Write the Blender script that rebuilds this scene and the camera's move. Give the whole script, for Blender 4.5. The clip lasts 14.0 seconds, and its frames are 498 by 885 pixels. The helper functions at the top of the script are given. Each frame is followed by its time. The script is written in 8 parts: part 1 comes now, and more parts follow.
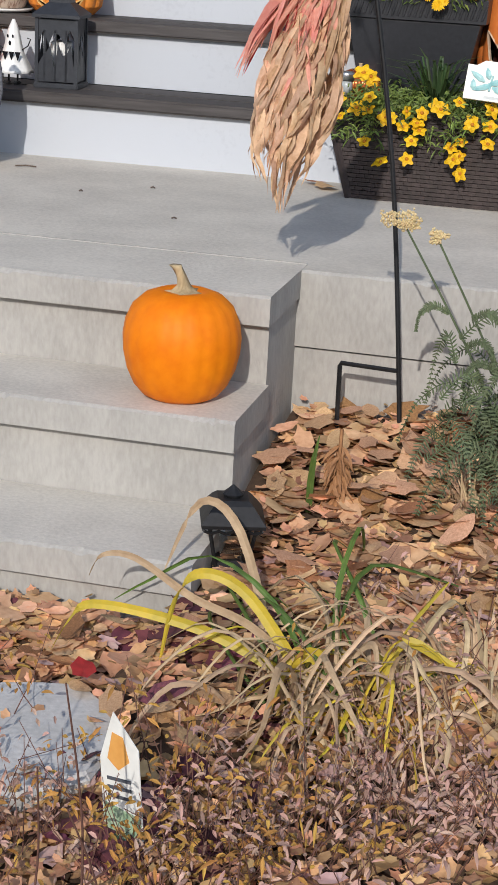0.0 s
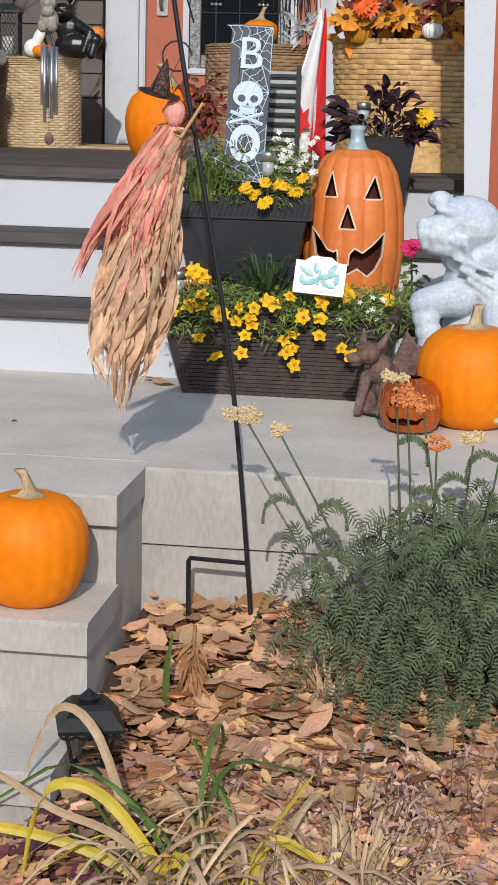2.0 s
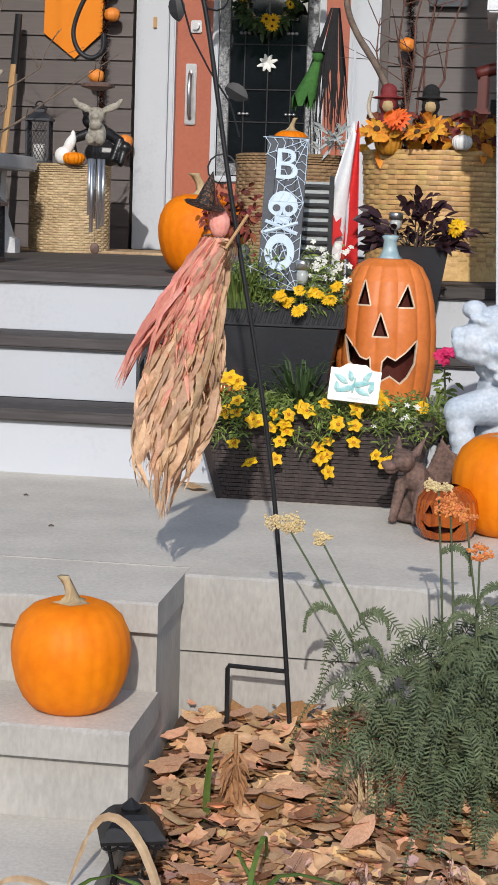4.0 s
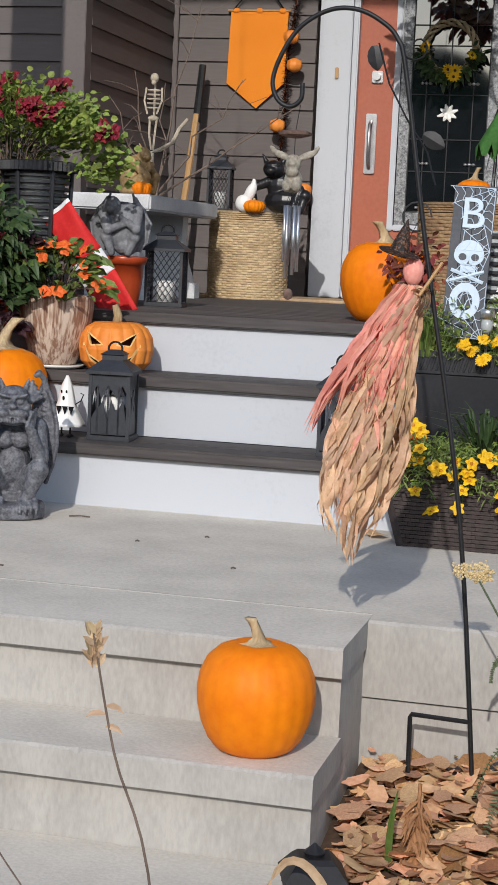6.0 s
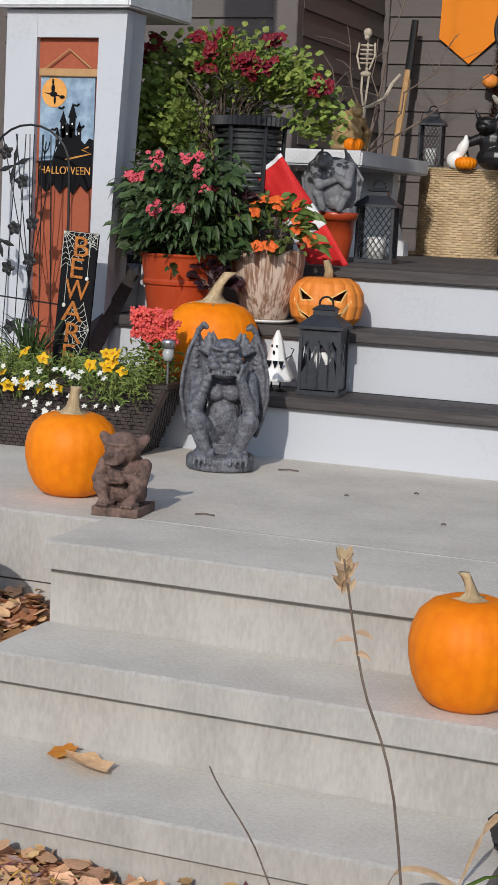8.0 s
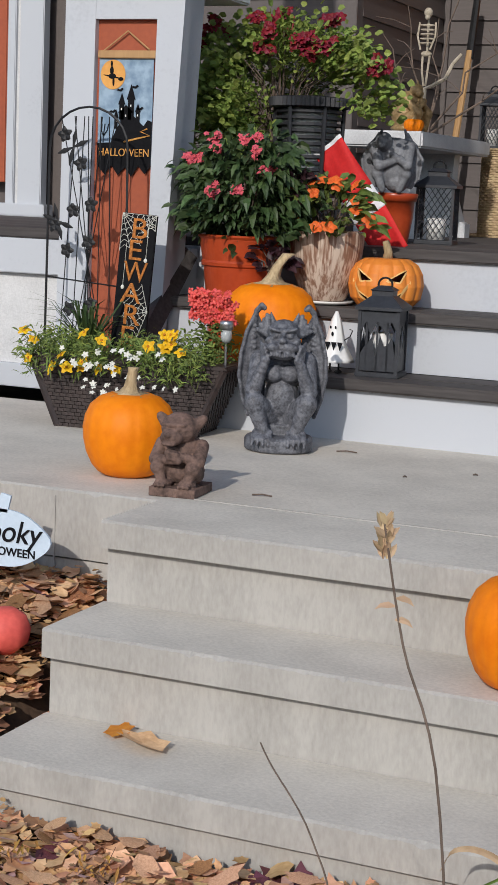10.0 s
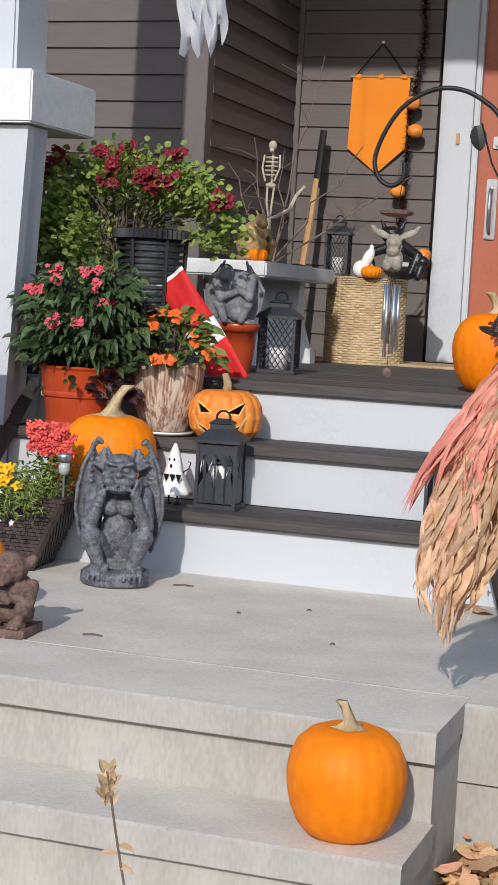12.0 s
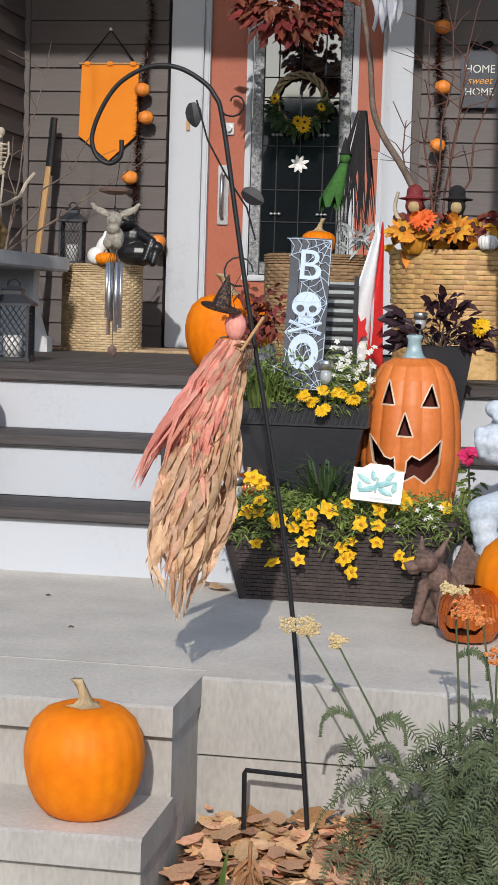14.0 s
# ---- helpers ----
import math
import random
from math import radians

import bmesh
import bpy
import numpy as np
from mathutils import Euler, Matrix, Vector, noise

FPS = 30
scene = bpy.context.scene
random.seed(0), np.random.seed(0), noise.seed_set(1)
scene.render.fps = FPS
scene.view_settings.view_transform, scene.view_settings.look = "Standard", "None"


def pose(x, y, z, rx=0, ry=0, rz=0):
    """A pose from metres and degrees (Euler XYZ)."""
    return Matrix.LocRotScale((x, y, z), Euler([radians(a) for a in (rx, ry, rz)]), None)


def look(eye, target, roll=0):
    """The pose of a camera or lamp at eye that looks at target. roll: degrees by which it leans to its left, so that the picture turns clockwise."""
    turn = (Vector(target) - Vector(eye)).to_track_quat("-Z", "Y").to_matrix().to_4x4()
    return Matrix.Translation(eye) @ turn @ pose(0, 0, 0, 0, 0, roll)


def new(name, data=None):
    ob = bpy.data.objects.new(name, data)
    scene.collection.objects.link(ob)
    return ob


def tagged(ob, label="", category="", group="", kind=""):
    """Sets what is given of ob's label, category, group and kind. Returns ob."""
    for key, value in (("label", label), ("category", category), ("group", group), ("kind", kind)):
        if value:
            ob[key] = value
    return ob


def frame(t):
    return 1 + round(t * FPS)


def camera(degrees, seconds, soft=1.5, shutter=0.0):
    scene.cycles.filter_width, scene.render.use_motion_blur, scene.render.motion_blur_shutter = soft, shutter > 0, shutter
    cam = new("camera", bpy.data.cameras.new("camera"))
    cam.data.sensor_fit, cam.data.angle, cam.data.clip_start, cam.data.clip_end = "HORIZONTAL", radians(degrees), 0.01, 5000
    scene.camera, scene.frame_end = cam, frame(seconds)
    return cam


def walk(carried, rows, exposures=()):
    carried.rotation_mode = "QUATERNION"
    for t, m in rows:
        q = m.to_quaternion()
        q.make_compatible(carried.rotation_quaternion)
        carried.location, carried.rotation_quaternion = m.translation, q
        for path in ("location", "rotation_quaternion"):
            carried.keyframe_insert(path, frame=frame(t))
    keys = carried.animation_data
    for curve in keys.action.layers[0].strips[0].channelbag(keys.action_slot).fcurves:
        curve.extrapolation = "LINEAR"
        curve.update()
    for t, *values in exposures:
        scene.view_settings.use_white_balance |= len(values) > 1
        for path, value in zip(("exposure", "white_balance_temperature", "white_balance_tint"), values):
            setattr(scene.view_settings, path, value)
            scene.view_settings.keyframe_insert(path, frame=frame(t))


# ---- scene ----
cam = camera(17.29, 14.0, soft=1.2)
PATH = [
    (0, 0.7071, -2.8665, 1.3120, 13.303, -18.193, -3.080),
    (0.5, 0.7155, -2.8561, 1.3145, 11.263, -16.117, -2.659),
    (1, 0.7195, -2.8554, 1.3247, 9.571, -14.111, -2.218),
    (1.5, 0.7038, -2.8686, 1.3346, 8.454, -12.728, -1.823),
    (2, 0.6877, -2.8723, 1.3328, 7.752, -11.463, -1.561),
    (2.2, 0.6810, -2.8784, 1.3316, 7.573, -11.006, -1.498),
    (4.3, 0.6168, -2.8940, 1.3490, 8.657, -7.585, -2.062),
    (4.5, 0.6097, -2.8962, 1.3485, 9.177, -7.344, -2.112),
    (5, 0.6009, -2.8990, 1.3464, 10.689, -6.835, -2.154),
    (5.5, 0.5853, -2.9049, 1.3443, 12.270, -6.529, -2.401),
    (6, 0.5720, -2.9126, 1.3402, 13.961, -6.488, -2.579),
    (6.5, 0.5582, -2.9133, 1.3354, 15.804, -6.482, -2.590),
    (7, 0.5476, -2.9367, 1.3327, 17.497, -6.770, -2.729),
    (7.5, 0.5430, -2.9264, 1.3191, 19.188, -7.288, -2.776),
    (8, 0.5402, -2.9178, 1.3157, 20.873, -8.103, -2.739),
    (8.2, 0.5366, -2.9182, 1.3155, 21.487, -8.413, -2.665),
    (10.3, 0.5585, -2.8997, 1.3009, 23.082, -8.687, -2.417),
    (10.5, 0.5674, -2.8972, 1.3066, 22.804, -8.596, -2.374),
    (11, 0.5823, -2.8923, 1.3540, 21.514, -8.107, -2.911),
    (11.5, 0.6001, -2.8878, 1.3851, 20.185, -6.480, -3.388),
    (12, 0.6273, -2.8799, 1.3925, 18.546, -4.833, -3.101),
    (12.5, 0.6496, -2.8744, 1.3880, 16.209, -3.870, -2.546),
    (13, 0.6667, -2.8778, 1.3825, 13.782, -3.675, -2.019),
    (13.5, 0.6810, -2.8679, 1.3653, 11.459, -3.924, -1.683),
    (14, 0.6785, -2.8735, 1.3621, 9.860, -4.693, -1.736),
]
# seconds, eye, then yaw, pitch and roll in degrees
walk(cam, [(t, pose(x, y, z, 0, 0, yaw) @ pose(0, 0, 0, 90 + pitch) @ pose(0, 0, 0, 0, 0, -roll))
           for t, x, y, z, yaw, pitch, roll in PATH],
     exposures=[(0, 0.28), (2.2, 0.32), (5, 0.3), (7.5, 0.16), (10.5, 0.08), (11.5, 0.31), (12.5, 0.42), (14, 0.32)])

# ---- light: low autumn sun from behind the camera ----
SUN_EL, SUN_AZ = 28.0, 5.0
world = bpy.data.worlds.new("sky")
scene.world = world
world.use_nodes = True
wn = world.node_tree.nodes
sky = wn.new("ShaderNodeTexSky")
sky.sky_type, sky.sun_disc = "NISHITA", False
sky.sun_elevation, sky.sun_rotation = radians(SUN_EL), radians(180 - SUN_AZ)
sky.dust_density, sky.air_density = 1.0, 1.0
world.node_tree.links.new(sky.outputs[0], wn["Background"].inputs[0])
wn["Background"].inputs[1].default_value = 0.15
sun = new("sun", bpy.data.lights.new("sun", "SUN"))
sun.data.energy, sun.data.angle, sun.data.color = 2.5, radians(0.6), (1.0, 0.96, 0.91)
ce = math.cos(radians(SUN_EL))
sun.matrix_world = look((ce * math.sin(radians(SUN_AZ)) * 20, -ce * math.cos(radians(SUN_AZ)) * 20, math.sin(radians(SUN_EL)) * 20), (0, 0, 0))


# ---- materials ----
def mat(name, c1, c2=None, rough=0.7, scale=6.0, fine=60.0, bump=0.15, metal=0.0, rnd=0.0, per="object", stretch=(1, 1, 1),
        spec=0.4, coat=0.0, trans=0.0, ramp=(0.35, 0.65)):
    """Two colours mixed by a coarse and a fine noise, with relief and a little change from piece to piece."""
    m = bpy.data.materials.new(name)
    m.use_nodes = True
    n, l = m.node_tree.nodes, m.node_tree.links
    b = n["Principled BSDF"]
    c2 = c2 or tuple(v * 0.78 for v in c1)
    tc, mp = n.new("ShaderNodeTexCoord"), n.new("ShaderNodeMapping")
    mp.inputs["Scale"].default_value = stretch
    l.new(tc.outputs["Object"], mp.inputs[0])
    n1, n2 = n.new("ShaderNodeTexNoise"), n.new("ShaderNodeTexNoise")
    n1.inputs["Scale"].default_value, n1.inputs["Detail"].default_value = scale, 4
    n2.inputs["Scale"].default_value, n2.inputs["Detail"].default_value = fine, 3
    l.new(mp.outputs[0], n1.inputs["Vector"])
    l.new(mp.outputs[0], n2.inputs["Vector"])
    add = n.new("ShaderNodeMath")
    add.operation = "MULTIPLY_ADD"
    add.inputs[1].default_value = 0.45
    l.new(n2.outputs[0], add.inputs[0])
    half = n.new("ShaderNodeMath")
    half.operation = "MULTIPLY"
    half.inputs[1].default_value = 0.55
    l.new(n1.outputs[0], half.inputs[0])
    l.new(half.outputs[0], add.inputs[2])
    r = n.new("ShaderNodeValToRGB")
    r.color_ramp.elements[0].position, r.color_ramp.elements[1].position = ramp
    r.color_ramp.elements[0].color, r.color_ramp.elements[1].color = (*c2, 1), (*c1, 1)
    l.new(add.outputs[0], r.inputs[0])
    col = r.outputs[0]
    if rnd:
        hs = n.new("ShaderNodeHueSaturation")
        src = n.new("ShaderNodeObjectInfo").outputs["Random"] if per == "object" else n.new("ShaderNodeNewGeometry").outputs["Random Per Island"]
        mv, mh = n.new("ShaderNodeMapRange"), n.new("ShaderNodeMapRange")
        mv.inputs[3].default_value, mv.inputs[4].default_value = 1 - rnd, 1 + rnd
        mh.inputs[3].default_value, mh.inputs[4].default_value = 0.5 - rnd * 0.045, 0.5 + rnd * 0.045
        l.new(src, mv.inputs[0])
        mul = n.new("ShaderNodeMath")
        mul.operation = "MULTIPLY"
        mul.inputs[1].default_value = 7.31
        fr = n.new("ShaderNodeMath")
        fr.operation = "FRACT"
        l.new(src, mul.inputs[0])
        l.new(mul.outputs[0], fr.inputs[0])
        l.new(fr.outputs[0], mh.inputs[0])
        l.new(mv.outputs[0], hs.inputs["Value"])
        l.new(mh.outputs[0], hs.inputs["Hue"])
        l.new(col, hs.inputs["Color"])
        col = hs.outputs[0]
    l.new(col, b.inputs["Base Color"])
    b.inputs["Roughness"].default_value, b.inputs["Metallic"].default_value = rough, metal
    b.inputs["Specular IOR Level"].default_value, b.inputs["Coat Weight"].default_value = spec, coat
    if bump:
        bp = n.new("ShaderNodeBump")
        bp.inputs["Strength"].default_value, bp.inputs["Distance"].default_value = bump, 0.004
        l.new(add.outputs[0], bp.inputs["Height"])
        l.new(bp.outputs[0], b.inputs["Normal"])
    if trans:
        tr, mx = n.new("ShaderNodeBsdfTranslucent"), n.new("ShaderNodeMixShader")
        l.new(col, tr.inputs[0])
        mx.inputs[0].default_value = trans
        l.new(b.outputs[0], mx.inputs[1])
        l.new(tr.outputs[0], mx.inputs[2])
        l.new(mx.outputs[0], n["Material Output"].inputs[0])
    return m


# tops paler, fronts darker: the colours offset how the low sun falls
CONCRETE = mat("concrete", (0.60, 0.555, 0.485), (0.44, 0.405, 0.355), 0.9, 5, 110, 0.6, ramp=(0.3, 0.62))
CONCRETE_DIMMED = mat("concrete_dimmed", (0.41, 0.39, 0.36), (0.30, 0.285, 0.262), 0.92, 7, 90, 0.7, stretch=(1.4, 1.4, 0.5), ramp=(0.3, 0.62))
WHITE = mat("white_paint", (0.48, 0.50, 0.535), (0.40, 0.415, 0.45), 0.55, 4, 70, 0.12, ramp=(0.2, 0.45))
STUCCO = mat("white_stucco", (0.74, 0.75, 0.76), (0.6, 0.61, 0.63), 0.9, 30, 160, 0.9)
DECK = mat("weathered_deck", (0.10, 0.088, 0.083), (0.045, 0.04, 0.038), 0.75, 3, 60, 0.5, rnd=0.15, stretch=(0.12, 1.6, 1.6))
DECK_EDGE = mat("deck_nosing", (0.085, 0.075, 0.072), (0.035, 0.03, 0.029), 0.7, 3, 60, 0.5, rnd=0.12, stretch=(0.12, 1.6, 1.6))
SIDING = mat("brown_siding", (0.115, 0.095, 0.090), (0.088, 0.073, 0.069), 0.6, 2, 90, 0.2, rnd=0.07, stretch=(0.1, 1, 1))
SIDING_TRIM = mat("brown_trim", (0.125, 0.105, 0.099), (0.10, 0.084, 0.079), 0.6, 2, 60, 0.1)
DOORRED = mat("door_red", (0.40, 0.115, 0.06), (0.34, 0.09, 0.048), 0.5, 3, 60, 0.1)
PANELRED = mat("panel_red", (0.36, 0.085, 0.035), (0.28, 0.065, 0.03), 0.6, 3, 60, 0.1)
PUMPKIN = mat("pumpkin_skin", (0.82, 0.235, 0.004), (0.70, 0.165, 0.002), 0.55, 6, 45, 0.12, rnd=0.06, spec=0.2)
PUMPKIN_CARVE = mat("carved_rim", (0.85, 0.55, 0.22), (0.7, 0.38, 0.12), 0.6, 20, 90, 0.1)
FOAM_PUMPKIN = mat("foam_pumpkin", (0.78, 0.27, 0.045), (0.62, 0.17, 0.02), 0.55, 7, 40, 0.1)
TERRA = mat("terracotta", (0.66, 0.195, 0.042), (0.54, 0.14, 0.028), 0.5, 5, 60, 0.12)
# deep red interior, with the shade of the hollow put into its colour
TERRA_IN_SHADE = mat("terracotta_inside_shade", (0.10, 0.018, 0.01), (0.06, 0.01, 0.006), 0.8, 5, 60, 0.1)
STEM = mat("pumpkin_stem", (0.55, 0.42, 0.25), (0.24, 0.17, 0.085), 0.85, 25, 120, 0.7, stretch=(1, 1, 0.3))
BLUESTEM = mat("glazed_blue", (0.34, 0.45, 0.47), (0.2, 0.3, 0.34), 0.4, 14, 60, 0.2)
BLACK = mat("black_iron", (0.022, 0.022, 0.024), (0.012, 0.012, 0.013), 0.5, 20, 90, 0.2, metal=0.3)
LANTERN = mat("lantern_paint", (0.035, 0.038, 0.046), (0.02, 0.022, 0.027), 0.45, 15, 90, 0.15)
RESIN = mat("black_planter", (0.028, 0.029, 0.034), (0.018, 0.019, 0.022), 0.4, 8, 90, 0.15)
RATTAN = mat("brown_resin_wicker", (0.052, 0.037, 0.034), (0.028, 0.02, 0.019), 0.5, 12, 90, 0.3, rnd=0.2, per="island")
WICKER = mat("straw_wicker", (0.60, 0.45, 0.27), (0.40, 0.28, 0.15), 0.75, 14, 140, 0.5, rnd=0.14, per="island")
WICKER_BROWN = mat("brown_wicker", (0.36, 0.23, 0.12), (0.20, 0.12, 0.06), 0.75, 14, 140, 0.5, rnd=0.16, per="island")
BAMBOO = mat("split_bamboo", (0.60, 0.38, 0.16), (0.42, 0.24, 0.085), 0.5, 14, 90, 0.3, rnd=0.22, per="island")
STONE = mat("bench_concrete", (0.64, 0.64, 0.64), (0.48, 0.48, 0.485), 0.9, 8, 150, 0.5)
GARG = mat("gargoyle_grey", (0.155, 0.16, 0.18), (0.05, 0.051, 0.060), 0.55, 55, 160, 0.5, ramp=(0.38, 0.62))
GARGMID = mat("mid_grey_stone", (0.22, 0.225, 0.24), (0.11, 0.113, 0.125), 0.65, 22, 110, 0.5)
GARGPALE = mat("pale_grey_stone", (0.58, 0.62, 0.67), (0.34, 0.40, 0.47), 0.75, 16, 100, 0.7)
BROWNSTONE = mat("brown_cast_stone", (0.20, 0.125, 0.10), (0.06, 0.038, 0.031), 0.85, 25, 110, 0.8)
GOLD = mat("dull_gold", (0.46, 0.31, 0.14), (0.22, 0.14, 0.06), 0.5, 12, 80, 0.3, metal=0.2)
BONE = mat("bone", (0.55, 0.48, 0.38), (0.3, 0.25, 0.18), 0.7, 20, 90, 0.2)
BLACKSTATUE = mat("black_statue", (0.018, 0.017, 0.019), (0.01, 0.01, 0.011), 0.35, 20, 90, 0.3)
HUSK = mat("corn_husk", (0.76, 0.53, 0.36), (0.52, 0.31, 0.18), 0.8, 9, 90, 0.3, rnd=0.24, per="island", trans=0.25)
HUSK_PINK = mat("pink_corn_husk", (0.84, 0.44, 0.34), (0.72, 0.26, 0.20), 0.8, 9, 90, 0.3, rnd=0.2, per="island", trans=0.25)
HUSK_RED = mat("red_corn_husk", (0.62, 0.06, 0.06), (0.45, 0.04, 0.04), 0.8, 9, 90, 0.3, rnd=0.15, per="island", trans=0.25)
STRAW = mat("straw", (0.60, 0.46, 0.24), (0.42, 0.3, 0.14), 0.8, 20, 90, 0.2, rnd=0.2, per="island")
LEAF_TAN = mat("dry_leaf_tan", (0.70, 0.45, 0.27), (0.48, 0.26, 0.135), 0.75, 14, 80, 0.4, rnd=0.3, trans=0.12)
LEAF_BROWN = mat("dry_leaf_brown", (0.40, 0.19, 0.085), (0.22, 0.10, 0.045), 0.75, 14, 80, 0.4, rnd=0.3, trans=0.12)
LEAF_PURPLE = mat("dry_leaf_purple", (0.17, 0.05, 0.065), (0.08, 0.025, 0.035), 0.7, 14, 80, 0.4, rnd=0.3, trans=0.1)
LEAF_MIX = mat("leaf_litter_mix", (0.68, 0.41, 0.22), (0.42, 0.21, 0.10), 0.8, 10, 70, 0.4, rnd=0.5, per="island", trans=0.1)
LEAF_PALE = mat("leaf_underside", (0.56, 0.38, 0.34), (0.38, 0.22, 0.20), 0.8, 12, 70, 0.4, rnd=0.3, per="island")
LEAF_RED = mat("leaf_red", (0.5, 0.03, 0.03), (0.3, 0.02, 0.02), 0.6, 14, 80, 0.3, trans=0.1)
SOIL = mat("soil", (0.11, 0.066, 0.04), (0.045, 0.027, 0.018), 0.95, 9, 70, 1.0)
GREEN = mat("leaf_green", (0.17, 0.23, 0.055), (0.08, 0.12, 0.026), 0.55, 10, 60, 0.2, rnd=0.4, per="island", trans=0.25)
GREEN_LIME = mat("leaf_lime", (0.30, 0.37, 0.09), (0.14, 0.21, 0.04), 0.55, 10, 60, 0.2, rnd=0.4, per="island", trans=0.3)
GREEN_DARK = mat("leaf_dark_green", (0.065, 0.11, 0.035), (0.03, 0.055, 0.018), 0.5, 10, 60, 0.2, rnd=0.4, per="island", trans=0.2)
GREEN_GREY = mat("yarrow_green", (0.125, 0.155, 0.075), (0.06, 0.08, 0.038), 0.65, 10, 60, 0.1, rnd=0.35, per="island", trans=0.2)
BLADE_GREEN = mat("blade_green", (0.13, 0.20, 0.04), (0.07, 0.12, 0.025), 0.5, 8, 60, 0.1, rnd=0.3, per="island", trans=0.25)
BLADE_YELLOW = mat("blade_yellow", (0.72, 0.52, 0.05), (0.50, 0.40, 0.05), 0.5, 8, 60, 0.1, rnd=0.2, per="island", trans=0.25)
BLADE_DRY = mat("blade_dry", (0.62, 0.46, 0.29), (0.40, 0.27, 0.155), 0.75, 8, 60, 0.2, rnd=0.35, per="island", trans=0.2)
PURPLE_LEAF = mat("dark_purple_leaf", (0.055, 0.022, 0.03), (0.025, 0.012, 0.016), 0.5, 10, 60, 0.2, rnd=0.4, per="island", trans=0.15)
YELLOW = mat("yellow_petal", (0.85, 0.53, 0.01), (0.75, 0.40, 0.005), 0.6, 20, 80, 0.1, rnd=0.1, per="island", trans=0.2)
FLOWER_EYE = mat("orange_flower_centre", (0.55, 0.22, 0.01), (0.38, 0.13, 0.008), 0.8, 90, 300, 0.5)
SEED_EYE = mat("brown_seed_centre", (0.10, 0.05, 0.02), (0.04, 0.02, 0.01), 0.9, 90, 300, 0.6)
WHITEFL = mat("white_petal", (0.80, 0.80, 0.74), (0.68, 0.68, 0.6), 0.6, 20, 80, 0.1, trans=0.2)
PINKFL = mat("pink_petal", (0.72, 0.12, 0.16), (0.6, 0.08, 0.1), 0.6, 20, 80, 0.1, rnd=0.15, per="island", trans=0.2)
CORAL = mat("coral_petal", (0.80, 0.13, 0.11), (0.68, 0.09, 0.08), 0.6, 20, 80, 0.1, rnd=0.12, per="island", trans=0.2)
CRIMSON = mat("crimson_petal", (0.27, 0.010, 0.026), (0.14, 0.006, 0.016), 0.6, 20, 80, 0.1, rnd=0.25, per="island", trans=0.2)
ORANGEFL = mat("orange_petal", (0.85, 0.17, 0.03), (0.75, 0.11, 0.02), 0.6, 20, 80, 0.1, rnd=0.1, per="island", trans=0.2)
CREAM = mat("yarrow_head", (0.62, 0.50, 0.28), (0.48, 0.36, 0.18), 0.8, 30, 120, 0.4, rnd=0.2, per="island")
RUSTHEAD = mat("yarrow_rust", (0.62, 0.23, 0.07), (0.5, 0.16, 0.05), 0.8, 30, 120, 0.4, rnd=0.2, per="island")
TWIG = mat("twig", (0.19, 0.14, 0.11), (0.09, 0.065, 0.05), 0.85, 20, 90, 0.4)
TWIG_RED = mat("reddish_stalk", (0.15, 0.07, 0.05), (0.08, 0.035, 0.025), 0.8, 20, 90, 0.3)
FABRIC_ORANGE = mat("orange_felt", (0.78, 0.25, 0.02), (0.70, 0.20, 0.012), 0.9, 4, 200, 0.3)
FLAG_RED = mat("flag_red", (0.62, 0.02, 0.02), (0.48, 0.012, 0.012), 0.75, 5, 90, 0.15)
FLAG_WHITE = mat("flag_white", (0.74, 0.74, 0.75), (0.64, 0.64, 0.65), 0.8, 5, 90, 0.15)
GAUZE = mat("white_gauze", (0.72, 0.73, 0.78), (0.6, 0.62, 0.68), 0.9, 6, 120, 0.2, trans=0.4)
BLACKNET = mat("black_net", (0.02, 0.018, 0.02), (0.01, 0.01, 0.01), 0.9, 8, 90, 0.2)
GREENCLOTH = mat("green_cloth", (0.05, 0.16, 0.03), (0.025, 0.09, 0.016), 0.85, 8, 90, 0.3)
SIGNBLACK = mat("sign_black", (0.010, 0.010, 0.012), (0.006, 0.006, 0.007), 0.8, 8, 90, 0.05, spec=0.1)
SIGNBLUE = mat("sign_night_blue", (0.30, 0.40, 0.50), (0.16, 0.24, 0.33), 0.8, 18, 40, 0.05, ramp=(0.4, 0.6))
PALEBLUE = mat("pale_blue_paint", (0.56, 0.66, 0.76), (0.48, 0.58, 0.68), 0.6, 8, 90, 0.1)
SIGNGREY = mat("sign_slate", (0.09, 0.095, 0.11), (0.06, 0.065, 0.075), 0.7, 8, 90, 0.1)
GLITTER = mat("glitter_orange", (0.55, 0.19, 0.03), (0.22, 0.07, 0.012), 0.4, 90, 300, 0.6, metal=0.3)
SIGNORANGE = mat("sign_orange", (0.72, 0.36, 0.09), (0.6, 0.27, 0.06), 0.7, 8, 60, 0.05)
WOOD = mat("light_wood", (0.48, 0.29, 0.13), (0.36, 0.2, 0.085), 0.6, 5, 60, 0.2, stretch=(1, 1, 0.15))
STEEL = mat("brushed_steel", (0.52, 0.52, 0.53), (0.4, 0.4, 0.41), 0.32, 20, 160, 0.05, metal=0.9)
CANDLE = mat("candle_wax", (0.74, 0.73, 0.71), (0.66, 0.65, 0.62), 0.5, 8, 40, 0.05)
TILE = mat("glazed_white_tile", (0.76, 0.75, 0.70), (0.66, 0.65, 0.6), 0.3, 8, 60, 0.1)
TEAL = mat("teal_glaze", (0.20, 0.44, 0.45), (0.42, 0.60, 0.58), 0.3, 25, 60, 0.1)
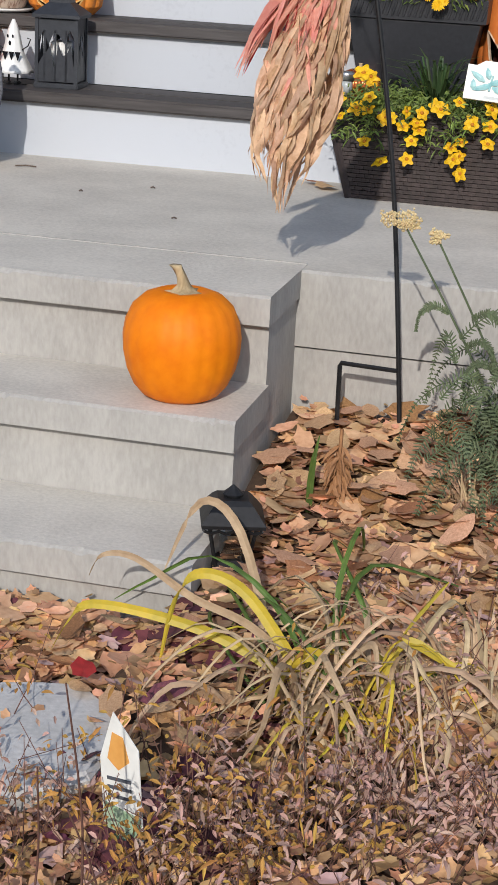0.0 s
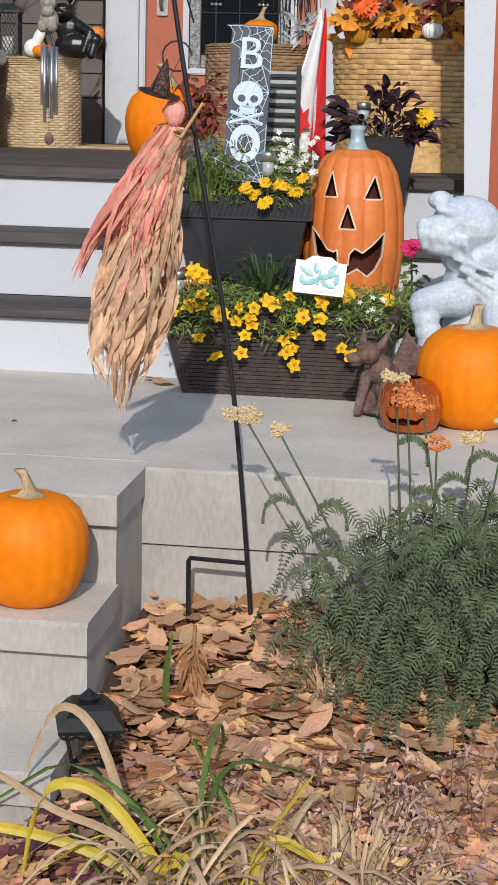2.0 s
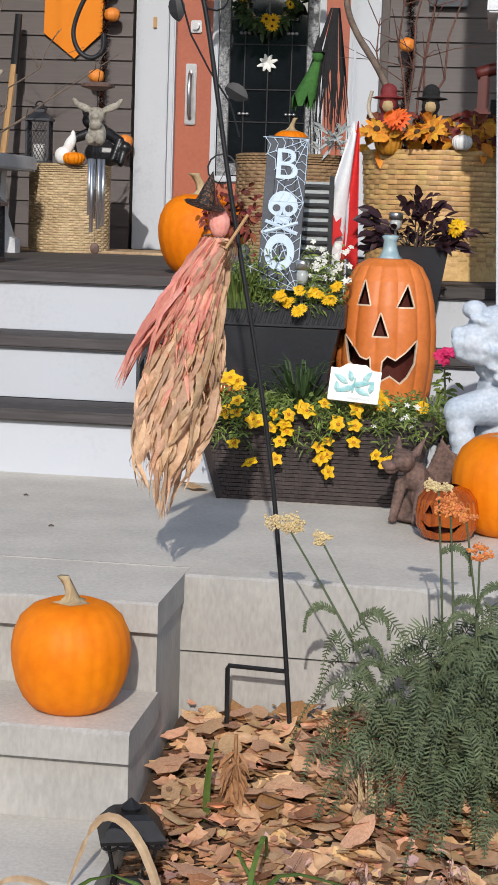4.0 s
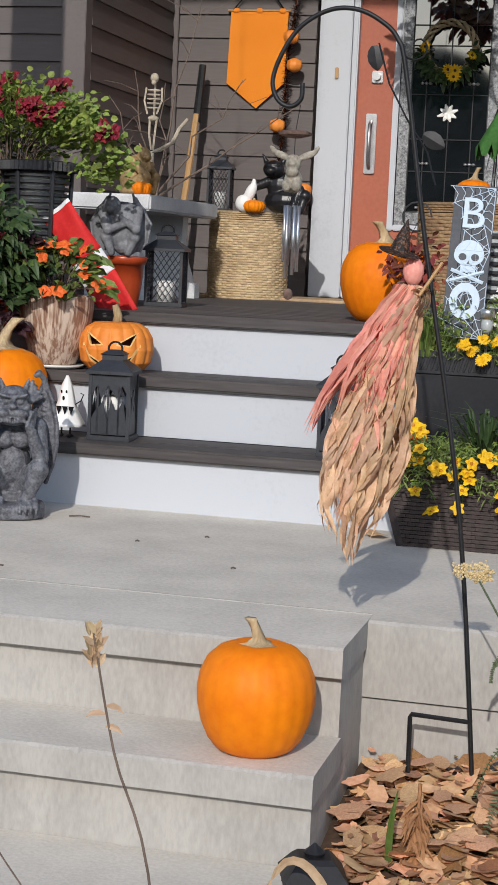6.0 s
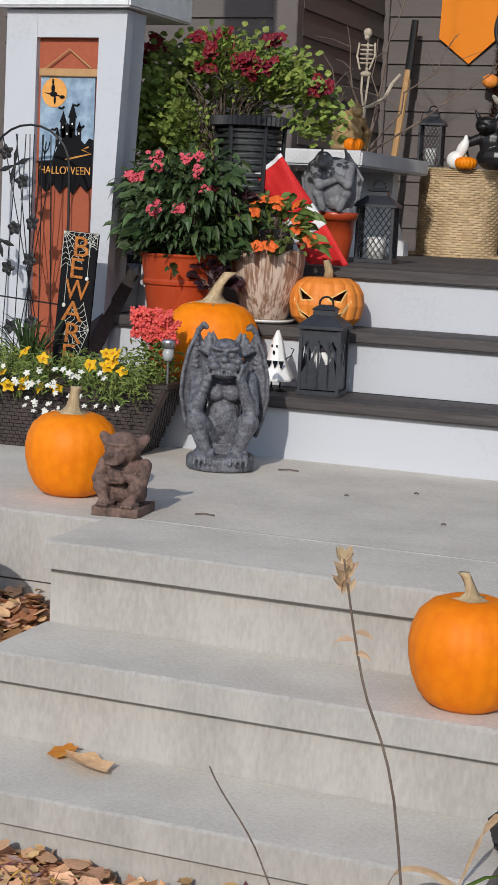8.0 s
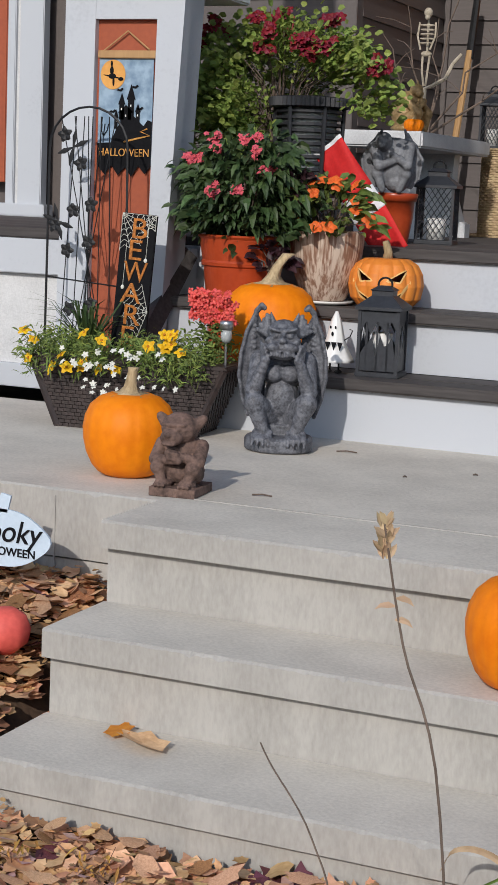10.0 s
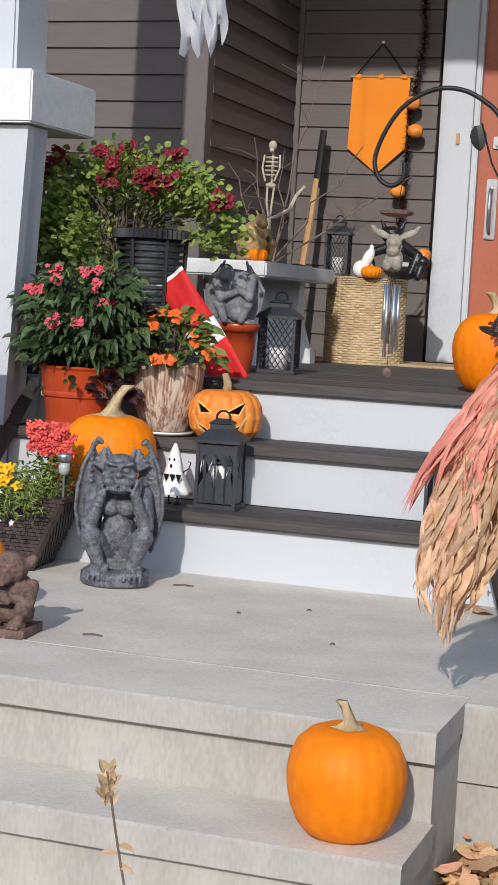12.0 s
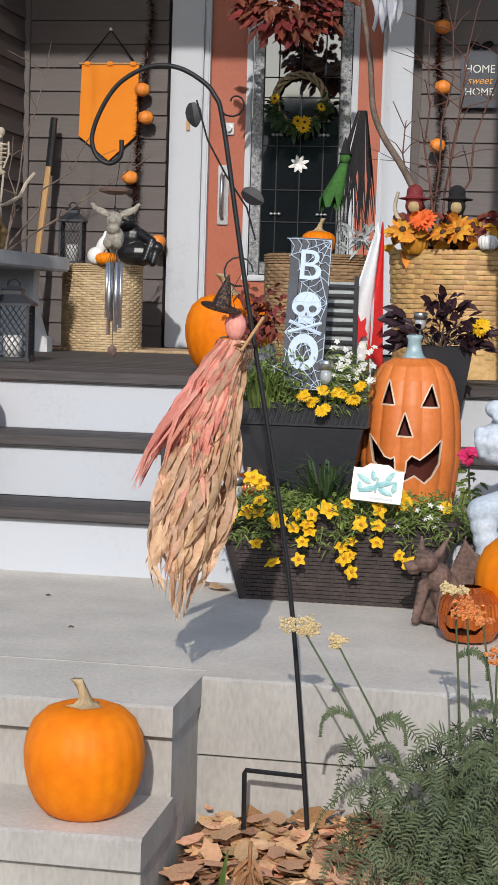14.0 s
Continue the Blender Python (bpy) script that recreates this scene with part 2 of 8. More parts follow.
COPPER = mat("orange_glass", (0.55, 0.13, 0.012), (0.35, 0.06, 0.005), 0.12, 12, 40, 0.05, metal=0.55, coat=0.5)
RUSTPOT = mat("glossy_rust_pot", (0.42, 0.062, 0.018), (0.34, 0.045, 0.013), 0.3, 5, 60, 0.05)
GHOSTWHITE = mat("ghost_enamel", (0.80, 0.79, 0.77), (0.7, 0.69, 0.66), 0.4, 8, 60, 0.05)
TINSEL = mat("tinsel_garland", (0.16, 0.05, 0.02), (0.02, 0.008, 0.006), 0.25, 40, 90, 0.2, metal=0.5, rnd=0.5, per="island")
ACRYL = mat("grey_acrylic", (0.42, 0.45, 0.45), (0.3, 0.32, 0.32), 0.25, 8, 60, 0.05)
LEAFGOLD = mat("silk_leaf_gold", (0.72, 0.33, 0.03), (0.55, 0.2, 0.02), 0.7, 14, 60, 0.2, rnd=0.3, per="island", trans=0.2)
LEAFRUST = mat("silk_leaf_rust", (0.23, 0.05, 0.03), (0.11, 0.022, 0.016), 0.7, 14, 60, 0.2, rnd=0.45, per="island", trans=0.15)
ROCKGREY = mat("paver_stone", (0.58, 0.56, 0.54), (0.42, 0.41, 0.39), 0.9, 9, 90, 0.5)


def glass(name, tint=(1, 1, 1), rough=0.02):
    m = bpy.data.materials.new(name)
    m.use_nodes = True
    b = m.node_tree.nodes["Principled BSDF"]
    b.inputs["Base Color"].default_value = (*tint, 1)
    b.inputs["Roughness"].default_value, b.inputs["Transmission Weight"].default_value, b.inputs["IOR"].default_value = rough, 1.0, 1.45
    return m


GLASS = glass("clear_glass", (0.9, 0.93, 0.93))
TEXGLASS = mat("textured_leaded_glass", (0.35, 0.36, 0.37), (0.06, 0.06, 0.065), 0.25, 60, 150, 0.8, spec=0.6)
DARKGLASS = mat("dark_door_glass", (0.012, 0.013, 0.016), (0.006, 0.007, 0.009), 0.03, 6, 60, 0.0, spec=0.5)
DARKGLASS.node_tree.nodes["Principled BSDF"].inputs["IOR"].default_value = 2.3
STRIPES = mat("striped_glaze", (0.56, 0.45, 0.36), (0.24, 0.13, 0.085), 0.45, 9, 30, 0.15, stretch=(4.5, 4.5, 0.03), ramp=(0.44, 0.55))


# ---- shape helpers ----
def thing(name, label, category, loc, group="", kind="", rz=0.0):
    e = new(name)
    e.location, e.rotation_euler = loc, (0, 0, radians(rz))
    e.empty_display_size = 0.05
    return tagged(e, label, category, group, kind)


STUFF_PARTS = {"foliage", "branchwork", "berry_foliage", "stems", "withered_leaves", "blades", "seed_head", "fronds", "stalk_fronds", "silk_leaves", "red_leaves", "leaves", "tinsel", "weave", "dry_blades", "yellow_blades", "green_blades", "husk_strips", "pink_strips", "red_strips", "silver_fringe", "net_cape", "broom_head", "rim_ribs", "blade"}


def part(name, bm, material, parent, label="", smooth=False, voxel=0.0, solid=0.0):
    me = bpy.data.meshes.new(name)
    bm.normal_update()
    bm.to_mesh(me)
    bm.free()
    me.materials.append(material)
    if smooth:
        me.polygons.foreach_set("use_smooth", [True] * len(me.polygons))
    ob = new(name, me)
    if parent is not None:
        ob.parent = parent
    if label:
        ob["label"] = label
    if name in STUFF_PARTS:
        ob["kind"] = "stuff"
    if voxel:
        md = ob.modifiers.new("fuse", "REMESH")
        md.mode, md.voxel_size, md.use_smooth_shade = "VOXEL", voxel, True
        sm = ob.modifiers.new("soften", "SMOOTH")
        sm.iterations, sm.factor = 2, 0.5
    if solid:
        md = ob.modifiers.new("thickness", "SOLIDIFY")
        md.thickness, md.offset = solid, -1
    return ob


def solo(name, bm, material, label, category, loc=(0, 0, 0), rz=0.0, group="", kind="", smooth=False, voxel=0.0, solid=0.0):
    ob = part(name, bm, material, None, "", smooth, voxel, solid)
    ob.location, ob.rotation_euler = loc, (0, 0, radians(rz))
    return tagged(ob, label, category, group, kind)


def box(bm, c, s, bev=0.0, m=None):
    """A box by centre and size; its edges may be bevelled."""
    t = (m or Matrix()) @ Matrix.LocRotScale(c, None, s)
    v = [bm.verts.new(t @ Vector((x, y, z))) for x in (-0.5, 0.5) for y in (-0.5, 0.5) for z in (-0.5, 0.5)]
    for f in ((0, 1, 3, 2), (4, 6, 7, 5), (0, 4, 5, 1), (2, 3, 7, 6), (0, 2, 6, 4), (1, 5, 7, 3)):
        bm.faces.new([v[i] for i in f])
    if bev:
        bmesh.ops.bevel(bm, geom=list({e for w in v for e in w.link_edges}), offset=bev, segments=2, affect="EDGES", clamp_overlap=True)
    return bm


def B(c, s, bev=0.0):
    return box(bmesh.new(), c, s, bev)


def lathe(bm, prof, seg=32, ribs=0, depth=0.0, squash=(1, 1), c=(0, 0, 0), cap=True, phase=0.0):
    """Turned body from (radius, height) pairs; ribs are grooves down its side."""
    rings = []
    for r, z in prof:
        ring = []
        for i in range(seg):
            a = 2 * math.pi * i / seg
            k = 1 - depth * (1 - abs(math.sin(ribs * a / 2 + phase)) ** 0.6) if ribs else 1
            ring.append(bm.verts.new((c[0] + r * k * squash[0] * math.cos(a), c[1] + r * k * squash[1] * math.sin(a), c[2] + z)))
        rings.append(ring)
    for a, b in zip(rings, rings[1:]):
        for i in range(seg):
            bm.faces.new((a[i], a[(i + 1) % seg], b[(i + 1) % seg], b[i]))
    if cap:
        bm.faces.new(rings[0][::-1])
        bm.faces.new(rings[-1])
    return bm


def curve(pts, n=6):
    """More points on a smooth line through those given."""
    pts = [Vector(p) for p in pts]
    out = []
    for i in range(len(pts) - 1):
        a, b, c, d = pts[max(i - 1, 0)], pts[i], pts[i + 1], pts[min(i + 2, len(pts) - 1)]
        for k in range(n):
            u = k / n
            out.append(0.5 * ((2 * b) + (c - a) * u + (2 * a - 5 * b + 4 * c - d) * u * u + (3 * b - a - 3 * c + d) * u ** 3))
    return out + [pts[-1]]


def tube(bm, pts, r, seg=6, r2=None):
    """A round bar along points, tapering from r to r2."""
    r2 = r if r2 is None else r2
    pts = [Vector(p) for p in pts]
    rings, n, u = [], len(pts), None
    for i, p in enumerate(pts):
        d = (pts[min(i + 1, n - 1)] - pts[max(i - 1, 0)]).normalized()
        if u is None:
            u = d.cross(Vector((0.13, 0.31, 0.94)) if abs(d.z) < 0.9 else Vector((1, 0.1, 0)))
        u = (u - d * u.dot(d)).normalized()
        v, rr = d.cross(u), r + (r2 - r) * i / max(n - 1, 1)
        rings.append([bm.verts.new(p + rr * (math.cos(2 * math.pi * k / seg) * u + math.sin(2 * math.pi * k / seg) * v)) for k in range(seg)])
    for a, b in zip(rings, rings[1:]):
        for k in range(seg):
            bm.faces.new((a[k], a[(k + 1) % seg], b[(k + 1) % seg], b[k]))
    bm.faces.new(rings[0][::-1])
    bm.faces.new(rings[-1])
    return bm


def strip(bm, pts, widths, side=None, fold=0.0):
    """A leaf blade along points, folded along its rib."""
    pts = [Vector(p) for p in pts]
    rows, n = [], len(pts)
    for i, p in enumerate(pts):
        d = (pts[min(i + 1, n - 1)] - pts[max(i - 1, 0)]).normalized()
        s = Vector(side) if side else d.cross(Vector((0, 0, 1)))
        s = (s - d * s.dot(d)).normalized() if s.length > 1e-4 else Vector((1, 0, 0))
        nrm, w = s.cross(d), widths[i] / 2
        rows.append([bm.verts.new(p - s * w), bm.verts.new(p - nrm * fold * w), bm.verts.new(p + s * w)])
    for a, b in zip(rows, rows[1:]):
        for k in (0, 1):
            bm.faces.new((a[k], a[k + 1], b[k + 1], b[k]))


def leaf(bm, p, d, length, width, rng, droop=0.5, fold=0.3):
    """One pointed leaf of six faces from p along d."""
    p, d = Vector(p), Vector(d).normalized()
    side = d.cross(Vector((rng.gauss(0.1, 0.45), rng.gauss(-0.75, 0.4), rng.gauss(0.65, 0.4)))).normalized()
    g = Vector((0, 0, -droop * length))
    strip(bm, [p, p + d * length * 0.35 + g * 0.08, p + d * length * 0.7 + g * 0.4, p + d * length + g], [width * 0.25, width, width * 0.75, width * 0.04], side, fold)


def flower(bm, p, nrm, r, rng, petals=6, cup=0.25, w=0.55):
    p, nrm = Vector(p), Vector(nrm).normalized()
    u = nrm.cross(Vector((0.3, 0.2, 0.9))).normalized()
    v = nrm.cross(u)
    a0 = rng.uniform(0, 6)
    for k in range(petals):
        a = a0 + 2 * math.pi * k / petals
        d = (math.cos(a) * u + math.sin(a) * v)
        strip(bm, [p + nrm * 0.001, p + d * r * 0.55 + nrm * r * cup, p + d * r * rng.uniform(0.85, 1.1) + nrm * r * cup * rng.uniform(0.2, 1)],
              [r * 0.15, r * w, r * w * 0.35], nrm.cross(d), 0.15)


def poly(bm, pts, y=0.0, depth=0.004):
    """A flat plate in the xz plane, front at y, from an outline."""
    f = [bm.verts.new((x, y, z)) for x, z in pts]
    b = [bm.verts.new((x, y + depth, z)) for x, z in pts]
    n = len(pts)
    bm.faces.new(f)
    bm.faces.new(b[::-1])
    for i in range(n):
        bm.faces.new((f[(i + 1) % n], f[i], b[i], b[(i + 1) % n]))
    return bm


def words(text, size, material, parent, loc, rx=90, name="lettering", depth=0.0015, align="CENTER", wide=1.0, shear=0.0, label=""):
    """Raised letters of the built-in font, as a mesh."""
    cu = bpy.data.curves.new(name, "FONT")
    cu.body, cu.size, cu.extrude, cu.align_x, cu.align_y, cu.shear = text, size, depth, align, "CENTER", shear
    tmp = bpy.data.objects.new(name, cu)
    scene.collection.objects.link(tmp)
    bpy.context.view_layer.update()
    me = bpy.data.meshes.new_from_object(tmp.evaluated_get(bpy.context.evaluated_depsgraph_get()))
    bpy.data.objects.remove(tmp)
    me.materials.clear()
    me.materials.append(material)
    ob = new(name, me)
    ob.parent = parent
    ob.matrix_basis = Matrix.LocRotScale(loc, Euler((radians(rx), 0, 0)), (wide, 1, 1))
    if label:
        ob["label"] = label
    return ob


def blobs(spec, seg=14):
    """Ellipsoids by centre, radii and turn in degrees, to be fused into one carved mass."""
    bm, rows = bmesh.new(), seg // 2 + 2
    unit = [[(math.sin(math.pi * j / rows) * math.cos(2 * math.pi * i / seg), math.sin(math.pi * j / rows) * math.sin(2 * math.pi * i / seg), -math.cos(math.pi * j / rows)) for i in range(seg)] for j in range(1, rows)]
    for c, r, *rot in spec:
        m = Matrix.LocRotScale(c, Euler([radians(a) for a in rot[0]]) if rot else None, r)
        ring = [[bm.verts.new(m @ Vector(p)) for p in row] for row in unit]
        lo, hi = bm.verts.new(m @ Vector((0, 0, -1))), bm.verts.new(m @ Vector((0, 0, 1)))
        for i in range(seg):
            k = (i + 1) % seg
            bm.faces.new((lo, ring[0][k], ring[0][i]))
            bm.faces.new((hi, ring[-1][i], ring[-1][k]))
            for a, b in zip(ring, ring[1:]):
                bm.faces.new((a[i], a[k], b[k], b[i]))
    return bm


rng = random.Random(4)

# ---- ground, steps and house ----
def ground_height(x, y):
    """The beds slope down from the landing towards the street."""
    k = min(max((y + 0.75) / 1.28, 0.0), 1.0)
    right, left = 0.03 + 0.235 * k, 0.05 + 0.31 * k
    m = min(max((x + 1.3) / 0.14, 0.0), 1.0)
    if -1.2 < x < -0.02:
        right = 0.03 + 0.06 * k
    z = left * (1 - m) + right * m
    if y < -1.3:
        z -= 0.30 * min((-1.3 - y) / 0.6, 1.0)
    return z + 0.014 * math.sin(x * 9 + 1) * math.sin(y * 8)


bm = bmesh.new()
NX, NY = 90, 60
xs = [-400, -60, -12, -6] + [-4 + 8 * i / NX for i in range(NX + 1)] + [6, 12, 60, 400]
ys = [-400, -60, -12, -5] + [-3.4 + 5.6 * j / NY for j in range(NY + 1)] + [4, 12, 60, 400]
grid = [[bm.verts.new((x, y, ground_height(x, y))) for x in xs] for y in ys]
for j in range(len(ys) - 1):
    for i in range(len(xs) - 1):
        bm.faces.new((grid[j][i], grid[j][i + 1], grid[j + 1][i + 1], grid[j + 1][i]))
solo("ground", bm, SOIL, "dark garden soil of the front bed under dry leaves", "ground", kind="structure", smooth=True)

Z1, Z2, Z3, ZA, ZB, ZD = 0.19, 0.38, 0.57, 0.76, 0.95, 1.14
XL, XR = -1.14, 0.0


def worn_block(name, x0, x1, y0, y1, z0, z1, material, parent, n=110):
    """A cast block with edges chipped here and there."""
    bm = bmesh.new()
    q = random.Random(int(1000 * abs(x0 + y0 + z1)))
    rows = []
    for i in range(n + 1):
        x = x0 + (x1 - x0) * i / n
        w = 0.004 + 0.003 * q.random() + (0.007 * q.random() if q.random() < 0.1 else 0)
        rows.append([bm.verts.new(p) for p in ((x, y1, z0), (x, y0, z0), (x, y0, z1 - w), (x, y0 + w, z1), (x, y1, z1))])
    for a, b in zip(rows, rows[1:]):
        for k in range(5):
            bm.faces.new((a[k], a[(k + 1) % 5], b[(k + 1) % 5], b[k]))
    bm.faces.new(rows[0])
    bm.faces.new(rows[-1][::-1])
    bmesh.ops.recalc_face_normals(bm, faces=bm.faces)
    # faces other than the top take darker concrete to even out the sunlight
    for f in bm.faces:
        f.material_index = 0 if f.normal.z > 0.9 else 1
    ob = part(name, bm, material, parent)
    ob.data.materials.append(CONCRETE_DIMMED)
    return ob


steps = thing("concrete_steps", "grey cast concrete front steps with overhanging worn noses", "steps", (0, 0, 0), kind="structure")
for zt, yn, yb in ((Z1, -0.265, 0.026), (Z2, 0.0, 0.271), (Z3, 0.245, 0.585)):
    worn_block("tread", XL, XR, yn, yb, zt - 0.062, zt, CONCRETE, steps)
    part("riser", B(((XL + XR) / 2, (yn + 0.028 + 0.60) / 2, zt - 0.1585), (XR - XL - 0.012, 0.572 - yn, 0.191), 0), CONCRETE_DIMMED, steps)
part("footing", B(((XL + XR) / 2, 0.18, -0.12), (XR - XL - 0.02, 0.8, 0.1)), CONCRETE_DIMMED, steps)
landing = thing("landing", "pale concrete landing slab with a trowelled border groove", "landing", (0, 0, 0), kind="structure")
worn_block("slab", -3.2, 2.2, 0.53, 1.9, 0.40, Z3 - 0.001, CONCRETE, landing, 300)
part("lower_wall", B((-0.5, 1.22, 0.195), (5.4, 1.37, 0.40)), CONCRETE_DIMMED, landing, "cast concrete foundation wall below a form joint")
part("border_groove", B(((XL + XR) / 2, 0.587, Z3 + 0.0005), (XR - XL, 0.004, 0.003), 0), CONCRETE_DIMMED, landing)
for x in (-0.9, -1.42, 0.62):
    part("form_seam", B((x, 0.5296, 0.30), (0.004, 0.004, 0.5)), CONCRETE_DIMMED, landing)

# wooden stairs up to the porch
stairs = thing("wooden_stairs", "wooden porch stairs with white risers and weathered dark treads", "stairs", (0, 0, 0), kind="structure")
SX0, SX1 = -1.86, 1.5
for k, (zt, yn) in enumerate(((ZA, 1.707), (ZB, 1.991))):
    for j, (ya, yb) in enumerate(((yn, yn + 0.138), (yn + 0.142, yn + 0.285))):
        part("tread_board", B(((SX0 + SX1) / 2, (ya + yb) / 2, zt - 0.018), (SX1 - SX0, yb - ya, 0.036), 0.006), DECK_EDGE, stairs)
    part("riser_board", B(((SX0 + SX1) / 2, yn + 0.036, zt - 0.1135), (SX1 - SX0, 0.022, 0.155)), WHITE, stairs)
part("riser_board", B(((SX0 + SX1) / 2, 2.261 + 0.036, ZD - 0.1135), (SX1 - SX0, 0.022, 0.155)), WHITE, stairs)
deck = thing("porch_deck", "weathered dark grey-brown porch deck boards with scuffed paint", "deck", (0, 0, 0), kind="structure")
y = 2.261
first = True
while y < 5.45:
    w = 0.14
    part("deck_board", B((-0.9, y + w / 2, ZD - 0.018), (7.4, w - 0.005, 0.036), 0.004), DECK_EDGE if first else DECK, deck)
    first = False
    y += w
part("deck_underside", B((-0.9, 3.95, 0.9), (7.3, 3.1, 0.40)), DECK, deck)
# left stair side: sloping dark board before a white skirt
side = thing("stair_side", "white wooden stair side panel with a dark sloping stringer board", "stair side", (0, 0, 0), kind="structure")
bm = poly(bmesh.new(), [(1.62, Z3), (2.3, Z3), (2.3, 1.10), (2.2, 1.10)], 0, 0.03)
bmesh.ops.transform(bm, matrix=Matrix(((0, 1, 0, -1.90), (1, 0, 0, 0), (0, 0, 1, 0), (0, 0, 0, 1))), verts=bm.verts)
part("skirt_panel", bm, WHITE, side)
tube(bm := bmesh.new(), [(-1.868, 1.80, 0.76), (-1.868, 2.16, 1.08)], 0.04, 4)
part("stringer_board", bm, DECK_EDGE, side)

# porch front left of the steps: white fascia and a framed pale panel
front = thing("porch_front", "white framed porch skirt with a pale grey lower panel", "porch skirt", (0, 0, 0), kind="structure")
part("fascia", B((-3.4, 2.25, 1.04), (2.9, 0.03, 0.125), 0.003), WHITE, front)
part("lower_rail", B((-3.4, 2.25, 0.605), (2.9, 0.03, 0.085), 0.003), WHITE, front)
part("stile", B((-2.38, 2.249, 0.81), (0.07, 0.028, 0.33), 0.003), WHITE, front)
part("panel", B((-3.4, 2.275, 0.81), (2.9, 0.02, 0.33)), STONE, front, "pale weathered grey panel")
part("skirt_rail", B((-2.0, 2.262, 0.86), (0.7, 0.02, 0.5), 0.003), WHITE, front)


def siding(name, label, length, height, z0, m, lap=0.1185):
    """Lap siding: each board leans out at its lower edge."""
    wall = thing(name, label, "wall", (0, 0, 0), kind="structure")
    wall.matrix_world = m
    bm = B((length / 2, 0.06, z0 + height / 2), (length, 0.1, height))
    part("sheathing", bm, SIDING_TRIM, wall)
    z, data = z0, None
    while z < z0 + height - lap * 0.5:
        if data is None:
            bm = bmesh.new()
            v = [bm.verts.new(p) for p in ((0, -0.017, 0), (length, -0.017, 0), (length, -0.003, lap + 0.012), (0, -0.003, lap + 0.012),
                                          (0, 0.0, 0), (length, 0.0, 0), (length, 0.008, lap + 0.012), (0, 0.008, lap + 0.012))]
            for f in ((0, 1, 2, 3), (5, 4, 7, 6), (1, 0, 4, 5), (3, 2, 6, 7), (0, 3, 7, 4), (2, 1, 5, 6)):
                bm.faces.new([v[i] for i in f])
            ob = part("siding_board", bm, SIDING, wall)
            data = ob.data
        else:
            ob = new("siding_board", data)
            ob.parent = wall
        ob.location = (0, 0, z)
        z += lap
    return wall


YW, YB, XS = 5.36, 4.05, -1.985
siding("wall_back", "dark brown lap siding of the porch back wall", 0.76, 3.4, ZD, pose(XS, YW, 0))
siding("wall_back_right", "dark brown lap siding beside the front door", 2.4, 3.4, ZD, pose(0.06, YW, 0))
siding("wall_side", "dark brown lap siding of the porch side wall", YW - YB - 0.045, 3.4, ZD, pose(XS, YB + 0.045, 0, 0, 0, 90))
siding("wall_bump", "dark brown lap siding of the house front", 1.36, 4.2, 0.5, pose(XS - 0.10 - 1.36, YB, 0))
siding("wall_front_left", "dark brown lap siding of the house front", 0.6, 4.2, 0.5, pose(-4.6, YB, 0))
solo("trim_corner", B((XS - 0.045, YB + 0.01, 2.6), (0.115, 0.085, 4.2), 0.003), SIDING_TRIM, "dark brown corner board of the house front", "trim", kind="structure")
solo("trim_inner", B((XS + 0.022, YW - 0.022, 2.6), (0.03, 0.03, 3.4), 0.003), SIDING_TRIM, "dark brown inside corner strip", "trim", kind="structure")
# far-left opening with white casing and red door leaf
opening = thing("door_2", "red side door in broad white casing", "door", (0, 0, 0), kind="structure")
part("casing", B((-3.60, YB - 0.02, 2.3), (0.13, 0.06, 2.3), 0.004), WHITE, opening)
part("casing", B((-3.72, YB - 0.01, 2.3), (0.045, 0.05, 2.3), 0.004), WHITE, opening)
part("jamb", B((-3.675, YB + 0.01, 2.3), (0.05, 0.05, 2.3)), STONE, opening)
part("leaf", B((-4.0, YB, 2.4), (0.5, 0.05, 2.2), 0.004), PANELRED, opening)
part("sill", B((-3.85, YB - 0.03, 1.17), (0.7, 0.09, 0.06), 0.004), WHITE, opening)

# porch roof, ceiling and column
solo("porch_roof", B((0.1, 3.75, 4.74), (5.4, 3.7, 0.56)), WHITE, "porch roof with a white beam edge", "roof", kind="structure")
# ceiling is out of view; its brown is picked to lessen light bounced inside
solo("ceiling", B((0.1, 3.75, 4.44), (5.2, 3.5, 0.03)), SIDING_TRIM, "unseen porch ceiling, coloured dark to cut bounced light", "ceiling", kind="structure")
solo("house_block", B((-0.5, 6.6, 3.0), (9.0, 2.3, 6.0)), SIDING_TRIM, "house body behind the porch", "house", kind="structure")
solo("house_wing", B((-4.2, 5.0, 2.6), (4.2, 1.75, 4.4)), SIDING_TRIM, "house body behind the porch side wall", "house", kind="structure")
col = thing("porch_pier", "white tapered porch pier with a recessed red panel and stucco cap", "column", (0, 0, 0), kind="structure")


def taper(x0, x1, x2, x3, z0, z1, y, d):
    return poly(bmesh.new(), [(x0, z0), (x1, z0), (x3, z1), (x2, z1)], y, d)


part("left_stile", taper(-2.255, -2.139, -2.245, -2.132, 0.60, 1.93, 1.96, 0.05), WHITE, col)
part("right_stile", taper(-1.923, -1.872, -1.905, -1.806, 0.60, 1.93, 1.96, 0.05), WHITE, col)
part("top_rail", taper(-2.132, -1.905, -2.132, -1.905, 1.842, 1.93, 1.961, 0.048), WHITE, col)
part("bottom_rail", taper(-2.139, -1.923, -2.139, -1.923, 0.60, 0.70, 1.961, 0.048), WHITE, col)
part("recessed_panel", taper(-2.15, -1.90, -2.15, -1.90, 0.62, 1.90, 1.985, 0.02), PANELRED, col, "rust red recessed panel")
part("core", taper(-2.25, -1.875, -2.24, -1.81, 0.60, 1.93, 2.011, 0.10), WHITE, col)
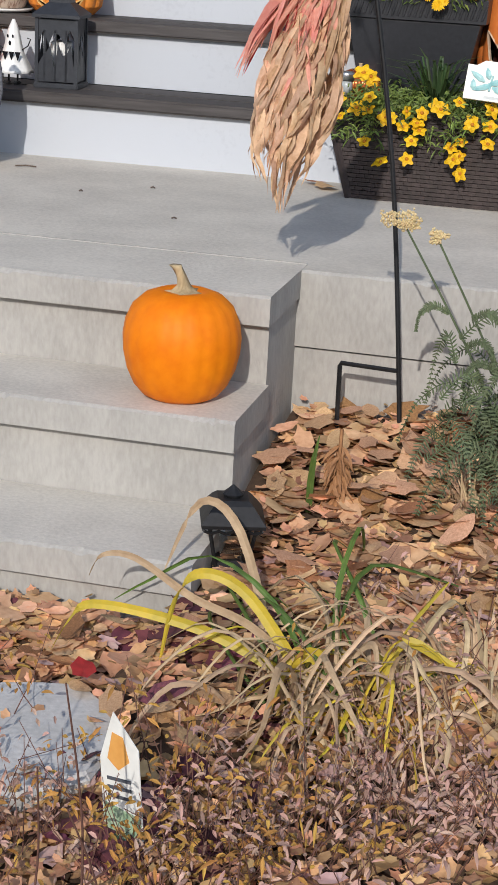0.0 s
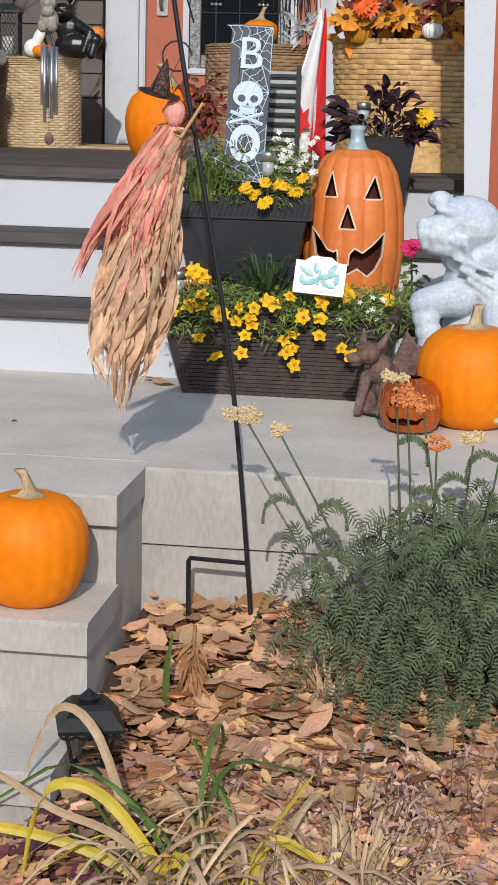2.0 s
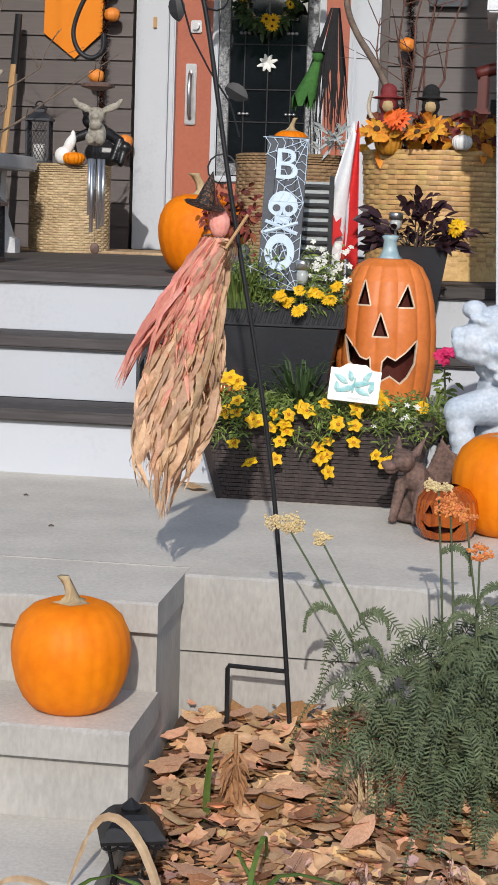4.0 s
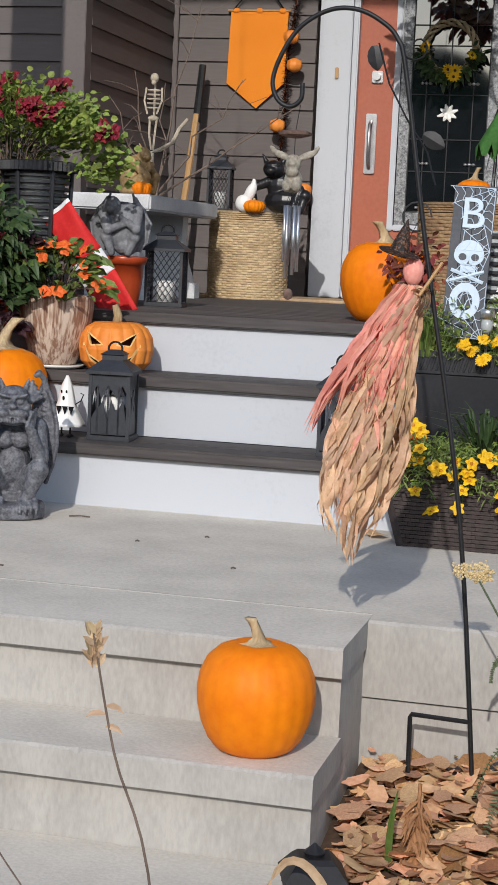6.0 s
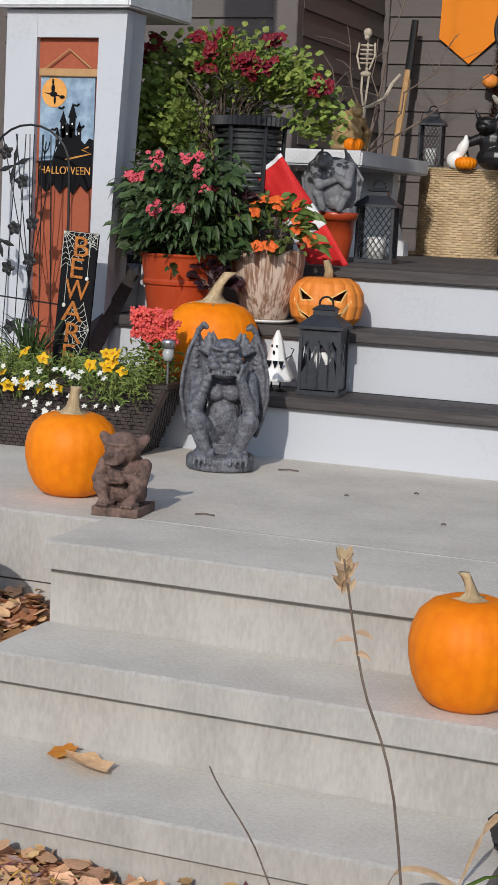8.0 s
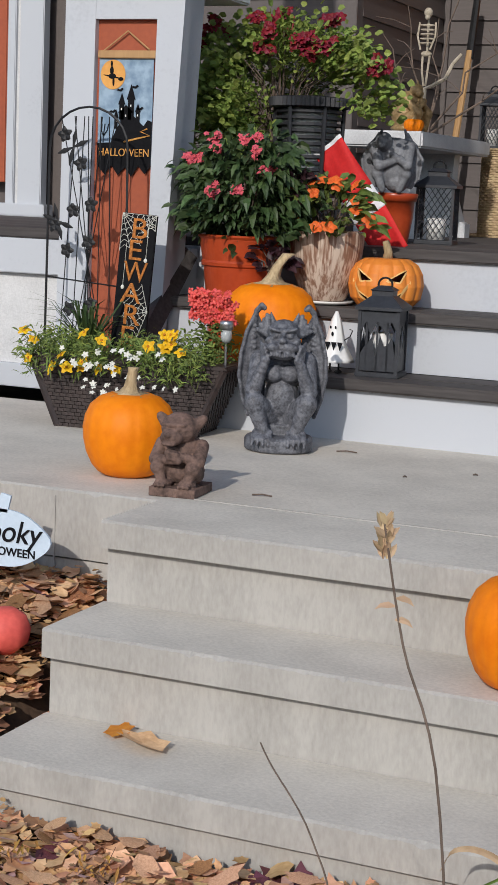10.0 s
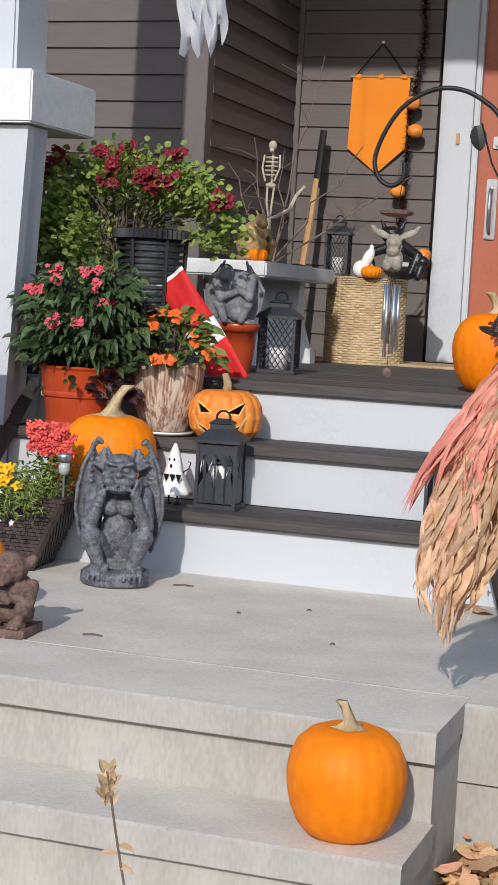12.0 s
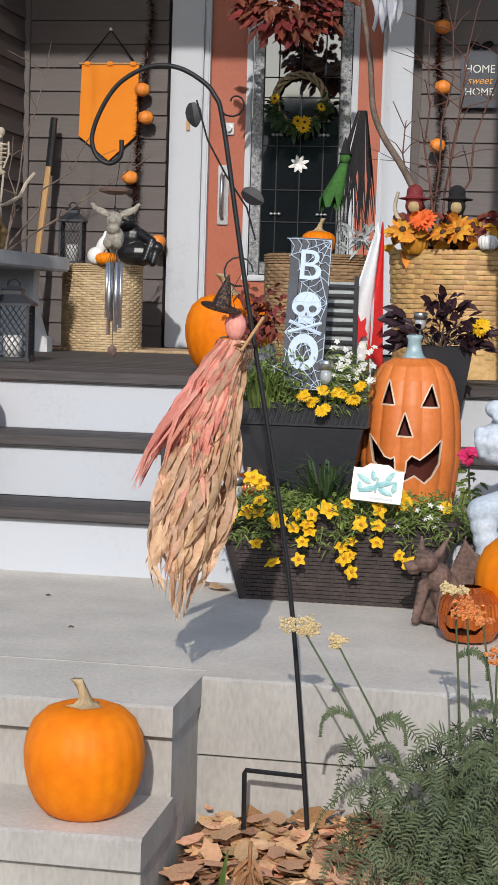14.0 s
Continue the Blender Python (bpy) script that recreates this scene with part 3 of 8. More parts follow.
part("cap", B((-2.03, 2.17, 2.02), (0.50, 0.50, 0.17), 0.006), STUCCO, col, "rough white stucco cap")
bm = bmesh.new()
for x0, w in ((-2.17, 0.02), (-2.10, 0.06), (-2.015, 0.02), (-1.945, 0.06)):
    box(bm, (x0, 1.9185, 2.005), (w, 0.006, 0.085))
part("number_bars", bm, SIGNBLACK, col, "dark plain bars of a house number")
part("shaft", B((-2.04, 2.19, 3.3), (0.24, 0.24, 2.4), 0.01), WHITE, col, "square white upper column")

right_pier = thing("porch_pier_2", "white tapered porch pier with a recessed red panel", "column", (0, 0, 0), kind="structure")
for nm, (x0, x1, x2, x3, z0, z1, y, d), m in (("stile", (0.715, 0.664, 0.697, 0.598, 0.60, 1.93, 1.96, 0.05), WHITE), ("stile", (1.047, 0.931, 1.037, 0.924, 0.60, 1.93, 1.96, 0.05), WHITE),
                                             ("recessed_panel", (0.942, 0.692, 0.942, 0.692, 0.62, 1.90, 1.985, 0.02), PANELRED), ("core", (1.042, 0.667, 1.032, 0.602, 0.60, 1.93, 2.011, 0.10), WHITE)):
    part(nm, taper(x1, x0, x3, x2, z0, z1, y, d), m, right_pier)
part("cap", B((0.82, 2.17, 2.02), (0.50, 0.50, 0.17), 0.006), STUCCO, right_pier, "rough white stucco cap")
part("shaft", B((0.83, 2.19, 3.3), (0.24, 0.24, 2.4), 0.01), WHITE, right_pier, "square white upper column")

# front door with its casing
door = thing("door_1", "rust red front door with a leaded glass panel in white casing", "door", (0, YW, 0), kind="structure")
part("casing", B((-1.115, -0.03, 2.55), (0.165, 0.07, 2.8), 0.004), WHITE, door, "broad white door casing")
part("casing", B((-0.045, -0.03, 2.55), (0.13, 0.07, 2.8), 0.004), WHITE, door, "broad white door casing")
part("casing_bead", B((-1.018, -0.012, 2.55), (0.03, 0.05, 2.8), 0.006), WHITE, door)
part("casing_bead", B((-0.122, -0.012, 2.55), (0.022, 0.05, 2.8), 0.006), WHITE, door)
part("leaf", B((-0.57, 0.035, 2.19), (0.87, 0.045, 2.06), 0.003), DOORRED, door)
for x, w in ((-0.805, 0.03), (-0.27, 0.03)):
    part("glass_frame", B((x, 0.006, 2.33), (w, 0.022, 1.66), 0.005), WHITE, door)
part("glass_frame", B((-0.5375, 0.006, 1.515), (0.505, 0.022, 0.03), 0.005), WHITE, door)
part("dark_pane", B((-0.5375, 0.010, 2.33), (0.505, 0.006, 1.6)), DARKGLASS, door, "dark reflecting leaded door glass")
for x in (-0.757, -0.318):
    part("textured_border", B((x, 0.006, 2.33), (0.055, 0.006, 1.6)), TEXGLASS, door, "pebbled border glass")
part("textured_border", B((-0.5375, 0.0055, 1.565), (0.384, 0.006, 0.06)), TEXGLASS, door, "pebbled border glass")
bm = bmesh.new()
for x in (-0.73, -0.655, -0.5375, -0.42, -0.345):
    box(bm, (x, 0.001, 2.33), (0.005, 0.004, 1.6))
for z in (1.60, 1.80, 1.96, 2.18, 2.42, 2.52):
    box(bm, (-0.5375, 0.001, z), (0.38, 0.004, 0.005))
part("lead_came", bm, BLACK, door, "dark lead strips")
bm = bmesh.new()
for x in (-0.655, -0.42):
    for z in (2.235, 2.305, 2.40, 1.84, 1.62):
        for dx in (-0.02, 0.0, 0.02):
            bmesh.ops.create_uvsphere(bm, u_segments=6, v_segments=4, radius=1, matrix=Matrix.LocRotScale((x + dx, -0.004, z), None, (0.011, 0.006, 0.008)))
part("bevel_jewel", bm, STEEL, door, "small clear bevelled jewels", smooth=True)
bm = bmesh.new()
flower(bm, (-0.54, -0.004, 2.09), (0, -1, 0), 0.05, rng, 8, 0.1, 0.4)
part("star_jewel", bm, TILE, door, "pale star ornament in the glass")
hw = part("handle_plate", B((-0.925, 0.004, 1.93), (0.055, 0.016, 0.30), 0.004), STEEL, door, "brushed steel handle plate")
tube(bm := bmesh.new(), [(-0.925, -0.01, 1.81), (-0.925, -0.045, 1.83), (-0.925, -0.05, 1.93), (-0.925, -0.045, 2.02), (-0.925, -0.01, 2.04)], 0.009, 8)
part("pull", bm, STEEL, hw, smooth=True)
db = part("deadbolt_plate", B((-0.905, 0.004, 2.262), (0.055, 0.016, 0.06), 0.004), STEEL, door)
bm = bmesh.new()
bmesh.ops.create_cone(bm, cap_ends=True, segments=18, radius1=0.02, radius2=0.018, depth=0.02, matrix=pose(-0.905, -0.012, 2.262, 90))
part("cylinder", bm, STEEL, db, smooth=False)
part("doorbell", B((-1.10, -0.071, 2.27), (0.018, 0.014, 0.055), 0.003), WOOD, door, "small brass doorbell")
solo("door_mat", B((-0.95, -0.55, ZD + 0.006), (1.3, 0.5, 0.012), 0.003), BLADE_DRY, "flat straw coloured doormat on the deck", "doormat", (0, YW, 0))

part("transom_wall", B((-0.57, 0.05, 4.0), (1.25, 0.12, 1.5)), WHITE, door)
# added tree row behind the camera: shapes the door reflection, trims sky fill
bm = bmesh.new()
q = random.Random(2)
for i in range(26):
    x = -75 + i * 6 + q.uniform(-1, 1)
    h = q.uniform(7.3, 9.2)
    bmesh.ops.create_icosphere(bm, subdivisions=3, radius=1, matrix=Matrix.LocRotScale((x, -45 + q.uniform(-3, 3), h * 0.45), None, (4.2, 3, h * 0.6)))
for v in bm.verts:
    v.co += noise.noise_vector(v.co * 0.6) * 0.9
solo("backdrop", bm, GREEN_DARK, "added unseen far row of dark trees for door glass reflections", "trees", kind="structure")


# ---- things ----
def pumpkin(loc, r, h, label, rz=0, stem_h=0.06, lean=0.02, ribs=9, squash=1.0, group="pumpkins", skin=PUMPKIN, depth=0.014, stem_r=0.014):
    """A ribbed pumpkin with a dimpled top and a twisted stalk."""
    t = thing("pumpkin", label, "pumpkin", loc, group, rz=rz)
    prof = [(0.12, 0.03), (0.32, 0.004), (0.50, 0.0), (0.66, 0.045), (0.80, 0.135), (0.92, 0.28), (0.985, 0.44), (1.0, 0.58), (0.96, 0.72), (0.85, 0.855), (0.66, 0.95), (0.44, 0.995), (0.24, 0.985), (0.12, 0.945)]
    part("body", lathe(bmesh.new(), [(a * r, b * h) for a, b in prof], ribs * 10, ribs * 2, depth, (1, squash)), skin, t, smooth=True)
    bm = bmesh.new()
    pts = [(lean * k * k, lean * 0.3 * k, h * 0.975 + stem_h * k) for k in (0, 0.12, 0.3, 0.6, 0.85, 1.0)]
    for i, p in enumerate(pts):
        pts[i] = Vector(p)
    rings = []
    for i, p in enumerate(pts):
        rr, fl = stem_r * (2.6, 1.5, 1.0, 0.8, 0.8, 1.0)[i], (0.9, 0.5, 0.3, 0.25, 0.25, 0.25)[i]
        rings.append([bm.verts.new(p + Vector((rr * (1 + fl * (k % 2)) * math.cos(k * math.pi / 5 + 0.25 * i), rr * (1 + fl * (k % 2)) * math.sin(k * math.pi / 5 + 0.25 * i), 0))) for k in range(10)])
    for a, b in zip(rings, rings[1:]):
        for k in range(10):
            bm.faces.new((a[k], a[(k + 1) % 10], b[(k + 1) % 10], b[k]))
    bm.faces.new(rings[-1])
    part("stem", bm, STEM, t, "dry brown ridged stem", smooth=True)
    return t


def inside(px, pz, pts):
    hit = False
    for (x0, z0), (x1, z1) in zip(pts, pts[1:] + pts[:1]):
        if (z0 > pz) != (z1 > pz) and px < (x1 - x0) * (pz - z0) / (z1 - z0) + x0:
            hit = not hit
    return hit


def edge_point(px, pz, pts):
    """The nearest point to (px, pz) on a closed outline, and its distance."""
    best = (1e9, px, pz)
    for (x0, z0), (x1, z1) in zip(pts, pts[1:] + pts[:1]):
        dx, dz = x1 - x0, z1 - z0
        u = min(max(((px - x0) * dx + (pz - z0) * dz) / (dx * dx + dz * dz), 0.0), 1.0)
        d = math.hypot(px - x0 - u * dx, pz - z0 - u * dz)
        if d < best[0]:
            best = (d, x0 + u * dx, z0 + u * dz)
    return best


def carved(loc, r, h, prof, ribs, depth, features, skin, inner, rim, label, category, rz, name, seg=220, rows=150, thick=0.012, rimw=0.0036):
    """A hollow ribbed body with openings cut right through its front, and pale cut rims."""
    t = thing(name, label, category, loc, rz=rz)
    bm = bmesh.new()
    zs = [p[1] for p in prof]
    rad = [p[0] for p in prof]
    feats = [[(x * r, z * h) for x, z in f] for f in features]
    cell = 0.55 * max(2 * math.pi * r / seg, h / rows)

    def at(a, z):
        k = 1 - depth * (1 - abs(math.sin(ribs * a / 2)) ** 0.6)
        q = float(np.interp(z / h, zs, rad)) * r * k
        return q * math.cos(a), q * math.sin(a), q
    rings = []
    for j in range(rows + 1):
        z = h * (zs[0] + (zs[-1] - zs[0]) * j / rows)
        ring = []
        for i in range(seg):
            a = 2 * math.pi * i / seg
            x, y, q = at(a, z)
            p = (x, y, z)
            if y < 0:
                for f in feats:
                    if not (min(p_[0] for p_ in f) - cell < x < max(p_[0] for p_ in f) + cell and min(p_[1] for p_ in f) - cell < z < max(p_[1] for p_ in f) + cell):
                        continue
                    d, ex, ez = edge_point(x, z, f)
                    if d < cell:
                        q2 = at(a, ez)[2]
                        p = (ex, -math.sqrt(max(q2 * q2 - ex * ex, 0.0)), ez)
            ring.append(bm.verts.new(p))
        rings.append(ring)
    for j in range(rows):
        for i in range(seg):
            vs = (rings[j][i], rings[j][(i + 1) % seg], rings[j + 1][(i + 1) % seg], rings[j + 1][i])
            c = sum((v.co for v in vs), Vector()) / 4
            if c.y < 0 and any(inside(c.x, c.z, f) for f in feats):
                continue
            bm.faces.new(vs)
    bmesh.ops.delete(bm, geom=[v for v in bm.verts if not v.link_faces], context="VERTS")
    part("body", bm, skin, t, smooth=True)

    def surf(x, z, k):
        y = -math.sqrt(max((float(np.interp(z / h, zs, rad)) * r) ** 2 - x * x, 1e-6))
        q = at(math.atan2(y, x), z)[2] * k
        return Vector((x, -math.sqrt(max(q * q - x * x, 1e-6)), z))
    for f in feats:
        line, area = [], sum(a[0] * b[1] - b[0] * a[1] for a, b in zip(f, f[1:] + f[:1]))
        for a, b in zip(f, f[1:] + f[:1]):
            n = max(2, int(math.hypot(b[0] - a[0], b[1] - a[1]) / 0.004))
            line += [(a[0] + (b[0] - a[0]) * i / n, a[1] + (b[1] - a[1]) * i / n) for i in range(n)]
        rb, rows_ = bmesh.new(), []
        m = len(line)
        for i, (x, z) in enumerate(line):
            (xa, za), (xb, zb) = line[i - 1], line[(i + 1) % m]
            d = math.hypot(xb - xa, zb - za) or 1.0
            nx, nz = (zb - za) / d * (1 if area > 0 else -1), -(xb - xa) / d * (1 if area > 0 else -1)
            o, e = surf(x + nx * rimw, z + nz * rimw, 1.006), surf(x - nx * 0.0008, z - nz * 0.0008, 1.008)
            rows_.append([rb.verts.new(o), rb.verts.new(e), rb.verts.new((e.x * 0.97, e.y + thick, e.z))])
        for i in range(m):
            a, b = rows_[i], rows_[(i + 1) % m]
            for k in (0, 1):
                rb.faces.new((a[k], b[k], b[k + 1], a[k + 1]))
        bmesh.ops.recalc_face_normals(rb, faces=rb.faces)
        part("cut_rim", rb, rim, t, "pale carved edge")
    # closed core; its dark colour stands for the shade within the shell
    part("inside", lathe(bmesh.new(), [(a * r * 0.68, b * h * 0.9 + h * 0.05) for a, b in prof[1:-1]], 40), inner, t, "dark red core coloured like the shaded hollow", smooth=True)
    return t


def tri(cx, cz, w, h, skew=0.0):
    return [(cx - w / 2, cz - h / 2), (cx + w / 2, cz - h / 2), (cx + skew, cz + h / 2)]


def pot(name, loc, r0, r1, h, material, label, rim=0.02, seg=40, rimh=0.03, group="", saucer=None):
    t = thing(name, label, "plant pot", loc, group)
    part("body", lathe(bmesh.new(), [(r0 * 0.96, 0), (r0, 0.004), (r0 * 0.5 + r1 * 0.5 + 0.004, h * 0.5), (r1 * 0.97, h - rimh), (r1 * 0.97 + rim * 0.3, h - rimh), (r1 + rim * 0.5, h - 0.004), (r1 + rim * 0.3, h), (r1 * 0.93, h), (r1 * 0.9, h - 0.03)], seg), material, t, smooth=True)
    bm = lathe(bmesh.new(), [(r1 * 0.92, h - 0.032), (0.001, h - 0.025)], 20, cap=False)
    part("soil", bm, SOIL, t)
    return t


def bush(name, loc, rad, n, lmat, rng, label, size=0.03, width=0.6, clumps=26, stems=True, droop=0.4, lowcut=-0.6, group="", twig=TWIG, category="plant", up=0.35, clear=None):
    """A leafy plant: stalks that end in clumps of leaves with gaps between them."""
    t = thing(name, label, category, loc, group)
    bm, sb, tips = bmesh.new(), bmesh.new(), []
    for c in range(clumps):
        a, b = rng.uniform(0, 2 * math.pi), rng.uniform(lowcut, 1.0)
        cr = math.sqrt(max(0, 1 - b * b)) * rng.uniform(0.55, 1.08)
        p = Vector((rad[0] * cr * math.cos(a), rad[1] * cr * math.sin(a), rad[2] * b * rng.uniform(0.75, 1.1)))
        if clear and clear[0] < p.x < clear[1] and p.y < clear[2] and p.z < clear[3]:
            continue
        tips.append(p)
        if stems:
            q = p * 0.45 + Vector((0, 0, -rad[2] * 0.15))
            tube(sb, [Vector((p.x * 0.08, p.y * 0.08, -rad[2] * 0.9)), q, p], 0.0026, 4, 0.0014)
        for k in range(n // clumps):
            o = Vector((rng.gauss(0, 1), rng.gauss(0, 1), rng.gauss(0, 0.8))) * min(rad) * 0.24
            d = Vector((o.x + p.x * 0.5, o.y + p.y * 0.5, abs(o.z) * 0.6 + rad[2] * up * rng.random()))
            s = size * rng.uniform(0.6, 1.25)
            leaf(bm, p + o * 0.8, d, s, s * width, rng, droop * rng.uniform(0.2, 1.4), 0.25)
    part("foliage", bm, lmat, t)
    if stems:
        part("branchwork", sb, twig, t)
    return t, tips


def blooms(parent, pts, material, r, rng, petals=6, name="blossom", label="", cup=0.25, w=0.55, each=1, spread=0.0, face=(0.1, -0.8, 0.6)):
    """Each blossom head is a part of its own."""
    for p in pts:
        bm = bmesh.new()
        for k in range(each):
            o = Vector((rng.gauss(0, 1), rng.gauss(0, 1) * 0.6, rng.gauss(0, 0.8))) * spread
            nrm = Vector(face) + Vector((rng.uniform(-0.7, 0.7), rng.uniform(-0.4, 0.3), rng.uniform(-0.4, 0.6)))
            flower(bm, Vector(p) + o, nrm, r * rng.uniform(0.8, 1.15), rng, petals, cup, w)
        head = part(name, bm, material, parent, label)
        if name in ("yellow_flower", "sunflower", "silk_sunflower"):
            n_ = Vector(face).normalized()
            eye_ = blobs([(tuple(Vector(p) + n_ * r * 0.12), (r * 0.22, r * 0.18, r * 0.22))], 8)
            part("centre", eye_, FLOWER_EYE if name == "yellow_flower" else SEED_EYE, head, "domed flower centre", smooth=True)


def grass_tuft(name, loc, n, h, material, rng, label, spread=0.05, w=0.005, lean=0.5, category="grass", group=""):
    t = thing(name, label, category, loc, group)
    bm = bmesh.new()
    for k in range(n):
        a, s = rng.uniform(0, 6.28), rng.random() * spread
        d = Vector((math.cos(a), math.sin(a), 0))
        p0, hh, ln = d * s, h * rng.uniform(0.55, 1.1), lean * h * rng.uniform(0.1, 1.2)
        strip(bm, [p0, p0 + d * ln * 0.15 + Vector((0, 0, hh * 0.45)), p0 + d * ln * 0.5 + Vector((0, 0, hh * 0.85)), p0 + d * ln + Vector((0, 0, hh * rng.uniform(0.75, 1.0)))],
              [w, w * 1.1, w * 0.8, w * 0.1], (-d.y, d.x, 0), 0.3)
    part("blades", bm, material, t)
    return t


def wicker_box(name, loc, sx, sy, h, material, label, rz=0, rows=16, per=30, round_=0.25, taper_=0.0, category="basket", lid=True, amp=0.004):
    """Woven sides: strands run over and under upright stakes, row by row."""
    t = thing(name, label, category, loc, rz=rz)
    
    def outline(a, k):
        c, s = math.cos(a), math.sin(a)
        e = 2.0 / max(round_ * 2, 0.35) if round_ < 0.9 else 2.0
        q = (abs(c) ** e + abs(s) ** e) ** (-1 / e)
        return Vector((c * q * sx / 2 * k, s * q * sy / 2 * k, 0))

    part("lining", lathe(bmesh.new(), [(0.99, 0.002), (0.99, h - 0.002)], 40, squash=(sx / 2 * 0.93, sy / 2 * 0.93)), material, t)
    bm = bmesh.new()
    rh = h / rows
    for j in range(rows):
        z0 = j * rh
        k = 1 - taper_ * (1 - (j + 0.5) / rows)
        for i in range(per):
            up = (i + j) % 2
            ext = 0.62 if up else 0.42
            cols = []
            for u in (-ext, -ext * 0.6, 0.0, ext * 0.6, ext):
                o = outline(2 * math.pi * (i + 0.5 + u) / per, k)
                nn = o.normalized()
                bulge = amp * ((1.0 - (u / ext) ** 2 * 1.1) if up else -0.35)
                cols.append([bm.verts.new(o + nn * (bulge - (0.3 * amp if e else 0)) + Vector((0, 0, z0 + rh * zz))) for zz, e in ((0.04, 1), (0.2, 0), (0.8, 0), (0.96, 1))])
            for p_, q_ in zip(cols, cols[1:]):
                for e in range(3):
                    bm.faces.new((p_[e], q_[e], q_[e + 1], p_[e + 1]))
    part("weave", bm, material, t, smooth=True)
    if lid:
        bm = bmesh.new()
        for j in range(4):
            lathe(bm, [(1.0, h + 0.001 + 0.009 * j), (1.03, h + 0.003 + 0.009 * j), (1.03, h + 0.008 + 0.009 * j), (1.0, h + 0.0095 + 0.009 * j)], 92, 46, 0.02, squash=(sx / 2, sy / 2), phase=1.57 * (j % 2))
        lathe(bm, [(1.01, h + 0.036), (0.95, h + 0.040), (0.001, h + 0.040)], 60, squash=(sx / 2, sy / 2), cap=False)
        part("lid", bm, material, t, "flat woven lid", smooth=False)
    return t


def lantern(loc, w, h, label, rz=0, mesh=True, group="lanterns", candle_h=0.4, ring=True):
    """A four-sided candle lantern with a pitched roof."""
    t = thing("lantern", label, "lantern", loc, group, rz=rz)
    bh = h * 0.66
    part("base", B((0, 0, 0.008), (w, w, 0.016), 0.003), LANTERN, t)
    for sx in (-1, 1):
        for sy in (-1, 1):
            part("post", B((sx * (w / 2 - 0.008), sy * (w / 2 - 0.008), 0.016 + bh / 2), (0.010, 0.010, bh)), LANTERN, t)
    bm = lathe(bmesh.new(), [(w * 0.76, bh + 0.016), (w * 0.76, bh + 0.026), (w * 0.34, bh + 0.016 + h * 0.15), (w * 0.34, bh + 0.016 + h * 0.20), (w * 0.40, bh + 0.018 + h * 0.20), (w * 0.18, bh + 0.02 + h * 0.24)], 4, c=(0, 0, 0))
    bmesh.ops.rotate(bm, cent=(0, 0, 0), matrix=Matrix.Rotation(radians(45), 3, "Z"), verts=bm.verts)
    part("roof", bm, LANTERN, t)
    if ring:
        bm = bmesh.new()
        tube(bm, [(w * 0.16 * math.cos(a), 0.004, h * 0.98 + w * 0.16 * math.sin(a)) for a in [i * math.pi / 8 for i in range(17)]], 0.0035, 6)
        part("ring", bm, BLACK, t)
    part("candle", lathe(bmesh.new(), [(w * 0.24, 0.017), (w * 0.24, 0.017 + bh * candle_h), (w * 0.2, 0.017 + bh * candle_h + 0.004), (0.003, 0.017 + bh * candle_h - 0.004)], 20), CANDLE, t, "white pillar candle", smooth=True)
    if mesh:
        for k in range(4):
            bm = bmesh.new()
            half = w / 2 - 0.008
            n = 3
            for i in range(-n, n + 1):
                for s in (-1, 1):
                    x0, x1 = half * i / n * 1.0 - half, half * i / n + half
                    pts = []
                    for u in (0, 1):
                        pts.append((x0 + (x1 - x0) * u, u if s > 0 else 1 - u))
                    (xa, ua), (xb, ub) = pts
                    lo, hi = max(xa, -half), min(xb, half)
                    if hi - lo < 0.01:
                        continue
                    fa, fb = (lo - xa) / (xb - xa), (hi - xa) / (xb - xa)
                    za, zb = ua + (ub - ua) * fa, ua + (ub - ua) * fb
                    tube(bm, [(lo, -w / 2 + 0.007, 0.02 + bh * za), (hi, -w / 2 + 0.007, 0.02 + bh * zb)], 0.0016, 4)
            bmesh.ops.rotate(bm, cent=(0, 0, 0), matrix=Matrix.Rotation(k * math.pi / 2, 3, "Z"), verts=bm.verts)
            part("wire_lattice", bm, LANTERN, t)
    else:
        for k in range(4):
            bm, half = bmesh.new(), w / 2 - 0.012
            q = random.Random(k)
            poly(bm, [(-half, 0.02), (half, 0.02), (half, 0.03 + bh * 0.12)] + [(half - 2 * half * i / 9, 0.03 + bh * (0.12 + 0.42 * abs(math.sin(i * 1.9 + k)))) for i in range(1, 9)] + [(-half, 0.03 + bh * 0.2)], -w / 2 + 0.007, 0.002)
            poly(bm, [(-half, bh + 0.012), (-half, bh * 0.72)] + [(-half + 2 * half * i / 7, bh * (0.80 + 0.12 * math.sin(i * 2.3))) for i in range(1, 7)] + [(half, bh * 0.76), (half, bh + 0.012)], -w / 2 + 0.007, 0.002)
            for i in range(3):
                x = -half + 2 * half * (i + 0.6) / 3.4
                box(bm, (x, -w / 2 + 0.008, bh * 0.5), (0.006, 0.002, bh * 0.8))
            bmesh.ops.rotate(bm, cent=(0, 0, 0), matrix=Matrix.Rotation(k * math.pi / 2, 3, "Z"), verts=bm.verts)
            part("cutout_panel", bm, LANTERN, t, "cut-out metal silhouette panel")
    return t


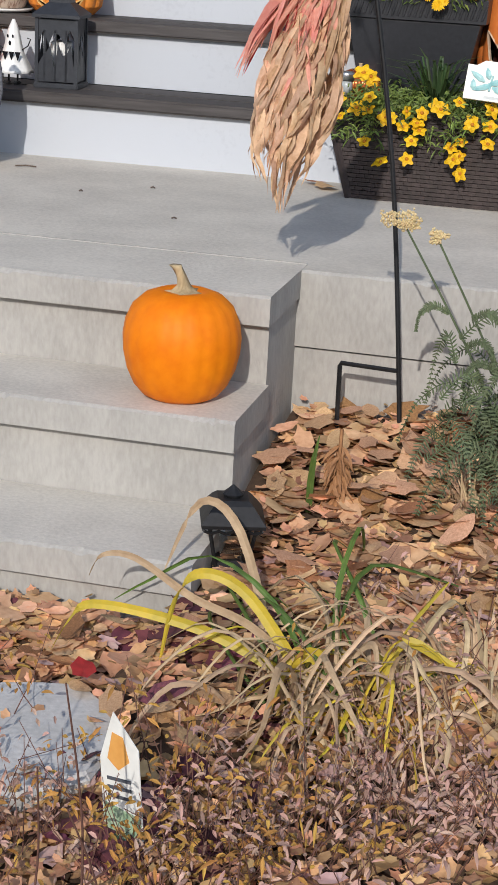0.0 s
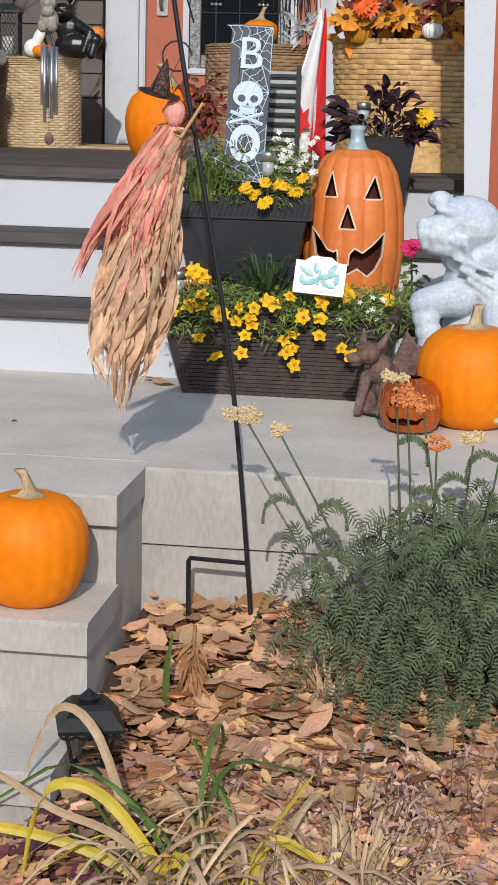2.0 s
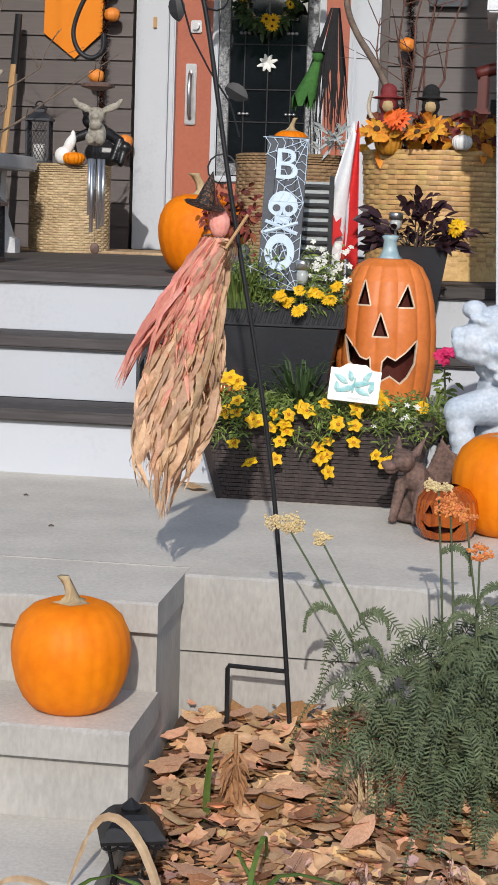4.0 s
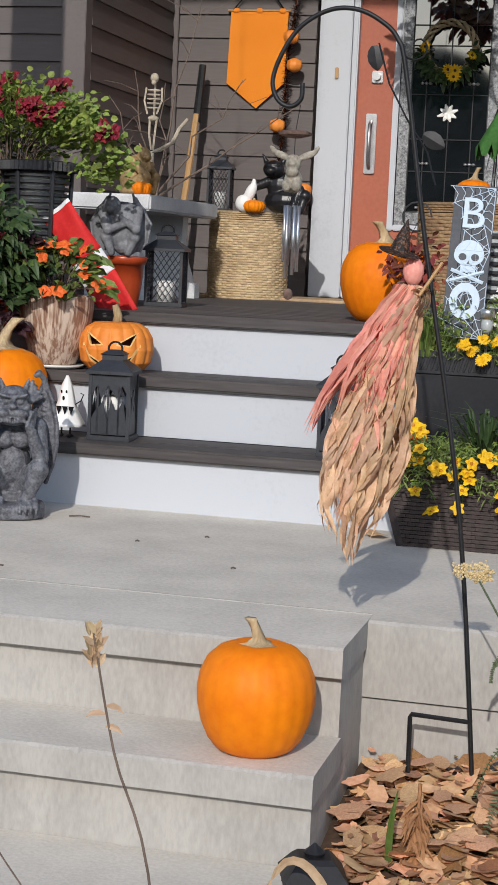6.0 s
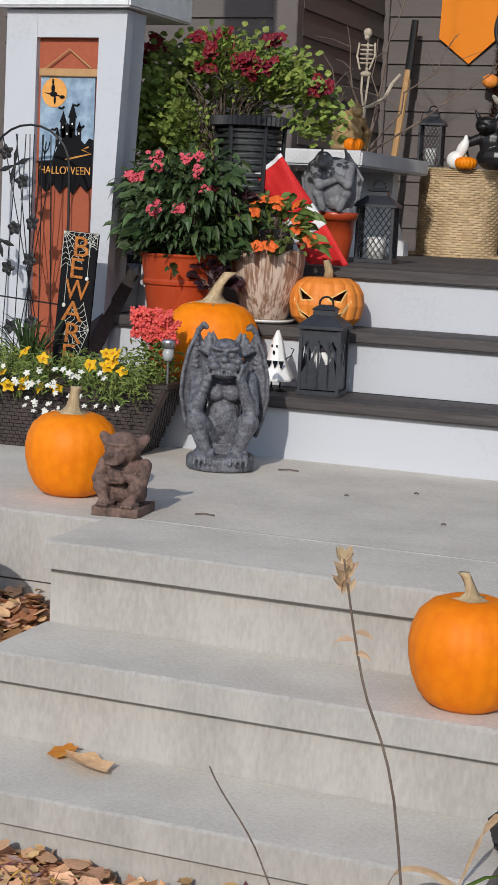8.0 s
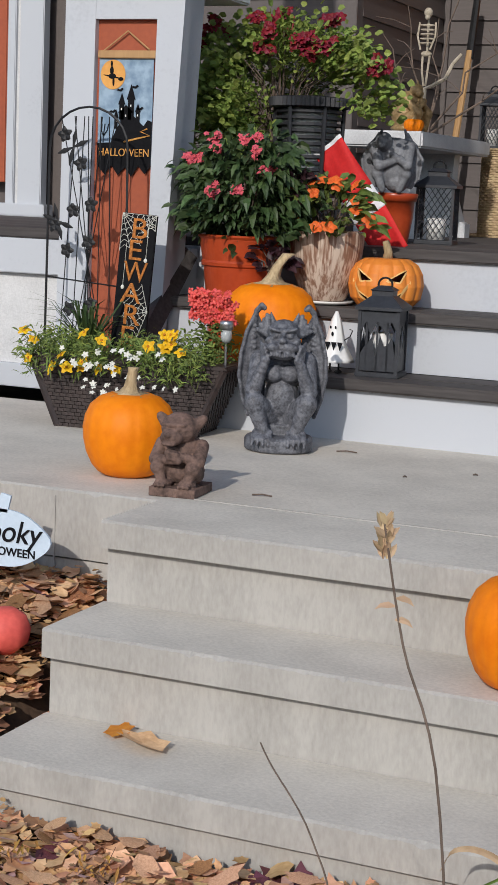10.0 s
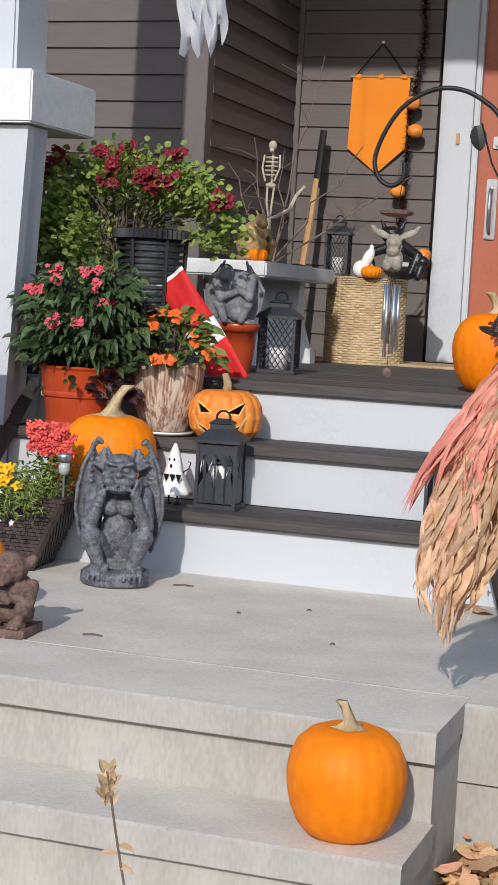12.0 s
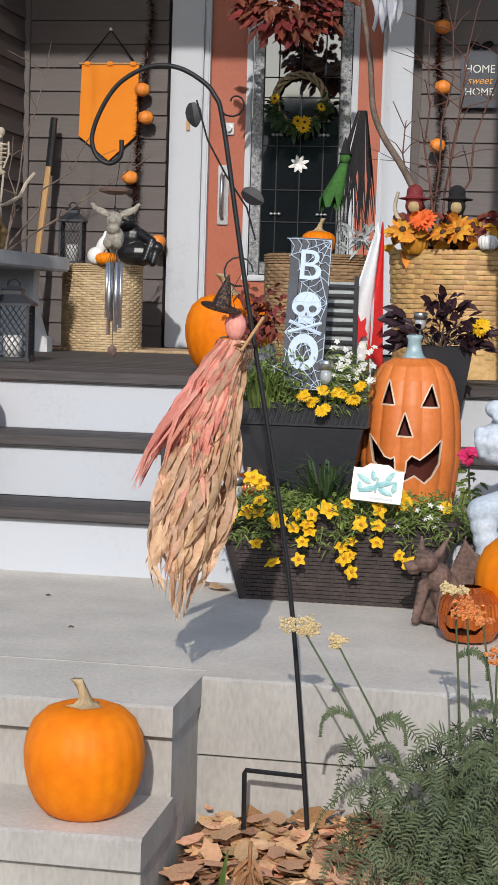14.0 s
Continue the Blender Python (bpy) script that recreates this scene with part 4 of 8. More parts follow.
def solar_light(loc, h, rng, group="solar lights"):
    t = thing("solar_light", "small steel solar stake light in a flower pot", "garden light", loc, group)
    part("stake", tube(bmesh.new(), [(0, 0, 0), (0, 0, h * 0.7)], 0.004, 8), STEEL, t)
    part("lens", lathe(bmesh.new(), [(0.012, h * 0.62), (0.017, h * 0.70), (0.017, h * 0.86)], 16), ACRYL, t, smooth=True)
    part("cap", lathe(bmesh.new(), [(0.021, h * 0.85), (0.021, h * 0.97), (0.018, h)], 20), STEEL, t, smooth=True)
    return t


# pumpkins
pumpkin((-0.146, 0.125, Z2), 0.117, 0.215, "smooth bright orange pumpkin on the concrete step", 20, 0.055, -0.018, 10, stem_r=0.011)
pumpkin((-1.362, 0.80, Z3), 0.120, 0.212, "orange pumpkin beside a small cast stone figure", 70, 0.07, 0.01, 10)
pumpkin((0.69, 1.22, Z3), 0.14, 0.25, "orange pumpkin at the landing edge by a pale statue", 10, 0.06, 0.01, 10)
pumpkin((-1.425, 1.86, ZA), 0.150, 0.262, "large orange pumpkin on the first wooden step", 40, 0.10, 0.06, 10, stem_r=0.018)
pumpkin((-0.345, 2.55, ZD), 0.148, 0.265, "large orange pumpkin with a curved stem on the deck", 30, 0.075, -0.04, 10, stem_r=0.017)
pumpkin((-1.51, 3.48, 1.5675), 0.042, 0.05, "tiny orange pumpkin on the stone bench", 0, 0.012, 0.0, 8, group="mini pumpkins", depth=0.1, stem_r=0.006)
pumpkin((-1.285, 4.45, 1.54), 0.052, 0.055, "small knitted orange pumpkin on the hamper", 0, 0.012, 0.0, 8, group="mini pumpkins", depth=0.1, stem_r=0.006)
pumpkin((-0.145, 3.25, 1.571), 0.066, 0.085, "small orange pumpkin on a lidded basket", 0, 0.05, 0.015, 9, stem_r=0.009, depth=0.05)
pumpkin((-0.128, 1.785, ZA), 0.062, 0.125, "glossy dark orange glass pumpkin behind the planter", 0, 0.02, 0, 10, skin=COPPER, group="glass pumpkins", depth=0.1, stem_r=0.006)
# copper glass pumpkin with a cut face
carved((0.545, 1.10, Z3), 0.078, 0.135, [(0.4, 0), (0.75, 0.05), (0.96, 0.25), (1, 0.5), (0.93, 0.75), (0.7, 0.92), (0.35, 1.0)], 20, 0.07,
       [[(-0.7, 0.42), (-0.35, 0.3), (0.0, 0.34), (0.4, 0.3), (0.75, 0.42), (0.45, 0.22), (0, 0.18), (-0.45, 0.22)], tri(-0.35, 0.62, 0.3, 0.18), tri(0.35, 0.62, 0.3, 0.18)],
       COPPER, TERRA_IN_SHADE, COPPER, "glossy orange glass pumpkin lantern with a cut smile", "pumpkin", -12, "glass_pumpkin", 120, 70, 0.004)
# small carved foam pumpkin on the second step
carved((-1.135, 2.12, ZB), 0.122, 0.165, [(0.4, 0), (0.72, 0.04), (0.93, 0.2), (1, 0.45), (0.96, 0.68), (0.82, 0.86), (0.6, 0.96), (0.3, 1.0), (0.1, 0.97)], 16, 0.06,
       [[(-0.66, 0.78), (-0.20, 0.56), (-0.52, 0.54)], [(0.66, 0.78), (0.20, 0.56), (0.52, 0.54)],
        [(-0.76, 0.56), (-0.58, 0.34), (-0.30, 0.22), (0, 0.18), (0.30, 0.22), (0.58, 0.34), (0.76, 0.56), (0.52, 0.26), (0.2, 0.08), (-0.2, 0.08), (-0.52, 0.26)]],
       FOAM_PUMPKIN, TERRA_IN_SHADE, PUMPKIN_CARVE, "orange jack-o-lantern with a scowling carved face", "jack-o-lantern", 8, "jack_o_lantern", 200, 130)
bm = bmesh.new()
tube(bm, [(0, 0, 0.155), (0.002, 0, 0.18), (-0.008, 0, 0.215)], 0.017, 8, 0.011)
jl = bpy.data.objects["jack_o_lantern"]
part("stem", bm, STEM, jl, "pale stem", smooth=True)
# tall terracotta jack-o-lantern
carved((0.322, 1.98, 0.7605), 0.150, 0.47, [(0.66, 0), (0.80, 0.03), (0.92, 0.15), (1.0, 0.36), (0.99, 0.55), (0.93, 0.72), (0.82, 0.86), (0.66, 0.95), (0.42, 0.995), (0.2, 1.0)], 14, 0.05,
       [[(-0.59, 0.716), (-0.34, 0.716), (-0.45, 0.865)], [(0.18, 0.708), (0.51, 0.708), (0.37, 0.845)], [(-0.27, 0.526), (0.03, 0.526), (-0.13, 0.668)],
        [(-0.80, 0.526), (-0.62, 0.45), (-0.50, 0.395), (-0.37, 0.38), (-0.31, 0.395), (-0.29, 0.31), (-0.08, 0.30), (-0.06, 0.372), (0.03, 0.406), (0.19, 0.38), (0.38, 0.43), (0.59, 0.504), (0.55, 0.36), (0.42, 0.28), (0.29, 0.24), (0.09, 0.286), (-0.10, 0.25), (-0.44, 0.275), (-0.71, 0.36)]],
       TERRA, TERRA_IN_SHADE, mat("terracotta_cut", (0.74, 0.60, 0.46), (0.62, 0.42, 0.28), 0.7, 20, 60, 0.1), "tall terracotta jack-o-lantern with a blue glazed stem", "jack-o-lantern", 4, "tall_jack_o_lantern", 260, 220)
bm = lathe(bmesh.new(), [(0.046, 0.462), (0.030, 0.478), (0.022, 0.50), (0.021, 0.522), (0.027, 0.534), (0.018, 0.538)], 20, 8, 0.1)
part("stem", bm, BLUESTEM, bpy.data.objects["tall_jack_o_lantern"], "pale blue glazed stem", smooth=True)

# statues, each one plain carved mass
def limb(sp, p0, p1, r0, r1, n=6):
    """A tapering limb of overlapping balls between two joints."""
    a, b = Vector(p0), Vector(p1)
    for i in range(n + 1):
        r = r0 + (r1 - r0) * i / n
        sp.append((tuple(a.lerp(b, i / n)), (r, r, r)))


def bat_wing(bm, outline, y_in, y_out, thick, s=1, k=1.0):
    """A cupped wing plate: the outer edge stands further forward than the root."""
    xs_ = [abs(p[0]) for p in outline]
    x0, x1 = min(xs_), max(xs_)
    f, b = [], []
    for x, z in outline:
        y = y_in + (y_out - y_in) * (abs(x) - x0) / (x1 - x0)
        f.append(bm.verts.new((s * x * k, (y - thick / 2) * k, z * k)))
        b.append(bm.verts.new((s * x * k, (y + thick / 2) * k, z * k)))
    n = len(f)
    faces = [bm.faces.new(f), bm.faces.new(b[::-1])]
    faces += [bm.faces.new((f[(i + 1) % n], f[i], b[i], b[(i + 1) % n])) for i in range(n)]
    bmesh.ops.recalc_face_normals(bm, faces=faces)


def gargoyle(loc, rz):
    """A squatting winged gargoyle, chin on both fists, elbows on its knees."""
    sp = [((0, 0.03, 0.09), (0.066, 0.052, 0.06)), ((0, 0.012, 0.155), (0.052, 0.048, 0.06)), ((0, 0.015, 0.225), (0.066, 0.045, 0.045)), ((0, 0.02, 0.265), (0.06, 0.04, 0.03)),
          ((0, -0.018, 0.335), (0.047, 0.048, 0.043)), ((0, -0.05, 0.347), (0.043, 0.018, 0.010)), ((0, -0.052, 0.300), (0.05, 0.036, 0.022)), ((0, -0.083, 0.322), (0.013, 0.012, 0.010)),
          ((0, -0.052, 0.276), (0.04, 0.034, 0.011)), ((0, -0.058, 0.333), (0.008, 0.02, 0.014))]
    sp += [((0, -0.010, 0.150), (0.045, 0.034, 0.055)), ((-0.024, -0.022, 0.222), (0.030, 0.028, 0.026)), ((0.024, -0.022, 0.222), (0.030, 0.028, 0.026))]
    for s in (-1, 1):
        limb(sp, (s * 0.066, 0.005, 0.255), (s * 0.080, -0.048, 0.175), 0.031, 0.025)
        limb(sp, (s * 0.080, -0.055, 0.170), (s * 0.048, -0.066, 0.262), 0.023, 0.015)
        for i in range(4):
            limb(sp, (s * (0.040 + 0.006 * i), -0.078 + 0.008 * i, 0.266), (s * (0.052 + 0.004 * i), -0.066 + 0.012 * i, 0.302 + 0.003 * i), 0.0065, 0.0055, 5)
        limb(sp, (s * 0.040, 0.0, 0.09), (s * 0.074, -0.062, 0.142), 0.040, 0.032)
        limb(sp, (s * 0.074, -0.064, 0.140), (s * 0.043, -0.070, 0.050), 0.029, 0.017)
        for i in range(4):
            x = s * (0.026 + 0.014 * i)
            limb(sp, (x, -0.070, 0.056), (x * 1.08, -0.098, 0.040), 0.010, 0.008, 3)
            limb(sp, (x * 1.08, -0.098, 0.040), (x * 1.1, -0.108, 0.024), 0.0065, 0.004, 4)
        sp += [((s * 0.021, -0.058, 0.332), (0.009, 0.008, 0.007)), ((s * 0.022, -0.064, 0.350), (0.021, 0.010, 0.006), (0, s * -16, 0)), ((s * 0.026, -0.078, 0.302), (0.019, 0.014, 0.013)), ((s * 0.038, -0.050, 0.318), (0.014, 0.016, 0.012))]
        for i in range(4):
            limb(sp, (s * (0.006 + 0.009 * i), -0.088 + 0.003 * i, 0.285), (s * (0.006 + 0.009 * i), -0.090 + 0.003 * i, 0.277), 0.004, 0.003, 2)
        limb(sp, (s * 0.032, -0.01, 0.368), (s * 0.040, -0.005, 0.395), 0.009, 0.003)
        for i in range(4):
            limb(sp, (s * 0.045, -0.008, 0.332), (s * (0.078 - 0.009 * i), 0.0, 0.345 + 0.014 * i), 0.011, 0.006, 7)
        rib = [(0.055, 0.04, 0.30), (0.092, 0.03, 0.355), (0.082, 0.022, 0.395), (0.068, 0.015, 0.412), (0.060, 0.014, 0.405)]
        for a, b in zip(rib, rib[1:]):
            limb(sp, (s * a[0], a[1], a[2]), (s * b[0], b[1], b[2]), 0.009, 0.008, 5)
        rim = [(0.082, 0.022, 0.395), (0.108, 0.012, 0.335), (0.122, 0.008, 0.27), (0.125, 0.008, 0.21), (0.115, 0.012, 0.15), (0.096, 0.02, 0.095)]
        for a, b in zip(rim, rim[1:]):
            limb(sp, (s * a[0], a[1], a[2]), (s * b[0], b[1], b[2]), 0.007, 0.0065, 8)
        for tx, tz in ((0.105, 0.2), (0.085, 0.13)):
            limb(sp, (s * 0.082, 0.020, 0.385), (s * tx, 0.022, tz), 0.0055, 0.004, 16)
    bm = blobs(sp, 12)
    for s in (-1, 1):
        bat_wing(bm, [(0.05, 0.10), (0.094, 0.095), (0.113, 0.15), (0.122, 0.21), (0.119, 0.27), (0.106, 0.335), (0.08, 0.39), (0.05, 0.33)], 0.04, 0.015, 0.012, s)
    lathe(bm, [(0.09, 0.0), (0.098, 0.004), (0.098, 0.034), (0.09, 0.044)], 18, 5, 0.06, (1.04, 0.95), (0, -0.015, 0))
    box(bm, (0, 0.0, 0.055), (0.10, 0.07, 0.04))
    return solo("gargoyle_statue", bm, GARG, "dark grey winged gargoyle statue resting chin on fists", "statue", loc, rz, smooth=True, voxel=0.0029)


gargoyle((-1.205, 1.44, Z3), 20)
sp = [((0, 0.015, 0.095), (0.052, 0.05, 0.055)), ((0, 0.01, 0.055), (0.056, 0.052, 0.035)), ((-0.005, -0.005, 0.160), (0.047, 0.046, 0.040)), ((-0.012, -0.045, 0.142), (0.029, 0.026, 0.021)), ((-0.010, -0.040, 0.172), (0.034, 0.014, 0.008)),
      ((-0.014, -0.070, 0.150), (0.010, 0.008, 0.007)), ((-0.013, -0.062, 0.128), (0.020, 0.014, 0.006))]
for s in (-1, 1):
    limb(sp, (s * 0.040 - 0.004, 0.0, 0.172), (s * 0.055 - 0.004, 0.004, 0.185), 0.016, 0.011, 4)
    sp += [((s * 0.017 - 0.012, -0.048, 0.162), (0.007, 0.006, 0.005)), ((s * 0.03, -0.04, 0.030), (0.022, 0.03, 0.010))]
    limb(sp, (s * 0.050, 0.0, 0.118), (s * 0.056, -0.035, 0.085), 0.019, 0.016)
    limb(sp, (s * 0.056, -0.038, 0.085), (s * -0.012, -0.062, 0.098 + 0.008 * s), 0.014, 0.011)
    limb(sp, (s * 0.035, 0.0, 0.05), (s * 0.044, -0.045, 0.068), 0.024, 0.020)
    limb(sp, (s * 0.044, -0.045, 0.068), (s * 0.032, -0.050, 0.034), 0.016, 0.012)
    for i in range(3):
        limb(sp, (s * (0.02 + 0.011 * i), -0.055, 0.033), (s * (0.02 + 0.011 * i), -0.072, 0.028), 0.006, 0.005, 2)
        limb(sp, (s * 0.012, -0.066, 0.092 + 0.007 * i), (s * -0.010, -0.070, 0.094 + 0.007 * i), 0.005, 0.004, 3)
bm = blobs(sp, 12)
box(bm, (0, 0.0, 0.011), (0.118, 0.135, 0.022))
solo("small_gargoyle_statue", bm, BROWNSTONE, "small brown cast stone gargoyle with folded arms on its base", "statue", (-1.137, 0.645, Z3), 6, smooth=True, voxel=0.0024)
# hunched figure wrapped in raised bat wings
sp = [((0.012, -0.02, 0.10), (0.068, 0.05, 0.085)), ((0.02, -0.02, 0.04), (0.045, 0.045, 0.04)), ((0.0, -0.01, 0.165), (0.075, 0.035, 0.03)), ((-0.032, -0.05, 0.178), (0.031, 0.034, 0.034)), ((-0.040, -0.078, 0.165), (0.016, 0.014, 0.013)), ((-0.035, -0.072, 0.188), (0.022, 0.010, 0.006))]
limb(sp, (-0.065, -0.03, 0.16), (-0.045, -0.075, 0.09), 0.022, 0.018)
limb(sp, (-0.045, -0.075, 0.09), (0.03, -0.075, 0.12), 0.016, 0.012)
limb(sp, (0.06, -0.03, 0.16), (0.055, -0.075, 0.095), 0.022, 0.018)
limb(sp, (0.055, -0.075, 0.095), (0.0, -0.08, 0.135), 0.015, 0.011)
for s in (-1, 1):
    limb(sp, (s * 0.03, -0.02, 0.04), (s * 0.05, -0.06, 0.065), 0.026, 0.022)
    limb(sp, (s * 0.05, -0.06, 0.065), (s * 0.03, -0.06, 0.012), 0.018, 0.014)
    limb(sp, (s * 0.05, 0.0, 0.19), (s * 0.04, -0.01, 0.222), 0.008, 0.005)
    limb(sp, (s * 0.05, 0.0, 0.205), (s * 0.108, -0.01, 0.12), 0.008, 0.006, 10)
    limb(sp, (s * 0.108, -0.01, 0.12), (s * 0.098, -0.01, 0.05), 0.006, 0.005, 8)
    limb(sp, (s * 0.05, 0.0, 0.205), (s * 0.085, 0.0, 0.06), 0.006, 0.004, 12)
bm = blobs(sp, 12)
for s in (-1, 1):
    bat_wing(bm, [(0.03, 0.02), (0.075, 0.015), (0.098, 0.05), (0.108, 0.12), (0.088, 0.17), (0.05, 0.205), (0.03, 0.18)], 0.012, -0.005, 0.012, s)
solo("winged_statue", bm, GARGMID, "grey hunched winged statue on a clay pot", "statue", (-1.345, 2.74, 1.32), 18, smooth=True, voxel=0.0034)
pot("clay_stand_pot", (-1.335, 2.77, ZD), 0.052, 0.072, 0.18, RUSTPOT, "rust orange clay pot beneath a grey statue")
# seated figure, head bowed over folded arms
sp = [((-0.025, 0.0, 0.07), (0.058, 0.055, 0.07)), ((-0.005, 0, 0.125), (0.052, 0.05, 0.042)), ((0.028, -0.01, 0.165), (0.028, 0.03, 0.03)), ((0.05, -0.02, 0.152), (0.016, 0.018, 0.016)), ((-0.01, 0, 0.015), (0.075, 0.06, 0.018))]
for s in (-1, 1):
    limb(sp, (0.0, s * 0.045, 0.135), (0.05, s * 0.045, 0.085), 0.021, 0.017)
    limb(sp, (0.05, s * 0.045, 0.085), (0.055, s * -0.01, 0.125), 0.014, 0.012)
    limb(sp, (-0.01, s * 0.04, 0.04), (0.058, s * 0.04, 0.075), 0.026, 0.021)
    limb(sp, (0.058, s * 0.04, 0.075), (0.050, s * 0.035, 0.012), 0.018, 0.013)
    limb(sp, (0.02, s * 0.018, 0.19), (0.01, s * 0.026, 0.21), 0.006, 0.003)
solo("gold_statue", blobs(sp, 12), GOLD, "dull gold statue of a seated figure bowed over its arms", "statue", (-1.55, 3.55, 1.567), -12, smooth=True, voxel=0.0035)
sp = [((0.02, 0, 0.06), (0.10, 0.07, 0.062)), ((-0.01, 0, 0.13), (0.06, 0.05, 0.075)), ((-0.03, -0.045, 0.205), (0.052, 0.046, 0.042)), ((-0.035, -0.085, 0.195), (0.026, 0.02, 0.018)), ((-0.03, -0.075, 0.222), (0.04, 0.014, 0.008))]
for s in (-1, 1):
    limb(sp, (-0.03 + s * 0.038, -0.03, 0.235), (-0.03 + s * 0.058, -0.03, 0.272), 0.014, 0.005)
limb(sp, (-0.05, -0.02, 0.15), (-0.135, -0.03, 0.115), 0.026, 0.02)
limb(sp, (-0.135, -0.03, 0.115), (-0.10, -0.06, 0.02), 0.019, 0.015)
limb(sp, (0.04, -0.02, 0.15), (0.10, -0.05, 0.115), 0.026, 0.022)
limb(sp, (0.10, -0.05, 0.115), (0.075, -0.075, 0.03), 0.022, 0.016)
limb(sp, (0.06, 0.0, 0.05), (0.125, -0.05, 0.085), 0.035, 0.03)
limb(sp, (0.125, -0.05, 0.085), (0.11, -0.07, 0.015), 0.024, 0.018)
solo("black_cat_statue", blobs(sp, 12), BLACKSTATUE, "glossy black horned creature statue on the wicker hamper", "statue", (-1.20, 4.62, 1.541), 0, smooth=True, voxel=0.004)
# seated beast with a blunt muzzle thrust out to one side and a swept-back ear
sp = [((0.03, 0.0, 0.02), (0.15, 0.11, 0.025)), ((0.06, 0.03, 0.16), (0.125, 0.10, 0.15)), ((0.06, 0.02, 0.31), (0.125, 0.09, 0.12)), ((0.03, 0.0, 0.40), (0.105, 0.08, 0.07)), ((-0.01, -0.03, 0.485), (0.095, 0.075, 0.075)),
      ((-0.085, -0.055, 0.465), (0.055, 0.055, 0.045)), ((-0.06, -0.05, 0.425), (0.075, 0.05, 0.028)), ((-0.128, -0.07, 0.480), (0.020, 0.022, 0.022)), ((-0.055, -0.082, 0.515), (0.05, 0.02, 0.014), (0, 14, 0)), ((-0.085, -0.05, 0.545), (0.034, 0.035, 0.026)), ((-0.02, -0.085, 0.485), (0.05, 0.018, 0.02), (0, 25, 0))]
limb(sp, (-0.02, -0.03, 0.29), (-0.118, -0.07, 0.275), 0.055, 0.040)
limb(sp, (-0.118, -0.07, 0.275), (-0.075, -0.09, 0.06), 0.040, 0.030)
limb(sp, (0.09, -0.04, 0.30), (0.085, -0.10, 0.17), 0.055, 0.042)
limb(sp, (0.085, -0.10, 0.17), (0.07, -0.11, 0.04), 0.038, 0.030)
for i in range(5):
    limb(sp, (-0.135 + 0.028 * i, -0.088 - 0.004 * i, 0.462 - 0.006 * i), (-0.125 + 0.03 * i, -0.080, 0.425 - 0.008 * i), 0.013, 0.009, 5)
    limb(sp, (-0.04 + 0.02 * i, -0.085 + 0.006 * i, 0.40 - 0.03 * i), (0.06 + 0.02 * i, -0.085, 0.36 - 0.045 * i), 0.012, 0.006, 8)
bm = blobs(sp, 12)
bat_wing(bm, [(0.06, 0.43), (0.075, 0.49), (0.12, 0.535), (0.165, 0.555), (0.15, 0.49), (0.10, 0.44)], -0.06, -0.03, 0.016)
solo("pale_statue", bm, GARGPALE, "pale blue-grey weathered stone creature statue", "statue", (0.66, 1.55, Z3), 8, smooth=True, voxel=0.0052)
# winged dog
sp = [((0, 0.0, 0.015), (0.06, 0.055, 0.016)), ((0.015, 0.015, 0.075), (0.042, 0.048, 0.062)), ((0.0, -0.01, 0.12), (0.034, 0.036, 0.04)), ((-0.025, -0.045, 0.165), (0.032, 0.034, 0.030)), ((-0.050, -0.078, 0.155), (0.021, 0.024, 0.015)), ((-0.048, -0.072, 0.139), (0.015, 0.018, 0.006)), ((-0.062, -0.094, 0.162), (0.008, 0.008, 0.006)), ((-0.03, -0.066, 0.182), (0.024, 0.010, 0.007))]
for s in (-1, 1):
    limb(sp, (-0.02 + s * 0.024, -0.03, 0.185), (-0.012 + s * 0.034, -0.02, 0.222), 0.012, 0.004)
    limb(sp, (-0.005 + s * 0.028, -0.03, 0.10), (-0.012 + s * 0.03, -0.06, 0.015), 0.017, 0.012)
    limb(sp, (0.02 + s * 0.035, 0.02, 0.05), (0.01 + s * 0.045, -0.03, 0.02), 0.024, 0.014)
for i in range(5):
    limb(sp, (0.02, 0.015, 0.12), (0.055 + 0.018 * i, 0.03, 0.225 - 0.022 * i), 0.007, 0.004, 10)
bm = blobs(sp, 12)
bat_wing(bm, [(0.015, 0.10), (0.055, 0.222), (0.078, 0.192), (0.093, 0.182), (0.10, 0.158), (0.112, 0.152), (0.115, 0.128), (0.125, 0.122), (0.07, 0.07)], 0.015, 0.032, 0.009)
solo("winged_dog_statue", bm, BROWNSTONE, "brown cast stone winged dog statue by the planter", "statue", (0.46, 1.30, Z3), -14, smooth=True, voxel=0.003)
sp = [((0, 0, 0.05), (0.055, 0.05, 0.05)), ((-0.03, -0.03, 0.08), (0.03, 0.03, 0.03)), ((0.02, -0.03, 0.03), (0.02, 0.03, 0.03)), ((0.035, -0.03, 0.085), (0.02, 0.022, 0.026)), ((0.01, -0.05, 0.06), (0.03, 0.02, 0.02))]
solo("grey_statue", blobs(sp), GARG, "dark grey stone creature head beside the deck pumpkin", "statue", (-0.20, 2.35, ZD), 0, smooth=True, voxel=0.004)

# stone bench along the side wall
bench = thing("stone_bench", "pale cast concrete garden bench with curved legs", "bench", (-1.63, 3.92, ZD))
part("seat", B((0, 0, 0.395), (0.36, 1.02, 0.065), 0.008), STONE, bench)
